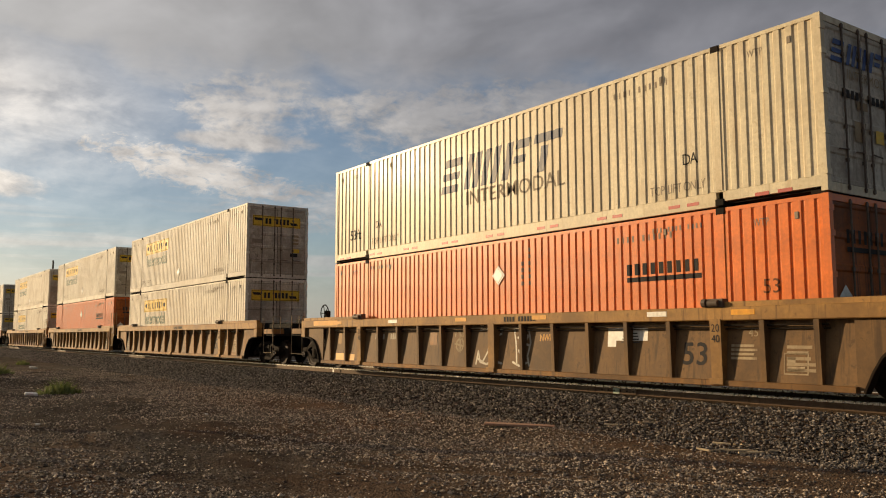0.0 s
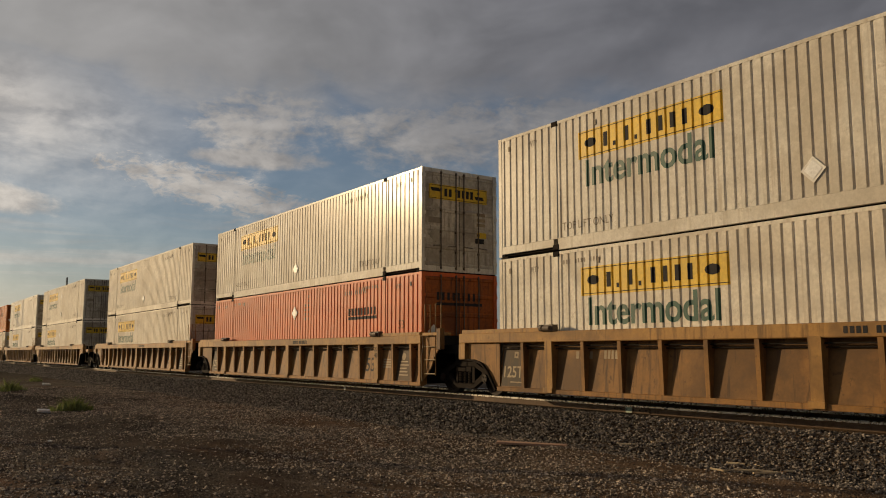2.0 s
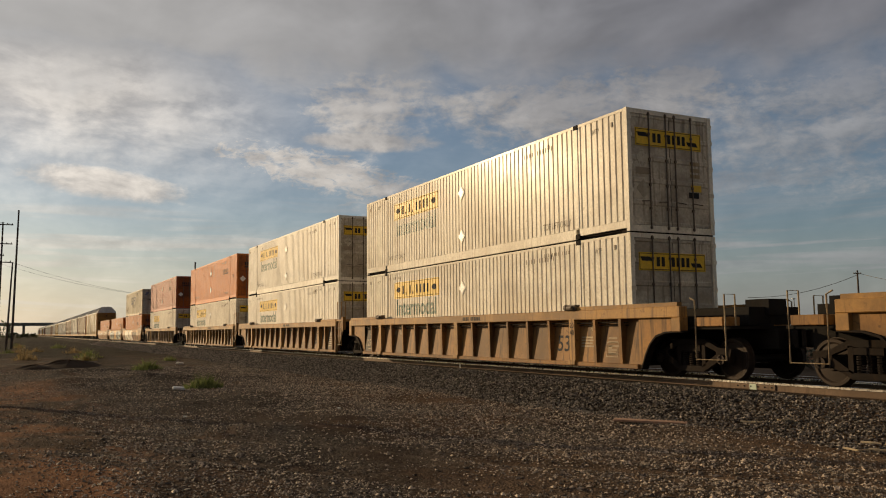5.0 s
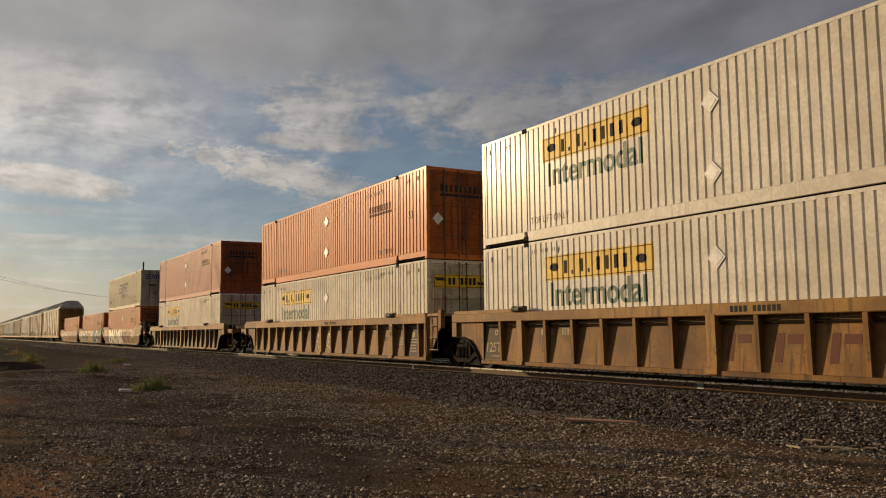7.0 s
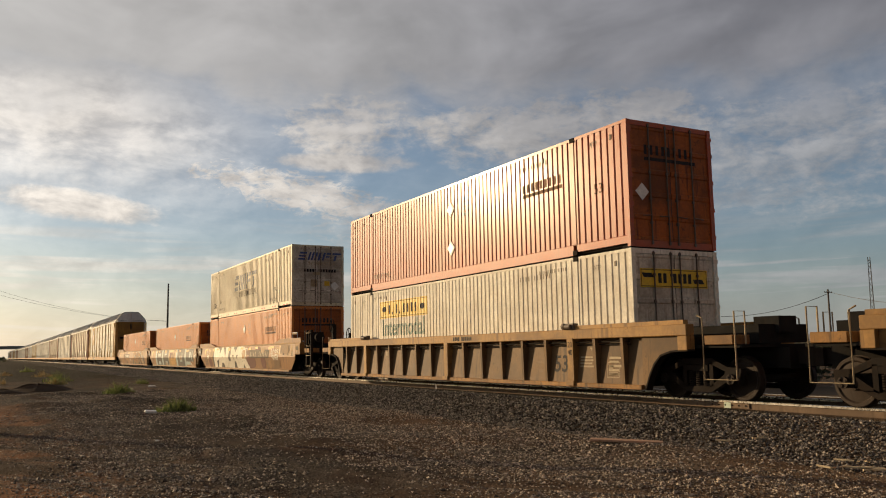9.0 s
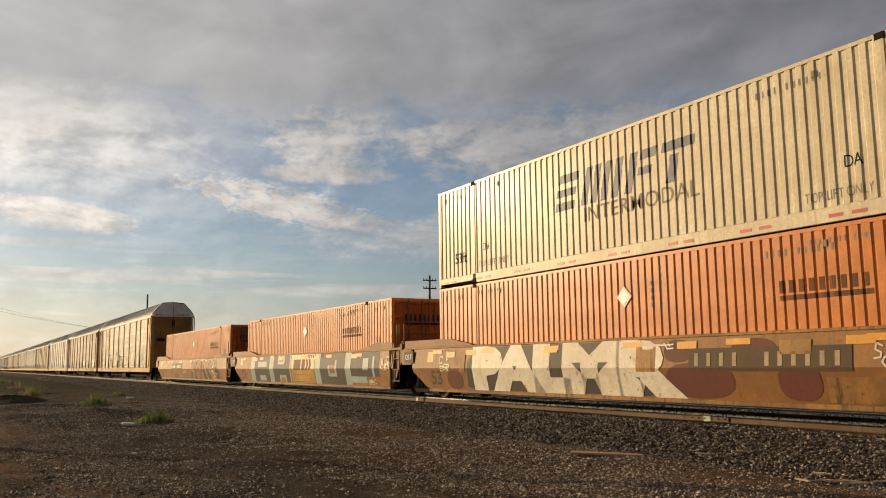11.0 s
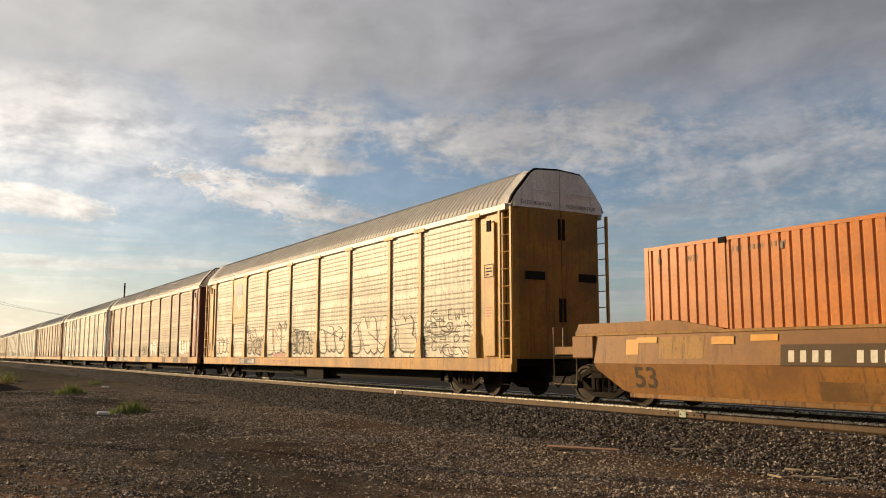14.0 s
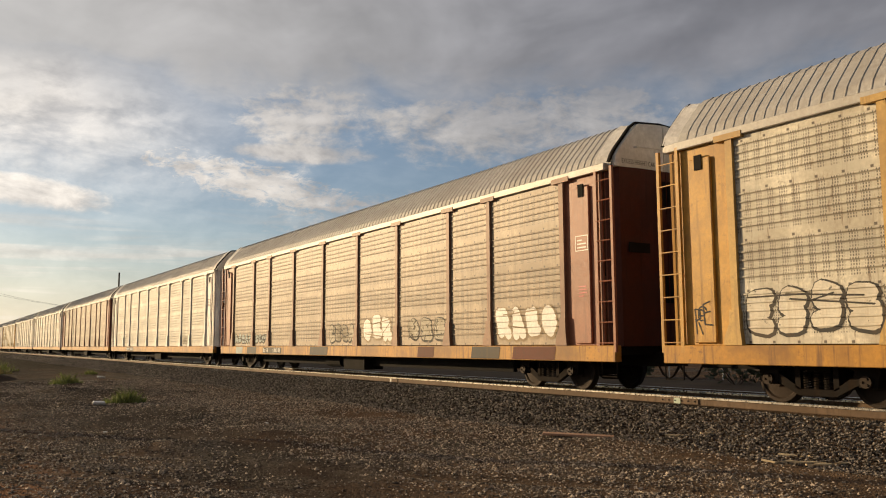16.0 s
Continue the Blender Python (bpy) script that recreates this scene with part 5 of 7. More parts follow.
        third = [arc(0.25, 0.10, 0.15, 0.16, 0, 360), [(0.05, 0.12), (0.45, 0.06)], [(0.22, 0.42), (0.28, -0.08)], [(0.05, 0.45), (0.05, 0.30)], [(0.12, 0.46), (0.3, 0.30)], [(0.36, 0.48), (0.36, 0.30)]]
        for lines, y, z, m in ((first, 8.78, 0.36, SPRAY), (second, 7.46, 0.37, SPRAY), (third, 9.72, 0.70, FADED)):
            stencil(shape(*strokes(lines, 0.048)), y, z, m, "graffiti")
        stencil(letters("NWF13", 0.15, 0.53, bold=0.008), 6.58, 0.90, AMBER, "lettering")
        stencil(shape([(0, 0), (0.22, 0), (0.22, 0.12), (1.0, 0.12), (1.0, 0.36), (0, 0.36)]), 4.60, 0.80, PALE, "sign_print")
        stencil(shape(*[bar(0.02 * k, 0.055 * k, 0.46 - 0.04 * k, 0.025) for k in range(4)]), 4.25, 0.88, CHAR, "stencil", 0.004)
        stencil(shape(bar(0, 0, 0.30, 0.32)), 10.76, 0.78, WELL2, "primer_patch")
        for y, z, w, h in ((15.75, 0.30, 0.62, 0.20), (14.95, 0.30, 0.34, 0.18), (15.70, 0.78, 0.22, 0.40), (15.40, 0.95, 0.18, 0.22)):
            stencil(shape(bar(0, 0, w, h)), y, z, SILLY if h > 0.2 else AMBER, "primer_patch")
        on_side("primer_patch", shape(bar(0, 0, 1.6, 0.15)), LEN + 0.9, 1.33, -OUT - 0.004, AMBER, car)
        on_side("lettering", letters("20", 0.13, 0.16), 14.22, 1.08, -1.567, INK, car)
        on_side("lettering", letters("40", 0.13, 0.16), 14.22, 0.90, -1.567, INK, car)
        for y in (1.2, 3.0, 6.2, 9.0, 12.1, 15.2):
            part("reflector", boxes((-OUT - 0.006, -OUT + 0.01, y, y + 0.45, 1.36, 1.45)), AMBER if y not in (3.0, 12.1) else PALE, car)
    if kind == "red":
        for k, y in enumerate((7.85, 6.80, 5.75)):
            stencil(shape(bar(0, 0, 0.16, 0.50, 0.1), bar(0.26, 0.32, 0.3, 0.16)), y, 0.45, MAROON, "sign_print")
    # car number on the sill
    on_side("stencil", shape(*[bar(0.10 * k, 0, 0.07, 0.11) for k in range(4)], *[bar(0.5 + 0.10 * k, 0, 0.07, 0.11) for k in range(6)]), 7.6, 1.33, -OUT - 0.004, INK, car)


FORMS = [[[(.12, .06), (.15, .92), (.72, .88), (.80, .58), (.22, .48)], [(.48, .46), (.88, .06)]], [[(.88, .82), (.35, .94), (.10, .5), (.32, .06), (.90, .16)]],
         [[(.86, .92), (.16, .86), (.2, .1), (.9, .08)], [(.2, .5), (.74, .52)]], [arc(.48, .5, .36, .42, 20, 350, 10)],
         [[(.86, .84), (.32, .92), (.2, .62), (.8, .44), (.74, .1), (.1, .12)]], [[(.08, .05), (.42, .93), (.86, .06)], [(.26, .36), (.68, .38)]],
         [[(.1, .92), (.22, .1), (.5, .55), (.76, .08), (.9, .92)]], [[(.14, .92), (.18, .08), (.84, .12)], [(.62, .9), (.60, .5)]]]


def glyph(rng, a, b, w, h):
    """Strokes of one made-up form that spells nothing, inside a box."""
    lean = rng.uniform(-0.45, 0.25)
    return [[(a + w * (x + lean * (y - 0.5) + rng.uniform(-.04, .04)), b + h * (y + rng.uniform(-.05, .05))) for x, y in l] for l in rng.choice(FORMS)]


def graffiti(put, seed, y, z, width, height, n, fill, edge):
    """A row of fat outlined forms, each lapping over the last. put(name, flat, y, z, material, lift) lays it on a car."""
    rng = random.Random(seed)
    w = width / n
    fat = min(w * 0.52, height * 0.36)
    for k in range(n):
        lines = glyph(rng, k * w - 0.06 * w + fat / 2, fat / 2 + height * rng.uniform(0, 0.08), w * 1.12 - fat, height * rng.uniform(0.84, 0.95) - fat)
        put("graffiti", shape(*strokes([[(a + 0.02, b - 0.02) for a, b in l] for l in lines], fat + 0.05)), y, z, edge, 0.002 + 0.0012 * k)
        put("graffiti", shape(*strokes(lines, fat - 0.04)), y, z, fill, 0.0026 + 0.0012 * k)
    put("graffiti", shape(*strokes([[(rng.uniform(0, width), height * rng.uniform(0.2, 0.9)) for _ in range(2)] for _ in range(n)], 0.03)), y, z, edge, 0.0028 + 0.0012 * n)


def scribble(put, seed, y, z, width, height, rows, n, material, pen=0.035):
    """Rows of thin hand-drawn strokes that spell nothing."""
    rng = random.Random(seed)
    lines = []
    for r in range(rows):
        for k in range(n):
            if rng.random() < 0.86:
                q = rng.uniform(0.6, 1.35)
                lines += glyph(rng, width * (k + rng.uniform(-0.3, 0.3)) / n, height * (r + rng.uniform(-0.3, 0.3)) / rows, width / n * q, height / rows * rng.uniform(0.5, 1.15))
    for r in range(rows + 1):
        b = height * rng.uniform(0.0, 0.9)
        lines.append(arc(width * rng.uniform(0.2, 0.8), b, width * rng.uniform(0.1, 0.3), height * rng.uniform(0.06, 0.2), rng.uniform(0, 180), rng.uniform(240, 420), 9))
    put("graffiti", shape(*strokes(lines, pen)), y, z, material, 0.002)


# ---- autoracks ----
BAYS = (1.70, 4.60, 6.55, 9.52, 12.30, 15.15, 18.02, 20.72, 22.72, 25.55)
EAVE = 4.86
RIB = 0.018       # how far the ribs of a screen stand out


def rib_profile():
    """Heights and depths of a ribbed screen from bottom to top."""
    zs, xs = [], []
    z = 1.02
    while z < EAVE - 0.25:
        zs += [z, z + 0.16]
        xs += [0.0, 0.0]
        z += 0.16
        for k in range(5):
            if z < EAVE - 0.35:
                zs += [z + 0.095, z + 0.108, z + 0.125, z + 0.138]
                xs += [0.0, RIB, RIB, 0.0]
                z += 0.145
    zs.append(max(EAVE - 0.17, zs[-1] + 0.01))
    xs.append(0.0)
    return zs, xs


RIBS = rib_profile()


def autorack(paint, sheet, label, far=False):
    car = root("autorack", label, "autorack", "enclosed car carriers of the train")
    L = RACK_LEN
    zs, xs = RIBS
    panels = {}
    for s in (-1, 1):
        for y0, y1 in zip(BAYS, BAYS[1:]):
            w = round(y1 - y0, 2)
            m = pose(0, y0, 0) if s < 0 else pose(0, y1, 0, 0, 0, 180)
            if w not in panels:
                bm = bmesh.new()
                a = [bm.verts.new((-1.52 - x, 0.03, q)) for x, q in zip(xs, zs)]
                b = [bm.verts.new((-1.52 - x, w - 0.03, q)) for x, q in zip(xs, zs)]
                for k in range(len(a) - 1):
                    bm.faces.new((a[k], a[k + 1], b[k + 1], b[k]))
                panels[w] = part("side_panel", bm, sheet, car, "ribbed perforated side screen")
                panels[w].matrix_basis = m
            else:
                again(panels[w], m)
        x0, x1 = sx(s, 1.60, 1.42)
        part("side_sill", bevelled(boxes((x0, x1, 0.05, L - 0.05, 0.66, 1.00)), 0.012), RACKSILL, car, "grimy yellow ochre side sill")
        part("top_chord", bevelled(boxes((*sx(s, 1.60, 1.46), 0.25, L - 0.25, EAVE - 0.16, EAVE)), 0.012), ROOFM, car)
        part("under_rail", boxes((*sx(s, 0.98, 0.86), 4.4, L - 4.4, 0.34, 0.80)), BLACK, car)
    bm = boxes((-1.585, -1.50, -0.075, 0.075, 1.0, EAVE - 0.16))
    slab(bm, [(-0.10, 1.62), (0.10, 1.62), (0.12, 1.38), (0.22, 1.16), (0.25, 1.0), (-0.14, 1.0), (-0.11, 1.30)], -1.615, -1.50)
    box(bm, -1.612, -1.50, -0.30, 0.30, EAVE - 0.20, EAVE - 0.09)
    post = part("post", bm, POSTY if paint is RACKY else POSTB if paint is RACKB else paint, car)
    post.matrix_basis = pose(0, BAYS[0], 0)
    for y in BAYS[1:]:
        again(post, pose(0, y, 0))
    for y in BAYS:
        again(post, pose(0, y, 0, 0, 0, 180))
    # end bays: flat painted sheet, pocket, ladder
    for q, e in ((1, 0.0), (-1, L)):
        for s in (-1, 1):
            y0, y1 = sorted((e + q * 0.45, e + q * 1.66))
            part("end_panel", bevelled(boxes((*sx(s, 1.50, 1.44), y0, y1, 1.0, EAVE - 0.16)), 0.01), paint, car)
            part("corner_sheet", boxes((*sx(s, 1.42, 1.38), *sorted((e + q * 0.36, e + q * 0.46)), 1.0, EAVE - 0.16)), paint, car)
            y0, y1 = sorted((e + q * 0.80, e + q * 1.30))
            part("door_pocket", bevelled(boxes((*sx(s, 1.56, 1.50), y0, y1, 1.04, EAVE - 0.40)), 0.015), paint, car)
            y0, y1 = sorted((e + q * 0.06, e + q * 0.45))
            bm = boxes((*sx(s, 1.60, 1.54), *sorted((e + q * 0.02, e + q * 0.09)), 0.86, EAVE - 0.1), (*sx(s, 1.60, 1.54), *sorted((e + q * 0.50, e + q * 0.58)), 0.86, EAVE - 0.1))
            lad = part("ladder", bm, paint, car)
            rung = None
            for k in range(9):
                if rung is None:
                    rung = part("rung", tube(bmesh.new(), (s * 1.59, e + q * 0.04, 1.05), (s * 1.59, e + q * 0.55, 1.05), 0.014, 5), paint, lad)
                else:
                    again(rung, pose(0, 0, 0.43 * k))
            part("latch", boxes((*sx(s, 1.58, 1.55), *sorted((e + q * 0.95, e + q * 1.12)), EAVE - 0.62, EAVE - 0.34)), BLACK, car)
        # end doors, shade mixed into the yellow and brown paint, white above
        for s in (-1, 1):
            ya, yb = e + q * 0.12, e + q * 0.02
            prof = [(0.01, yb), (0.80, yb), (1.30, e + q * 0.10), (1.46, e + q * 0.36), (1.42, e + q * 0.40), (1.26, e + q * 0.15), (0.78, e + q * 0.07), (0.01, e + q * 0.07)]
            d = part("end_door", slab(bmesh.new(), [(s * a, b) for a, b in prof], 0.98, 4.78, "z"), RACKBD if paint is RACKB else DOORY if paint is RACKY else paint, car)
            hood = [(0.01, 4.78), (1.44, 4.78), (1.42, 5.02), (1.31, 5.17), (0.89, 5.66), (0.72, 5.78), (0.01, 5.83)]
            part("end_hood", slab(bmesh.new(), [(s * a, b) for a, b in hood], e + q * 0.06, e + q * 0.16, "y"), ENDW, car, "white painted end hood")
            rim = [(1.56, 4.86), (1.48, 5.05), (1.37, 5.20), (0.93, 5.71), (0.75, 5.84), (0.01, 5.895), (0.01, 5.85), (0.73, 5.79), (0.90, 5.67), (1.32, 5.17), (1.44, 5.0), (1.50, 4.86)]
            part("hood_trim", slab(bmesh.new(), [(s * a, b) for a, b in rim], e + q * 0.13, e + q * 0.20, "y"), BLACK, car, "dark rubber edge of the roof")
            if q > 0:
                on_end("lettering", letters("EXCESS HEIGHT CAR", 0.10, 0.98), -1.25 if s < 0 else 0.22, 4.86, e + 0.055, INK, car)
                part("door_slot", boxes((*sx(s, 0.55, 1.15), 0.005, 0.03, 2.95, 3.16)), BLACK, d)
                part("door_handle", boxes((*sx(s, 0.03, 0.11), 0.0, 0.03, 1.9, 2.5)), BLACK, d)
                part("door_hinge", boxes((*sx(s, 0.03, 0.11), 0.0, 0.03, 4.0, 4.55)), BLACK, d)
                tray = bmesh.new()
                pipe(tray, [(s * 0.2, e - 0.01, 5.25), (s * 0.2, e - 0.10, 5.22), (s * 0.95, e - 0.10, 5.20), (s * 0.95, e - 0.01, 5.22)], 0.018)
                part("grab_iron", tray, ENDW, car)
    # roof: curved cross section with raised seams
    prof = [(-1.54, EAVE), (-1.47, 5.04), (-1.36, 5.19), (-0.92, 5.70), (-0.74, 5.82), (0.0, 5.88), (0.74, 5.82), (0.92, 5.70), (1.36, 5.19), (1.47, 5.04), (1.54, EAVE)]
    bm = bmesh.new()
    ys, out = [], []
    y = 0.55
    while y < L - 0.8:
        ys += [y, y + 0.165, y + 0.178, y + 0.200, y + 0.213]
        out += [0.0, 0.0, 0.013, 0.013, 0.0]
        y += 0.215
    ys.append(L - 0.55)
    out.append(0.0)
    rows = [[bm.verts.new((a * (1 + o / 1.6), y, b + o * (0.3 + 0.7 * (b - EAVE)))) for a, b in prof] for y, o in zip(ys, out)]
    for r0, r1 in zip(rows, rows[1:]):
        for i in range(len(prof) - 1):
            bm.faces.new((r0[i], r0[i + 1], r1[i + 1], r1[i]))
    part("roof", bm, ROOFM, car, "pale galvanised roof with raised seams")
    for y0, y1 in ((0.16, 0.58), (L - 0.58, L - 0.16)):
        bm = bmesh.new()
        r = [[bm.verts.new((a * k, y, b - d)) for a, b in prof] for y, k, d in ((y0, 0.965, 0.05), (y1, 1.012, -0.02))]
        for i in range(len(prof) - 1):
            bm.faces.new((r[0][i], r[0][i + 1], r[1][i + 1], r[1][i]))
        part("roof_cap", bm, ENDW, car)
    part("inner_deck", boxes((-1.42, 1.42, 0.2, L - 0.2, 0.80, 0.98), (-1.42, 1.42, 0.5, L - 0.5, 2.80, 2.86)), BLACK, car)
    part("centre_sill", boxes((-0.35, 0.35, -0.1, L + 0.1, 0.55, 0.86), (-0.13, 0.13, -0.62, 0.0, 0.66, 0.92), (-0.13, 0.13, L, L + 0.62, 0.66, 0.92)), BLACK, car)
    bm = bmesh.new()
    for q, e in ((-1, 0.0), (1, L)):
        pts = [(-0.45, e + q * t, 0.62 - 0.32 * math.sin(math.pi * t / 0.62)) for t in (0, 0.15, 0.31, 0.46, 0.62)]
        pipe(bm, pts, 0.025)
        pipe(bm, [(-1.55, e - q * 0.05, 0.66), (-1.55, e - q * 0.05, 0.36), (-1.55, e - q * 0.5, 0.36), (-1.55, e - q * 0.5, 0.66)], 0.016)
    part("hose_and_step", bm, DARK, car)
    for y in (2.9, L - 2.9):
        add_truck(car, y)
    bm = bmesh.new()
    box(bm, -1.3, -0.6, L / 2 - 1.4, L / 2 + 0.2, 0.22, 0.6)
    tube(bm, (-0.9, L / 2 + 1.0, 0.45), (-0.9, L / 2 + 2.2, 0.45), 0.2, 12)
    part("brake_gear", bm, BLACK, car)
    return car


def rack_marks(car, seed, mat, tags):
    rng = random.Random(seed)
    L = RACK_LEN
    on_side("stencil_frame", shape(*ring(0, 0, 0.42, 0.34, 0.02), *[bar(0.06, 0.06 + 0.08 * k, rng.uniform(0.15, 0.3), 0.03) for k in range(3)]), 1.25, 3.05, -1.566, mat, car)
    on_side("stencil", shape(*[bar(0.05, 0.07 * k, rng.uniform(0.15, 0.3), 0.03) for k in range(4)]), 1.22, 2.05, -1.566, RED, car)
    on_side("stencil", shape(bar(0, 0, 2.2, 0.24)), 21.3, 0.71, -1.604, CHAR, car)
    on_side("stencil", shape(*[bar(0.16 * k, 0, 0.05, 0.16) for k in range(4)], *[bar(1.15 + 0.15 * k, 0, 0.05, 0.16) for k in range(6)]), 21.2, 0.755, -1.608, PALE, car)
    put = on_screen(car)
    for y, z, w, h, n, fill, edge in tags:
        graffiti(put, rng.randrange(999), y, z, w, h, n, fill, edge)


def on_screen(car):
    """Lays spray paint over the ribs of a car's side screens."""
    return lambda nm, fl, y, z, m, lift: on_side(nm, fl, y, z, -1.521 - lift, m, car, stack=0.000004, folds=RIBS)


# ---- the train ----
STOCK = [   # unit, well, truck in front, truck behind, coupled in front, coupled behind, ladder
    ("A", "ribbed", True, True, True, True, False), ("B", "ribbed", True, False, True, False, False),
    ("C", "ribbed", True, False, False, False, True), ("D", "ribbed", True, True, False, True, True),
    ("E", "ribbed", True, False, True, False, False), ("F", "ribbed", True, False, False, False, True),
    ("G", "ribbed", True, True, False, True, True), ("H", "ribbed", True, True, True, True, False),
    ("I", "smooth", True, False, True, False, False), ("J", "smooth", True, False, False, False, True),
    ("K", "smooth", True, True, False, True, True)]
LOADS = {   # lower and upper container
    "A": (("orange", ORANGE, "mid"), ("swift", SWIFTW, "bold")), "B": (("hunt", WHITE, "fine"), ("hunt", GREYWHITE, "fine")),
    "C": (("orange", DEEPORANGE, "mid"), ("hunt", GREYWHITE, "fine")), "D": (("hunt", WHITE, "fine"), ("hunt", WHITE, "fine")),
    "E": (("hunt", WHITE, "fine"), ("hunt", WHITE, "fine")), "F": (("hunt", PALEW, "fine"), ("hunt", PALEW, "fine")),
    "G": (("hunt", WHITE, "fine"), ("two", REDORANGE, "mid")), "H": (("hunt", WHITE, "fine"), ("two", DEEPRED, "mid")),
    "I": (("orange", FADEDORANGE, "mid"), ("swift", SWIFTW, "bold")), "J": (("orange", FADEDORANGE, "mid"), None), "K": (("orange", FADEDORANGE, "mid"), None)}
WORDS = {"orange": "bright orange container with black sign blocks", "swift": "ivory corrugated container with navy sign blocks",
         "hunt": "cream white container with yellow sign panel", "two": "faded red-orange container with two placards"}
LOW_Z, HIGH_Z = 0.36, 3.272


def build_train():
    cars = {}
    bare = {}
    for u, kind, _, _, cf, cr, _ in STOCK:
        key = (kind, "arch" if cf else "blunt", "arch" if cr else "link")
        if key in bare:
            cars[u] = copy_thing(bare[key], Matrix.Identity(4))
        else:
            cars[u] = bare[key] = smooth_well(*key[1:]) if kind == "smooth" else ribbed_well(*key[1:], DULLWELL if cf and cr else WELL)
    boxes_made = []
    for u, loads in LOADS.items():
        for k, load in enumerate(loads):
            if load:
                look_, paint, kind = load
                label = WORDS[look_] + (", stacked on another" if k else ", in a well car")
                boxes_made.append((u, k, look_, kind, container(kind, paint, bool(k), label)))
    for n, (u, k, look_, kind, c) in enumerate(boxes_made):
        if look_ == "orange":
            schneider_look(c, kind, False, n, ink=BROWNINK if u in "IJK" else INK)
        elif look_ == "two":
            schneider_look(c, kind, True, n, True, BROWNINK)
        elif look_ == "swift":
            swift_look(c, kind, n)
        else:
            hunt_look(c, kind, bool(k), n)
            if u in "EFG":
                for z in ((0.72, 2.1) if k else (2.01,)):
                    diamond(c, kind, 8.09, z, 0.22)
            else:
                diamond(c, kind, 8.09, 0.68, 0.22)
        place(c, UNIT_Y[u], z=HIGH_Z if k else LOW_Z)
    for n, (u, kind, front, rear, cf, cr, lad) in enumerate(STOCK):
        car = cars[u]
        end_gear(car, -1, 0.0, cf, lad, rails=u != "I")
        end_gear(car, 1, LEN, cr, False)
        if front:
            add_truck(car, -1.55 if cf else -1.68)
        if rear:
            add_truck(car, LEN + 1.55)
        if kind == "ribbed":
            well_marks(car, {"A": "tags", "F": "red", "G": "loops"}.get(u, "plain"), n, not cr, not cf)
        place(car, UNIT_Y[u])
    # hand brake wheels on the end platforms
    for u, y, z, x in (("I", -3.25, 2.20, -0.55), ("A", LEN + 2.3, 1.78, -0.45), ("H", LEN + 2.3, 1.78, -0.45)):
        bm, c = bmesh.new(), Vector((x, y, z))
        rim = [c + Vector((0.0, 0.28 * math.cos(2 * math.pi * k / 16), 0.28 * math.sin(2 * math.pi * k / 16))) for k in range(17)]
        pipe(bm, rim, 0.02, 6)
        for k in range(5):
            a = 2 * math.pi * k / 5
            tube(bm, c, c + Vector((0, 0.28 * math.cos(a), 0.28 * math.sin(a))), 0.014, 6)
        wheel = part("brake_wheel", bm, BLACK, cars[u], "black hand brake wheel")
        part("brake_stand", bevelled(boxes((x + 0.02, x + 0.18, y - 0.09, y + 0.09, 1.05, z + 0.08)), 0.01), BLACK, wheel)
    car = cars["I"]
    for y in (-2.42, -2.98):
        post = part("end_stanchion", bevelled(boxes((-1.42, -1.32, y - 0.055, y + 0.055, 0.46, 2.05)), 0.01), DARK, car, "dark steel ladder post")
        part("grab_iron", pipe(bmesh.new(), [(-1.44, y + 0.09, 1.42), (-1.48, y + 0.09, 1.46), (-1.48, y + 0.09, 1.98), (-1.44, y + 0.09, 2.02)], 0.012), FADED, post)
    for z in (0.50, 0.95, 1.36, 1.92):
        part("rung", pipe(bmesh.new(), [(-1.43, -2.98, z), (-1.43, -2.42, z)], 0.016), FADED, car)
    tank = tube(bmesh.new(), (-0.75, -2.35, 1.74), (-0.75, -1.15, 1.74), 0.21, 16)
    part("air_tank", tank, DARK, car, "grimy horizontal air reservoir")
    part("tank_strap", boxes((-1.0, -0.5, -1.45, -1.38, 1.44, 1.97), (-1.0, -0.5, -2.12, -2.05, 1.44, 1.97)), BLACK, car)
    part("guard_rail", pipe(bmesh.new(), [(-1.45, -0.62, 1.74), (-1.45, -0.62, 1.98), (-1.45, -1.32, 1.98), (-1.45, -1.32, 1.74)], 0.02), PALE, car, "short pale guard rail")
    part("guard_plate", bevelled(boxes((-1.46, -1.43, -1.30, -0.64, 1.90, 1.98)), 0.004), WELL, car)
    for y, z, w, h, m in ((1.05, 1.02, 0.5, 0.40, RACKY), (0.30, 1.06, 0.8, 0.36, WELL), (0.05, 0.94, 0.9, 0.20, SILLY), (-0.60, 1.12, 0.34, 0.30, SILLY), (-0.75, 0.96, 0.24, 0.20, FADED), (0.45, 1.00, 0.22, 0.08, BLACK), (-0.1, 1.00, 0.20, 0.08, BLACK)):
        on_smooth(car, "paint_patch", shape(bar(0, 0, w, h)), y, z, m, lift=0.006)
    for y, z, w, h, m in ((-1.40, 1.05, 0.50, 0.36, SILLY), (-1.46, 1.20, 0.34, 0.16, PLATEM), (-1.56, 1.08, 0.16, 0.10, FADED)):
        on_side("paint_patch", shape(bar(0, 0, w, h)), y, z, -OUT - 0.014 - (0.003 if w < 0.5 else 0) - (0.003 if w < 0.2 else 0), m, car)
    smooth_put = lambda one, base: lambda nm, fl, y, z, m, lift: on_smooth(one, nm, fl, y, z, m, "", base + lift, 0.00002)
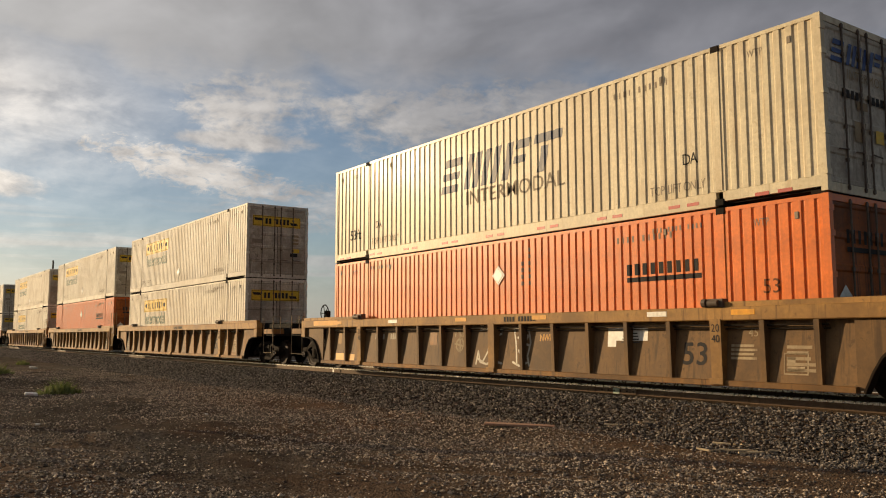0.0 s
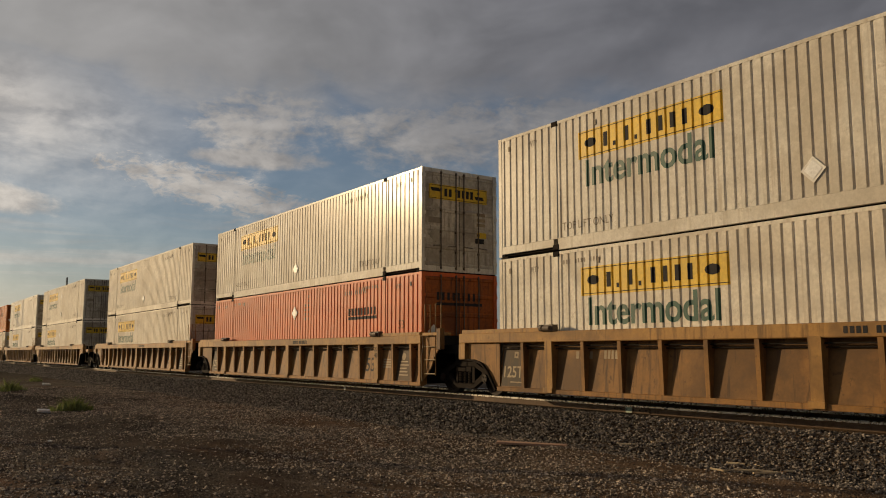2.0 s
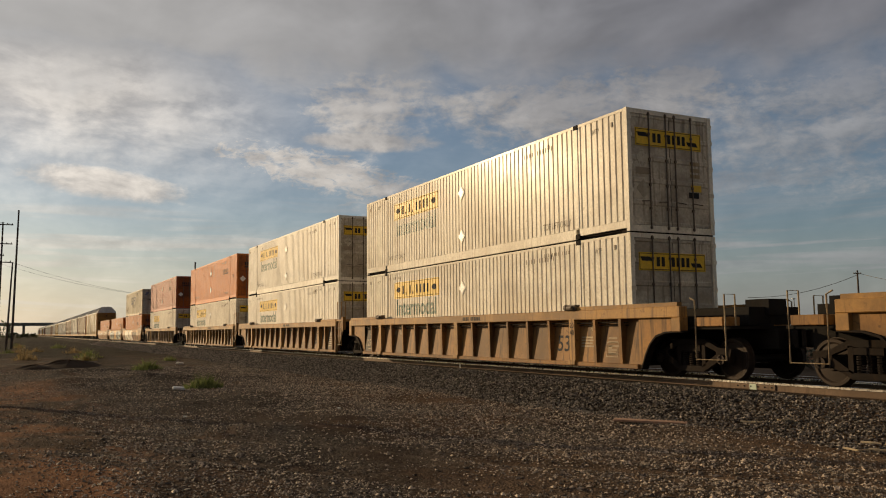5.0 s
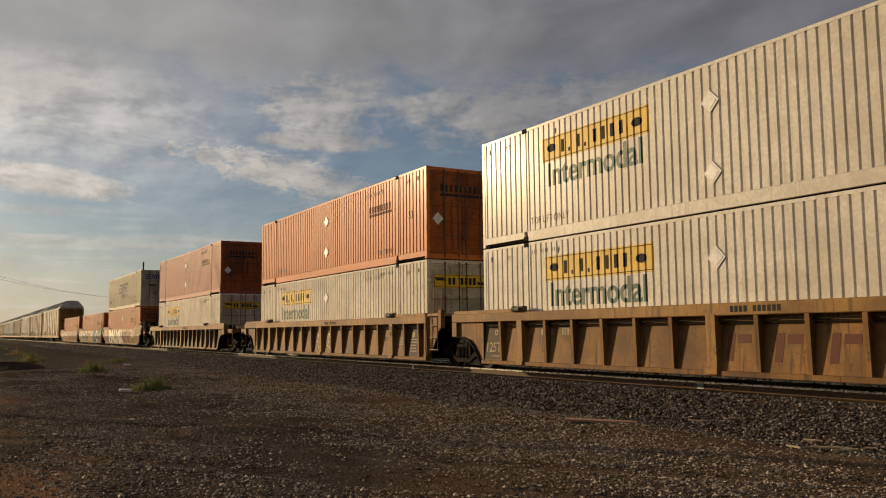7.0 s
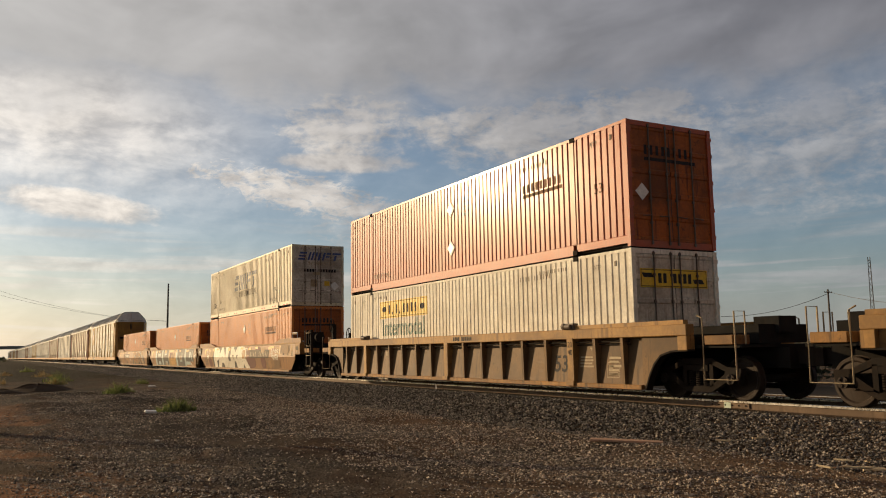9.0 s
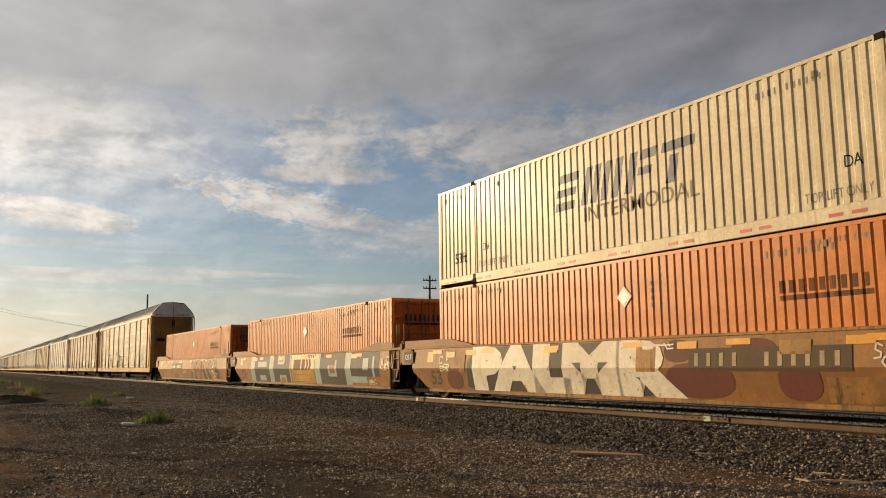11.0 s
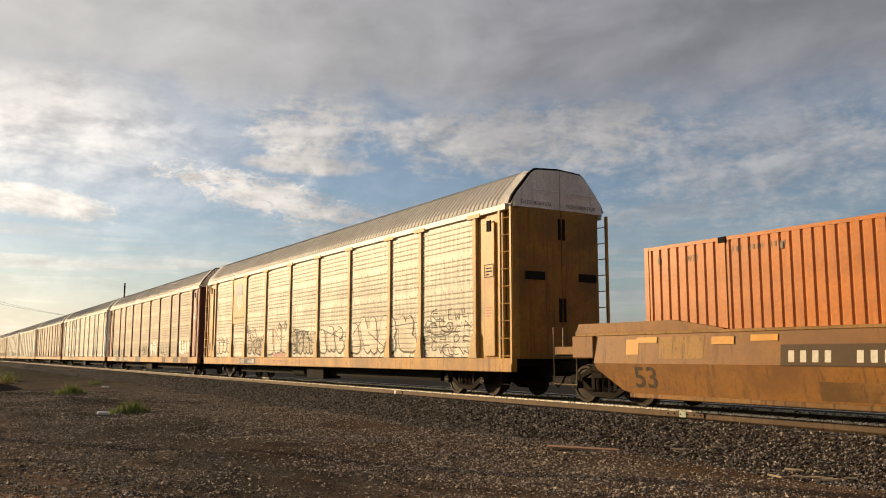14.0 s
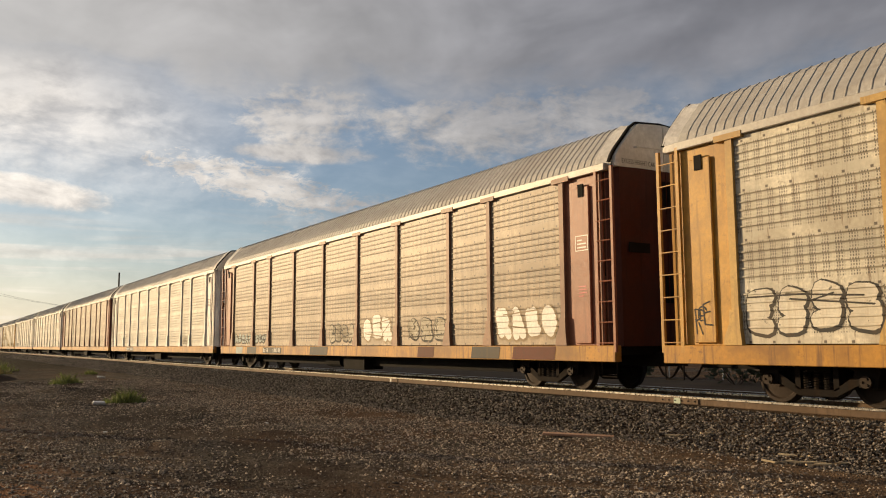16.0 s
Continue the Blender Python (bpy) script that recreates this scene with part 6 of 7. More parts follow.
    on_smooth(car, "graffiti", shape([(0.0, 0.06), (0.35, 0.0), (7.0, 0.0), (7.45, 0.12), (6.9, 0.9), (6.3, 1.12), (0.5, 1.12), (0.1, 0.75)]), 14.3, 0.33, CHAR, "charcoal shadow of the graffiti", lift=0.004)
    on_smooth(car, "graffiti", letters("PALMR", 1.17, 7.7, bold=0.095), 13.95, 0.31, SPRAY, "tall fat white graffiti letters", lift=0.012)
    for y, z, w, h, m in ((15.35, 1.20, 0.45, 0.16, RACKY), (14.62, 0.80, 0.28, 0.48, SILLY), (0.9, 1.05, 1.2, 0.40, WELL), (3.2, 0.33, 2.2, 0.42, WELL), (4.05, 1.12, 0.62, 0.24, SILLY), (7.55, 0.82, 0.55, 0.50, SILLY)):
        on_smooth(car, "paint_patch", shape(bar(0, 0, w, h, 0.03)), y, z, m, lift=0.016)
    for y, z, ra, rb in ((5.9, 0.66, 0.85, 0.34), (3.7, 0.66, 0.42, 0.32), (4.6, 1.18, 0.50, 0.24), (14.95, 0.58, 0.42, 0.26), (6.4, 1.22, 0.36, 0.22)):
        on_smooth(car, "paint_patch", shape(oval(0, 0, ra, rb, 18, 0.8)), y, z, MAROON, "dull maroon sprayed blot", lift=0.006)
    on_smooth(car, "dark_panel", shape(bar(0, 0, 3.4, 0.42)), 6.1, 0.84, PLATEM, lift=0.011)
    on_smooth(car, "stencil", shape(*[bar(0.30 * k, 0, 0.09, 0.24) for k in range(4)], *[bar(1.60 + 0.27 * k, 0, 0.09, 0.24) for k in range(6)]), 5.95, 0.93, FADED, lift=0.016)
    scribble(smooth_put(car, 0.008), 21, 15.75, 0.82, 0.62, 0.50, 2, 3, SPRAY, 0.035)
    scribble(smooth_put(car, 0.008), 22, 2.3, 0.55, 1.1, 0.75, 3, 4, SPRAY, 0.03)
    scribble(smooth_put(car, 0.018), 23, 7.4, 1.26, 0.9, 0.2, 1, 4, SPRAY, 0.03)
    for u in "IJK":
        if u != "K":
            on_side("plate_face", shape(bar(0, 0, 0.60, 0.36)), 17.95, 1.06, -OUT - 0.016, CHAR, cars[u])
            on_side("lettering", letters("125 T", 0.16, 0.40, bold=0.01), 17.85, 1.16, -OUT - 0.020, PALE, cars[u])
        on_smooth(cars[u], "lettering", letters("53", 0.42, 0.6, bold=0.015), 16.3, 0.42, PLATEM)
        on_smooth(cars[u], "patch", shape(bar(0, 0, 0.35, 0.3)), 16.5, 1.08, AMBER)
    car = cars["J"]
    def blocks(name, rows, material, label, lift):
        for y0, y1, z0, z1 in rows:
            on_smooth(car, name, shape(bar(0, 0, y0 - y1, z1 - z0)), y0, z0, material, label, lift)
    blocks("graffiti_block", [(14.15, 11.94, 0.31, 1.47), (11.40, 9.25, 0.31, 1.47), (5.80, 3.30, 0.31, 1.47), (2.82, 0.45, 0.62, 1.47)], CHAR, "charcoal graffiti block", 0.004)
    blocks("graffiti_block", [(14.74, 14.14, 0.31, 1.47), (13.62, 12.35, 0.98, 1.22), (13.45, 12.55, 0.36, 0.60), (11.95, 11.38, 0.31, 1.47), (10.80, 10.62, 1.08, 1.47), (10.10, 9.92, 1.08, 1.47), (10.62, 10.10, 1.08, 1.18),
                              (10.62, 9.76, 0.52, 0.62), (10.62, 10.46, 0.31, 0.52), (9.92, 9.76, 0.31, 0.52), (9.25, 9.13, 0.31, 1.47), (6.32, 5.76, 0.31, 1.47), (4.95, 4.10, 0.60, 0.72), (4.95, 4.78, 0.72, 1.02), (4.27, 4.10, 0.72, 1.20),
                              (3.32, 2.80, 0.31, 1.47), (2.80, 1.50, 0.40, 0.62), (1.75, 1.30, 0.85, 1.25), (0.98, 0.82, 0.62, 1.30)], LBLUE, "pale blue graffiti block", 0.010)
    blocks("graffiti_block", [(10.62, 10.10, 1.18, 1.47), (10.46, 9.92, 0.31, 0.52), (4.78, 4.27, 0.72, 1.02)], WELL2, "bare ochre patch", 0.010)
    on_smooth(car, "sign_panel", shape(bar(0, 0, 2.7, 1.14)), 9.10, 0.33, RACKY)
    on_smooth(car, "sign_print", shape(bar(0.33, 0.52, 0.80, 0.42), bar(1.28, 0.52, 0.36, 0.42), [(1.72, 0.52), (1.90, 0.52), (2.05, 0.73), (1.90, 0.94), (1.72, 0.94), (1.87, 0.73)], [(2.02, 0.52), (2.20, 0.52), (2.35, 0.73), (2.20, 0.94), (2.02, 0.94), (2.17, 0.73)]), 9.10, 0.33, MAROON, "maroon sign blocks", lift=0.010)
    on_smooth(car, "hatch_cover", shape(*ring(0, 0, 2.1, 0.30, 0.02)), 8.8, 0.36, WELL, lift=0.012)
    on_smooth(car, "stencil", shape(*[bar(0.2 * k, 0, 0.10, 0.12) for k in range(9)]), 7.2, 1.33, INK)
    scribble(smooth_put(car, 0.014), 24, 0.30, 0.80, 0.6, 0.5, 2, 3, SPRAY, 0.03)
    scribble(smooth_put(car, 0.008), 25, 1.4, 0.36, 0.6, 0.16, 1, 4, SPRAY, 0.025)
    car = cars["K"]
    on_smooth(car, "primer_patch", shape([(0, 0.0), (0.5, 0.5), (0.3, 1.0), (5.6, 1.1), (6.6, 0.55), (6.2, 0.0)]), 7.9, 0.32, CHAR, "charcoal spray background")
    tan = surface("dull_tan_spray", (0.25, 0.112, 0.030), 0.65, dirt=0.5, stain=(0.36, 0.17, 0.03), spec=0.2)
    put = lambda nm, fl, yy, zz, m, lift: on_smooth(car, nm, fl, yy, zz, m, "", lift * 0.6 + 0.006, 0.00004)
    lines = [[(1.0, 0.92), (0.45, 0.85), (0.15, 0.55), (0.7, 0.5), (0.75, 0.3), (0.4, 0.10)], [(1.35, 0.95), (1.9, 0.75), (1.95, 0.12)], [(1.4, 0.5), (1.15, 0.28), (1.5, 0.12), (1.9, 0.3)],
             [(2.25, 0.88), (2.35, 0.18), (2.8, 0.12)], [(2.8, 0.92), (2.75, 0.42)], [(3.1, 0.86), (3.95, 0.8)], [(3.5, 0.8), (3.35, 0.45), (3.75, 0.12)],
             [(4.25, 0.45), (4.95, 0.93), (5.5, 0.86)], [(4.3, 0.5), (4.7, 0.14), (5.65, 0.12)], [(4.7, 0.55), (5.3, 0.5)]]
    put("graffiti", shape(*strokes(lines, 0.36)), 7.4, 0.36, SPRAY, 0.004)
    put("graffiti", shape(*strokes(lines, 0.305)), 7.4, 0.36, tan, 0.026)
    on_smooth(car, "stencil", shape(*[bar(0.22 * k, 0, 0.11, 0.19) for k in range(4)], *[bar(1.2 + 0.22 * k, 0, 0.11, 0.19) for k in range(6)]), 12.7, 0.95, SPRAY)
    put("graffiti", shape([(0, 0.1), (0.5, 0.0), (1.0, 0.2), (1.1, 0.75), (0.6, 1.05), (0.1, 0.9)], [(1.3, 0.0), (1.8, 0.1), (1.6, 0.5), (1.25, 0.4)]), 2.9, 0.34, CHAR, 0.004)
    scribble(lambda nm, fl, y, z, m, lift: on_side(nm, fl, y, z, -1.503 - lift, m, car, stack=0.000004), 26, 0.9, 1.57, 1.7, 0.15, 1, 7, CHAR, 0.032)
    scribble(smooth_put(car, 0.030), 27, 2.55, 0.45, 0.5, 0.95, 3, 1, SPRAY, 0.05)
    scribble(smooth_put(car, 0.008), 28, 9.7, 0.62, 1.0, 0.22, 1, 5, SPRAY, 0.022)
    on_smooth(car, "dark_panel", shape(bar(0, 0, 2.9, 0.36)), 12.85, 0.88, PLATEM, lift=0.0035)
    # orange reflectors along the top of the smooth wells
    for u in "IJK":
        for k in range(6):
            on_smooth(cars[u], "reflector", shape(bar(0, 0, 0.55, 0.11)), 16.2 - 2.75 * k, 1.31, AMBER, "", 0.014)
        for k, (m, y, w) in enumerate(((WELL, 12.2, 1.6), (SILLY, 1.6, 0.9), (SILLY, 15.6, 1.1))):
            on_smooth(cars[u], "paint_patch", shape(bar(0, 0, w, 0.30 + 0.06 * k, 0.05)), y, 0.34 if k == 0 else 1.0, m, "", 0.003)
    # autoracks
    yellow = autorack(RACKY, PERF, "yellow ochre autorack with dirty cream perforated sides")
    brown = autorack(RACKB, PERF2, "red-brown autorack with tan perforated sides")
    silver = autorack(ENDW, PERF3, "pale weathered autorack with bright silver ribbed sides")
    order = "YBSBSSYSBSSSBSYSSBSS"
    src = {"Y": yellow, "B": brown, "S": silver}
    racks, first = [], set()
    for k in range(RACKS):
        o = order[k % len(order)]
        racks.append(copy_thing(src[o], Matrix.Identity(4)) if o in first else src[o])
        first.add(o)
    rack_marks(racks[0], 1, INK, [(9.9, 1.02, 5.1, 1.42, 4, SPRAY, CHAR), (12.2, 1.06, 2.2, 1.1, 3, SPRAY, OLDINK), (15.0, 1.06, 2.6, 1.05, 4, OLDSPRAY, OLDINK), (17.9, 1.06, 2.7, 1.28, 3, SPRAY, CHAR), (20.4, 1.06, 2.4, 0.95, 4, OLDSPRAY, OLDINK), (25.4, 1.12, 2.5, 0.98, 4, SPRAY, CHAR)])
    rack_marks(racks[1], 2, PALE, [(4.35, 1.08, 2.4, 1.0, 4, FRESH, FADED), (11.9, 1.08, 2.0, 0.95, 3, FRESH, FADED), (14.6, 1.08, 2.1, 0.75, 4, OLDSPRAY, OLDINK), (8.9, 1.08, 2.2, 0.8, 3, OLDSPRAY, OLDINK), (25.3, 1.1, 2.4, 0.5, 5, LBLUE, OLDINK), (22.5, 1.1, 1.7, 0.45, 4, LBLUE, OLDINK)])
    rack_marks(racks[2], 3, INK, [(6.3, 1.08, 1.5, 0.5, 3, OLDSPRAY, OLDINK)])
    put = on_screen(racks[0])
    scribble(put, 4, 4.45, 1.12, 2.4, 1.25, 4, 6, CHAR, 0.03)
    scribble(put, 5, 20.6, 1.9, 1.6, 0.45, 1, 6, OLDINK)
    scribble(put, 9, 17.9, 1.0, 3.0, 1.0, 1, 4, PINK, 0.16)
    scribble(put, 6, 17.6, 1.2, 4.6, 1.0, 2, 8, OLDINK, 0.07)
    scribble(put, 8, 14.8, 1.2, 2.3, 0.9, 2, 4, OLDINK, 0.06)
    scribble(put, 30, 20.3, 1.1, 2.2, 1.0, 2, 4, OLDINK, 0.05)
    scribble(put, 31, 18.0, 1.1, 2.8, 1.2, 1, 4, CHAR, 0.09)
    on_sill = lambda nm, fl, y, z, m, lift: on_side(nm, fl, y, z, -1.603 - lift, m, racks[0], stack=0.000004)
    scribble(on_sill, 32, 19.0, 0.76, 6.5, 0.14, 1, 11, PINK, 0.03)
    on_pocket = lambda nm, fl, y, z, m, lift: on_side(nm, fl, y, z, -1.562 - lift, m, racks[0], stack=0.000004)
    scribble(on_pocket, 7, 26.5, 1.35, 0.5, 0.6, 1, 2, OLDINK, 0.03)
    for k, (y, m) in enumerate(((24.9, LBLUE), (23.4, CHAR), (16.2, CHAR), (8.2, MAROON), (5.4, CHAR), (3.6, MAROON))):
        on_side("sill_patch", shape(bar(0, 0, 0.9 + 0.35 * (k % 3), 0.30, 0.2)), y, 0.68, -1.605, m, racks[1])
    # painted emblem panel near the rear of the first one
    on_side("sign_panel", shape(bar(0, 0, 1.9, 2.1)), 22.66, 2.55, -1.561, RACKY, racks[0], "yellow emblem panel")
    sh = [(0.0, 0.95), (0.08, 0.35), (0.42, 0.0), (0.76, 0.35), (0.84, 0.95), (0.84, 1.2), (0.42, 1.32), (0.0, 1.2)]
    on_side("emblem", shape(sh), 22.1, 3.15, -1.565, PALE, racks[0])
    on_side("emblem", shape([(0, 0.72), (0.84, 0.72), (0.84, 1.2), (0.42, 1.32), (0.0, 1.2)]), 22.1, 3.15, -1.569, BLUE, racks[0], "blue shield top")
    on_side("emblem", shape(*[bar(0.08 + 0.16 * k, 0.12 + 0.28 * abs(k - 2) * 0.5, 0.08, 0.58 - 0.14 * abs(k - 2)) for k in range(5)]), 22.1, 3.15, -1.569, RED, racks[0])
    for a, k in ((0.0, 8), (0.98, 7)):
        on_side("sign_print", shape(*[bar(0.10 * i, 0, 0.045, 0.09) for i in range(k)]), 22.5 - a, 2.78, -1.565, GREYINK, racks[0])
    for k, r in enumerate(racks):
        place(r, RACK_Y + RACK_STEP * k)


# ---- distance ----
def pole(x, y, top, arms=(), lean=0.0, r=0.15, name="utility_pole", label="dark weathered timber utility pole", along=(1, 0)):
    p = root(name, label, "utility pole", "poles along the line")
    part("shaft", tube(bmesh.new(), (0, 0, -0.4), (lean * top, 0, top), r, 10, r * 0.62), WOODPOLE, p)
    for z, half in arms:
        bm = boxes((-half, half, -0.06, 0.06, z - 0.06, z + 0.06))
        for k in (-0.9, -0.45, 0.45, 0.9):
            tube(bm, (k * half, 0, z + 0.06), (k * half, 0, z + 0.22), 0.04, 6)
        c = part("crossarm", bm, WOODPOLE, p)
        c.matrix_basis = pose(lean * z, 0, 0)
    p.matrix_basis = pose(x, y, GROUND_Z, 0, 0, math.degrees(math.atan2(along[1], along[0])))
    return p


def at(az, dist):
    """A place on the ground at a bearing from the camera, degrees left of the track's far end."""
    return -math.sin(radians(az)) * dist, math.cos(radians(az)) * dist


def wire(a, b, sag, r=0.012):
    a, b = Vector(a), Vector(b)
    pts = [a.lerp(b, k / 12) - Vector((0, 0, 4 * sag * (k / 12) * (1 - k / 12))) for k in range(13)]
    w = tagged(part("overhead_wire", pipe(bmesh.new(), pts, r, 5), WIREM), "thin dark overhead wire between poles", "wire", "overhead wires")
    return w


def tuft(name, x, y, size, n, material, seed, label):
    rng = random.Random(seed)
    co, fa = [], []
    for k in range(n):
        a, r = rng.uniform(0, 6.283), size * 1.15 * rng.random() ** 0.8
        bx, by = r * math.cos(a), r * math.sin(a)
        h = size * rng.uniform(0.25, 1.0) * (1.15 - r / (size * 1.3))
        lx, ly = rng.uniform(-0.9, 0.9) * h, rng.uniform(-0.9, 0.9) * h
        w, t = rng.uniform(0.006, 0.014) * (1 + size), rng.uniform(0, 3.14)
        wx, wy = w * math.cos(t), w * math.sin(t)
        i = len(co)
        co += [(bx - wx, by - wy, 0), (bx + wx, by + wy, 0), (bx + lx * 0.4 + wx * 0.7, by + ly * 0.4 + wy * 0.7, h * 0.6), (bx + lx * 0.4 - wx * 0.7, by + ly * 0.4 - wy * 0.7, h * 0.6), (bx + lx, by + ly, h)]
        fa += [(i, i + 1, i + 2, i + 3), (i + 3, i + 2, i + 4)]
    me = bpy.data.meshes.new(name)
    me.from_pydata(co, [], fa)
    me.materials.append(material)
    o = tagged(new(name, me), label, "weeds", "weeds on the lot")
    o.matrix_basis = pose(x, y, GROUND_Z + (bump_height(x, y) if y < 90 and x < 11 else 0) - 0.01)
    return o


def bush(x, y, w, h, seed, n=500, leaf=0.22, label="dark green bush in the distance"):
    rng = random.Random(seed)
    b = root("bush", label, "bush", "far bushes")
    bm = bmesh.new()
    lumps = [(rng.uniform(-0.4, 0.4) * w, rng.uniform(-0.4, 0.4) * w, rng.uniform(0.3, 0.8) * h, rng.uniform(0.2, 0.4) * h) for k in range(7)]
    for lx, ly, lz, lr in lumps[:4]:
        tube(bm, (0, 0, -0.1), (lx, ly, lz), 0.05 * h / 2, 5, 0.015)
    part("stems", bm, WOODPOLE, b)
    co, fa = [], []
    for k in range(n):
        lx, ly, lz, lr = lumps[k % 7]
        d = Vector((rng.gauss(0, 1), rng.gauss(0, 1), rng.gauss(0, 1))).normalized() * lr * rng.uniform(0.6, 1.15)
        p = Vector((lx, ly, max(0.1, lz))) + Vector((d.x * 1.3, d.y * 1.3, d.z))
        u = Vector((rng.gauss(0, 1), rng.gauss(0, 1), rng.gauss(0, 1))).normalized()
        v = u.orthogonal().normalized()
        i = len(co)
        s = leaf * rng.uniform(0.6, 1.3)
        co += [p - u * s, p + v * s * 0.5, p + u * s, p - v * s * 0.5]
        fa.append((i, i + 1, i + 2, i + 3))
    me = bpy.data.meshes.new("foliage")
    me.from_pydata([tuple(c) for c in co], [], fa)
    me.materials.append(LEAF)
    f = new("foliage", me)
    f.parent = b
    b.matrix_basis = pose(x, y, GROUND_Z)


def build_distance():
    x, y = at(0.47, 110)
    pole(x, y, 16.4, lean=0.012)
    x2, y2 = at(1.25, 116)
    pole(x2, y2, 15.6, ((15.3, 1.15), (12.9, 1.15), (10.6, 1.15)), lean=0.006)
    x3, y3 = at(1.38, 130)
    pole(x3, y3, 13.0, ((12.6, 0.8),), lean=-0.01)
    x4, y4 = at(0.78, 100)
    pole(x4, y4, 9.4, lean=0.035, r=0.12)
    for k, s in enumerate((-1.0, 1.0)):
        wire((x2 + s, y2, GROUND_Z + 10.7), (22.0, 122.0 + k, 5.9), 0.9, 0.014)
        wire((x2 + s, y2, GROUND_Z + 15.4), (x2 - 14 + s, y2 - 95, 13.5), 2.2, 0.02)
    pole(22.0, 122.0, 11.8, r=0.17)
    xx, yy = at(-8.6, 330)
    pole(xx, yy, 17.0, r=0.2)
    # pole behind the lot whose long shadow crosses the gravel
    pole(-5.35, 29.8, 8.6, r=0.20)
    x5, y5 = at(-28.87, 83)
    pole(x5, y5, 10.4, ((9.9, 0.75), (9.1, 0.75)), lean=0.01)
    for az, d, h in ((-53.44, 146, 10.5),):
        px, py = at(az, d)
        pole(px, py, h, ((h - 0.5, 0.9),), r=0.2)
    px, py = at(-53.44, 146)
    qx, qy = at(-62, 130)
    wire((px, py, 9.5), (qx, qy, 6.5), 1.2, 0.04)
    px, py = at(-47.0, 150)
    wire((px, py, 6.2), (at(-53.44, 146)[0], at(-53.44, 146)[1], 9.2), 1.0, 0.04)
    # street lamp
    s = root("street_lamp", "slim grey street lamp beyond the tracks", "street lamp")
    bm = tube(bmesh.new(), (0, 0, 0), (0, 0, 7.0), 0.10, 8, 0.07)
    part("post", bm, CONCRETE, s)
    part("lamp_head", bevelled(boxes((-0.5, 0.2, -0.15, 0.15, 6.95, 7.15)), 0.03), PALE, s)
    px, py = at(-49.75, 170)
    s.matrix_basis = pose(px, py, GROUND_Z)
    # lattice mast
    m = root("radio_mast", "tall thin steel lattice mast far beyond the tracks", "radio mast")
    bm = bmesh.new()
    legs = [(0.7, 0), (-0.35, 0.6), (-0.35, -0.6)]
    for lx, ly in legs:
        tube(bm, (lx, ly, 0), (lx * 0.5, ly * 0.5, 24.5), 0.09, 5)
    part("legs", bm, WIREM, m)
    bm = bmesh.new()
    for k in range(16):
        z0, z1 = 1.5 * k, 1.5 * (k + 1)
        for i in range(3):
            (ax, ay), (bx, by) = legs[i], legs[(i + 1) % 3]
            f0, f1 = 1 - z0 / 49, 1 - z1 / 49
            tube(bm, (ax * f0, ay * f0, z0), (bx * f1, by * f1, z1), 0.05, 4)
    part("bracing", bm, WIREM, m)
    px, py = at(-55.88, 245)
    m.matrix_basis = pose(px, py, GROUND_Z)
    # road overpass far down the line
    b = root("overpass", "long low concrete road overpass on round piers", "bridge")
    part("deck", boxes((-260, 40, -5, 5, 6.7, 7.7), (-260, 40, -5.2, -4.9, 7.7, 8.5)), CONCRETE, b)
    pier = None
    for k, x in enumerate((-240, -200, -165, -130, -100, -72, -48, -26, -6, 1.5)):
        for dy in (-2.5, 2.5):
            if pier is None:
                pier = part("pier", tube(bmesh.new(), (0, 0, 0), (0, 0, 6.7), 0.7, 12), CONCRETE, b)
                pier.matrix_basis = pose(x, dy, 0)
            else:
                again(pier, pose(x, dy, 0))
    b.matrix_basis = pose(0, 540, GROUND_Z)
    for k, (az, d, w, h) in enumerate(((1.5, 210, 5, 4.6), (2.3, 230, 6, 3.2), (3.4, 240, 8, 3.6), (4.6, 230, 8, 3.6), (0.3, 420, 9, 2.6), (-0.5, 460, 9, 2.4))):
        px, py = at(az, d)
        bush(px, py, w, h, 20 + k, 600, 0.35)
    for k, (x, y, w, h) in enumerate(((27, 22, 2.4, 1.5), (30, 14, 3.0, 1.8), (29, 30, 2.5, 1.2), (60, 45, 6, 2.6), (75, 62, 6, 2.4), (90, 66, 7, 2.8), (110, 75, 8, 3.0))):
        bush(x, y, w, h, 40 + k, 400, 0.16 if x < 40 else 0.28, "low scrubby bush beyond the tracks")
    # access road and fence beyond the track
    tagged(part("road", boxes((23.0, 29.0, -60, 400, GROUND_Z - 0.2, GROUND_Z + 0.02)), ASPHALT), "narrow grey access road beyond the track", "road", kind="structure")
    tagged(part("road_edge_line", boxes((23.2, 23.32, -60, 400, GROUND_Z + 0.02, GROUND_Z + 0.026)), PALE), "worn white road edge line", "road line", kind="structure")
    f = root("fence", "low wire fence on thin steel posts beyond the road", "fence")
    bm = tube(bmesh.new(), (0, 0, 0), (0, 0, 1.15), 0.03, 6)
    post = part("post", bm, PALE, f)
    for k in range(1, 24):
        again(post, pose(0, 3.2 * k, 0))
    bm = bmesh.new()
    for z in (0.35, 0.75, 1.1):
        tube(bm, (0, 0, z), (0, 3.2 * 23, z), 0.008, 4)
    part("strands", bm, WIREM, f)
    f.matrix_basis = pose(30.5, 0.0, GROUND_Z)
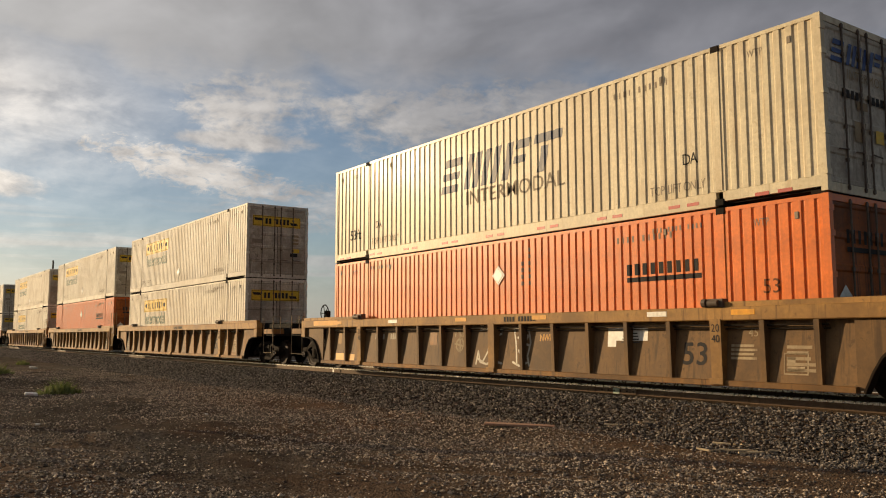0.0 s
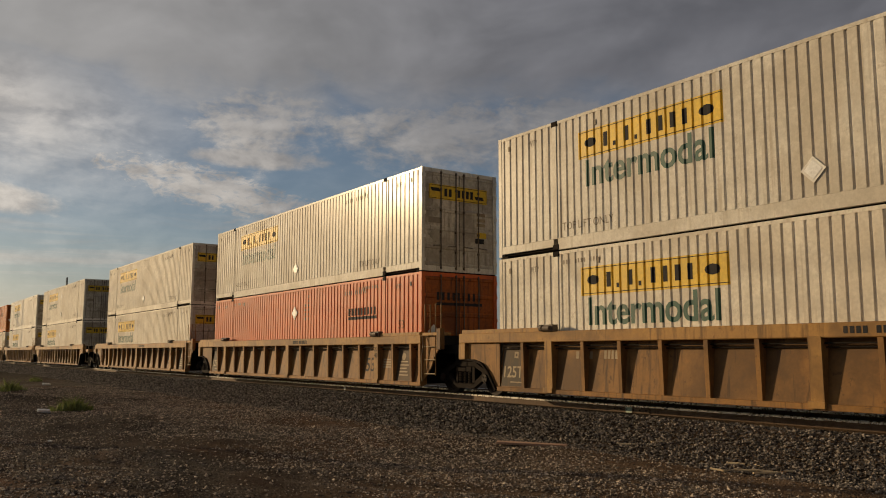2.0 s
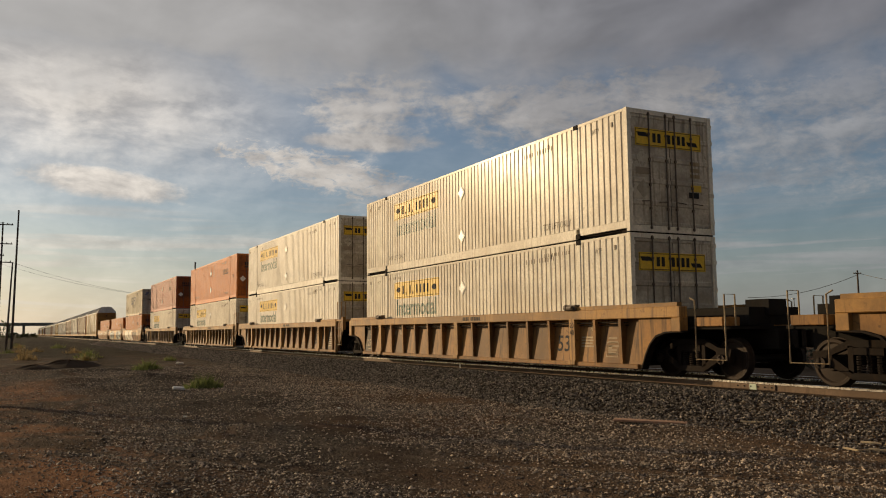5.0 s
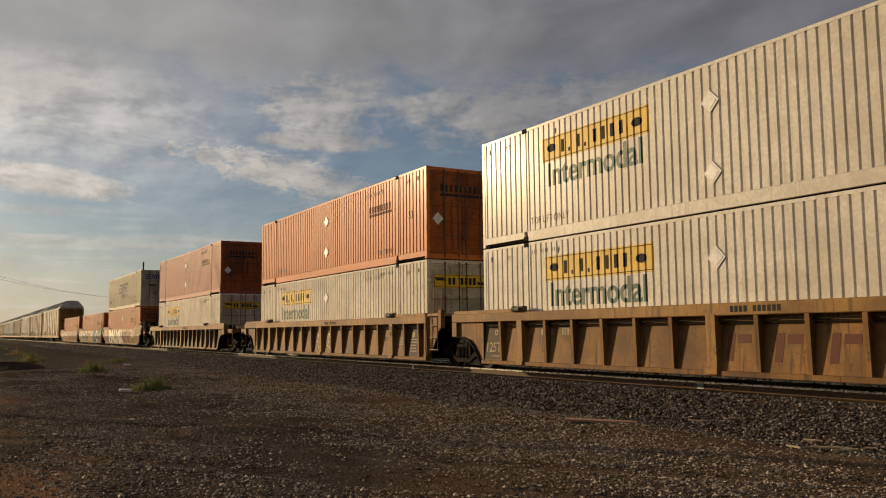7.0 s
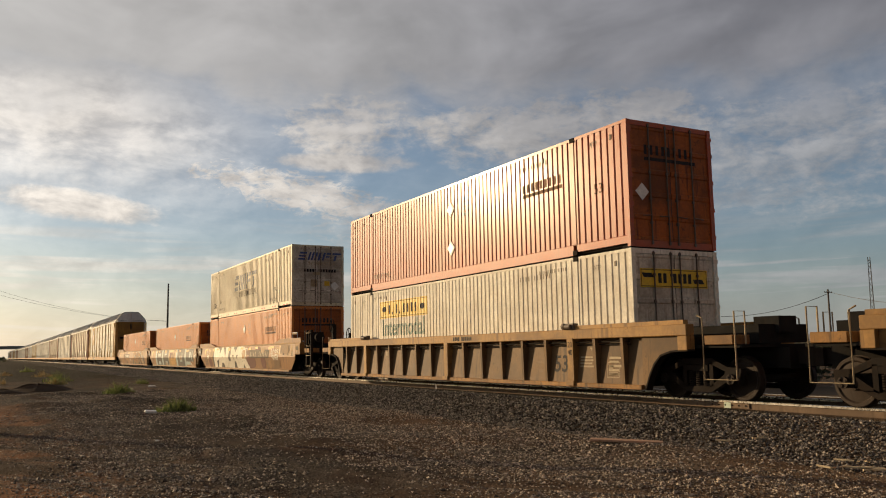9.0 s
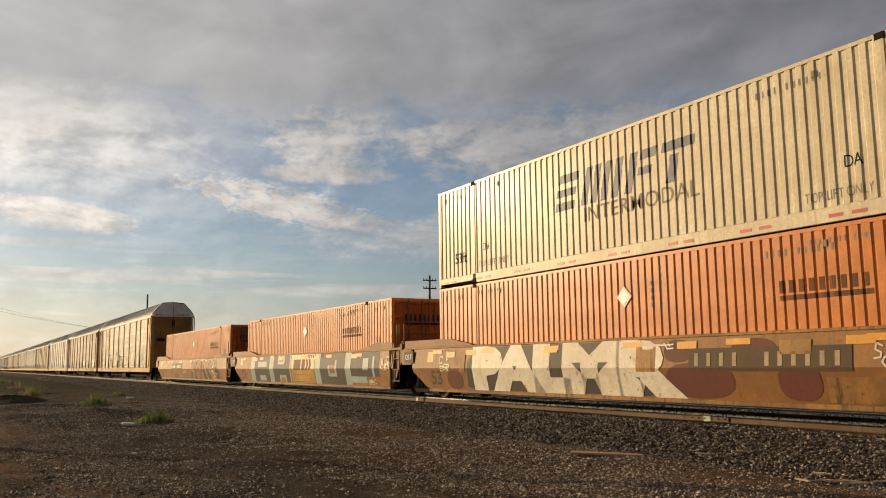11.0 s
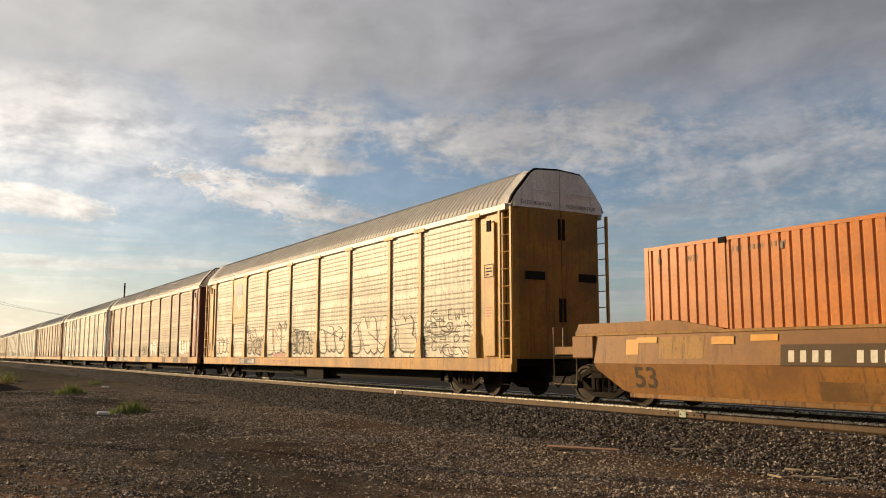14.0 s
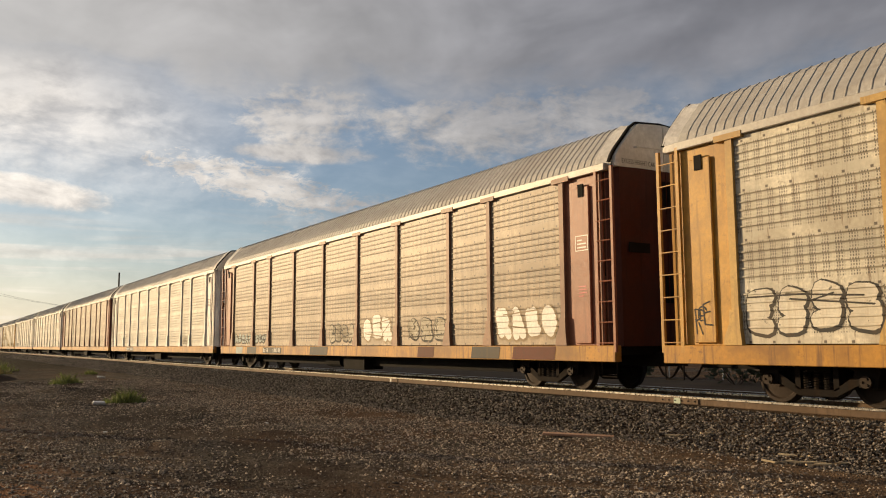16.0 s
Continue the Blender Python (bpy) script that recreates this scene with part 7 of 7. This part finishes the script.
    # sheds
    for k, (az, d, w, h) in enumerate(((-55.2, 105, 16, 2.7), (-60.5, 120, 12, 3.4))):
        px, py = at(az, d)
        s = root("shed", "low beige metal-clad shed with a pale roof", "shed")
        part("wall", boxes((-w / 2, w / 2, -3, 3, 0, h - 0.5)), SHED, s)
        part("roof", slab(bmesh.new(), [(-3.3, h - 0.55), (3.3, h - 0.55), (0, h + 0.2)], -w / 2 - 0.3, w / 2 + 0.3), ROOFM, s)
        for j in range(3):
            part("door", boxes((-w / 2 + 2 + 4 * j, -w / 2 + 4.4 + 4 * j, -3.06, -3.0, 0, h - 0.9)), RACKB, s)
        s.matrix_basis = pose(px, py, GROUND_Z, 0, 0, az)


def earth_mound(x, y, w, d, h, seed):
    """A low heap of dark earth with a lumpy outline."""
    bm = bmesh.new()
    rings = []
    for k in range(7):
        f = k / 6
        row = []
        for i in range(22):
            a = 2 * math.pi * i / 22
            q = (1 - f) * (1 + 0.30 * noise.noise((math.cos(a) * 1.6, math.sin(a) * 1.6, seed + f * 1.5)))
            z = h * (math.sin(f * math.pi / 2) ** 1.3) * (1 + 0.45 * noise.noise((math.cos(a) * 2.0, math.sin(a) * 2.0, seed + 7 + f * 2)))
            row.append(bm.verts.new((w * q * math.cos(a), d * q * math.sin(a), z - 0.03)))
        rings.append(row)
    for a, b in zip(rings, rings[1:]):
        for i in range(22):
            bm.faces.new((a[i], a[(i + 1) % 22], b[(i + 1) % 22], b[i]))
    bm.faces.new(rings[-1])
    o = tagged(part("earth_mound", bm, surface("dark_damp_earth", (0.040, 0.027, 0.018), 0.95, dirt=0.5, stain=(0.055, 0.034, 0.02), streaks=False, bump=0.6, scale=2.0, spec=0.05)), "low heap of dark earth on the lot", "earth mound", "earth mounds")
    o.matrix_basis = pose(x, y, GROUND_Z + bump_height(x, y))


def build_lot():
    earth_mound(2.3, 47.0, 2.0, 1.6, 0.34, 1.0)
    earth_mound(0.6, 44.5, 1.4, 1.1, 0.22, 4.0)
    tuft("weed_tuft", 5.05, 26.2, 0.52, 420, GRASS, 1, "green weed tuft growing in the gravel")
    tuft("weed_tuft", 5.2, 40.0, 0.62, 380, GRASS, 2, "green weed tuft growing in the gravel")
    tuft("weed_tuft", 5.6, 40.6, 0.35, 160, GRASS, 3, "green weed tuft growing in the gravel")
    tuft("weed_tuft", 8.0, 52.0, 0.4, 160, GRASS, 4, "green weed tuft growing in the gravel")
    rng = random.Random(77)
    for k in range(26):
        y = rng.uniform(55, 120)
        x = rng.uniform(-14, 4.5)
        tuft("grass_tuft", x, y, rng.uniform(0.5, 0.95), 140, DRYGRASS if rng.random() < 0.65 else GRASS, 100 + k, "clump of dry grass at the lot's edge")
    x, y = 9.79, 11.42
    p = bevelled(boxes((-0.62, 0.62, -0.13, 0.13, 0, 0.04)), 0.006)
    p = tagged(part("plank", p, PLANKM), "weathered reddish plank lying on the dirt", "plank")
    p.matrix_basis = pose(x, y, GROUND_Z + bump_height(x, y) + 0.005, 0, 2, -42)
    for k, (x, y, a, n) in enumerate(((10.75, 9.75, -35, 7), (11.0, 9.3, -20, 5), (9.9, 7.2, -48, 6), (10.5, 7.4, -70, 5), (10.2, 6.8, -30, 5))):
        rng = random.Random(k)
        pts = [(0.16 * i - 0.4, 0.05 * rng.uniform(-1, 1), 0.02 + 0.02 * rng.random()) for i in range(n)]
        s = tagged(part("dry_stalk", pipe(bmesh.new(), pts, 0.015, 5), STICKM), "dry straw-coloured stalk on the gravel", "dry stalk", "dry stalks")
        z = max(GROUND_Z + bump_height(x, y), GROUND_Z - 0.05 + bank(x) * 0.9) + 0.03
        s.matrix_basis = pose(x, y, z, 0, 0, a)
    for k, (x, y, w) in enumerate(((4.05, 24.66, 0.16), (7.6, 46.0, 0.2), (3.0, 17.4, 0.06), (6.1, 17.0, 0.05))):
        s = tagged(part("litter", bevelled(boxes((-w, w, -w * 0.5, w * 0.5, 0, w * 0.5)), w * 0.12), LITTER), "scrap of white litter on the dirt", "litter")
        s.matrix_basis = pose(x, y, GROUND_Z + bump_height(x, y), 8, 5, 30 * k)


build_ground()
build_track()
build_train()
build_distance()
build_lot()


def motions():
    for thing, u, z in MOVING:
        walk(thing, [(t, pose(TRACK_X, u - SPEED * t - GAIN * t * t, z)) for t in range(0, 17)])
    # wheels turn as far as the train rolls
    for thing, u, z in MOVING:
        if u > RACK_Y + 2.5 * RACK_STEP:
            continue
        for o in thing.children_recursive:
            if o.name.startswith("wheelset"):
                y = o.location.y
                rows = []
                for k in range(0, 241):
                    t = k / 15
                    rows.append((t, pose(0, y, WHEEL_R, math.degrees((SPEED * t + GAIN * t * t) / WHEEL_R), 0, 0)))
                walk(o, rows)


motions()
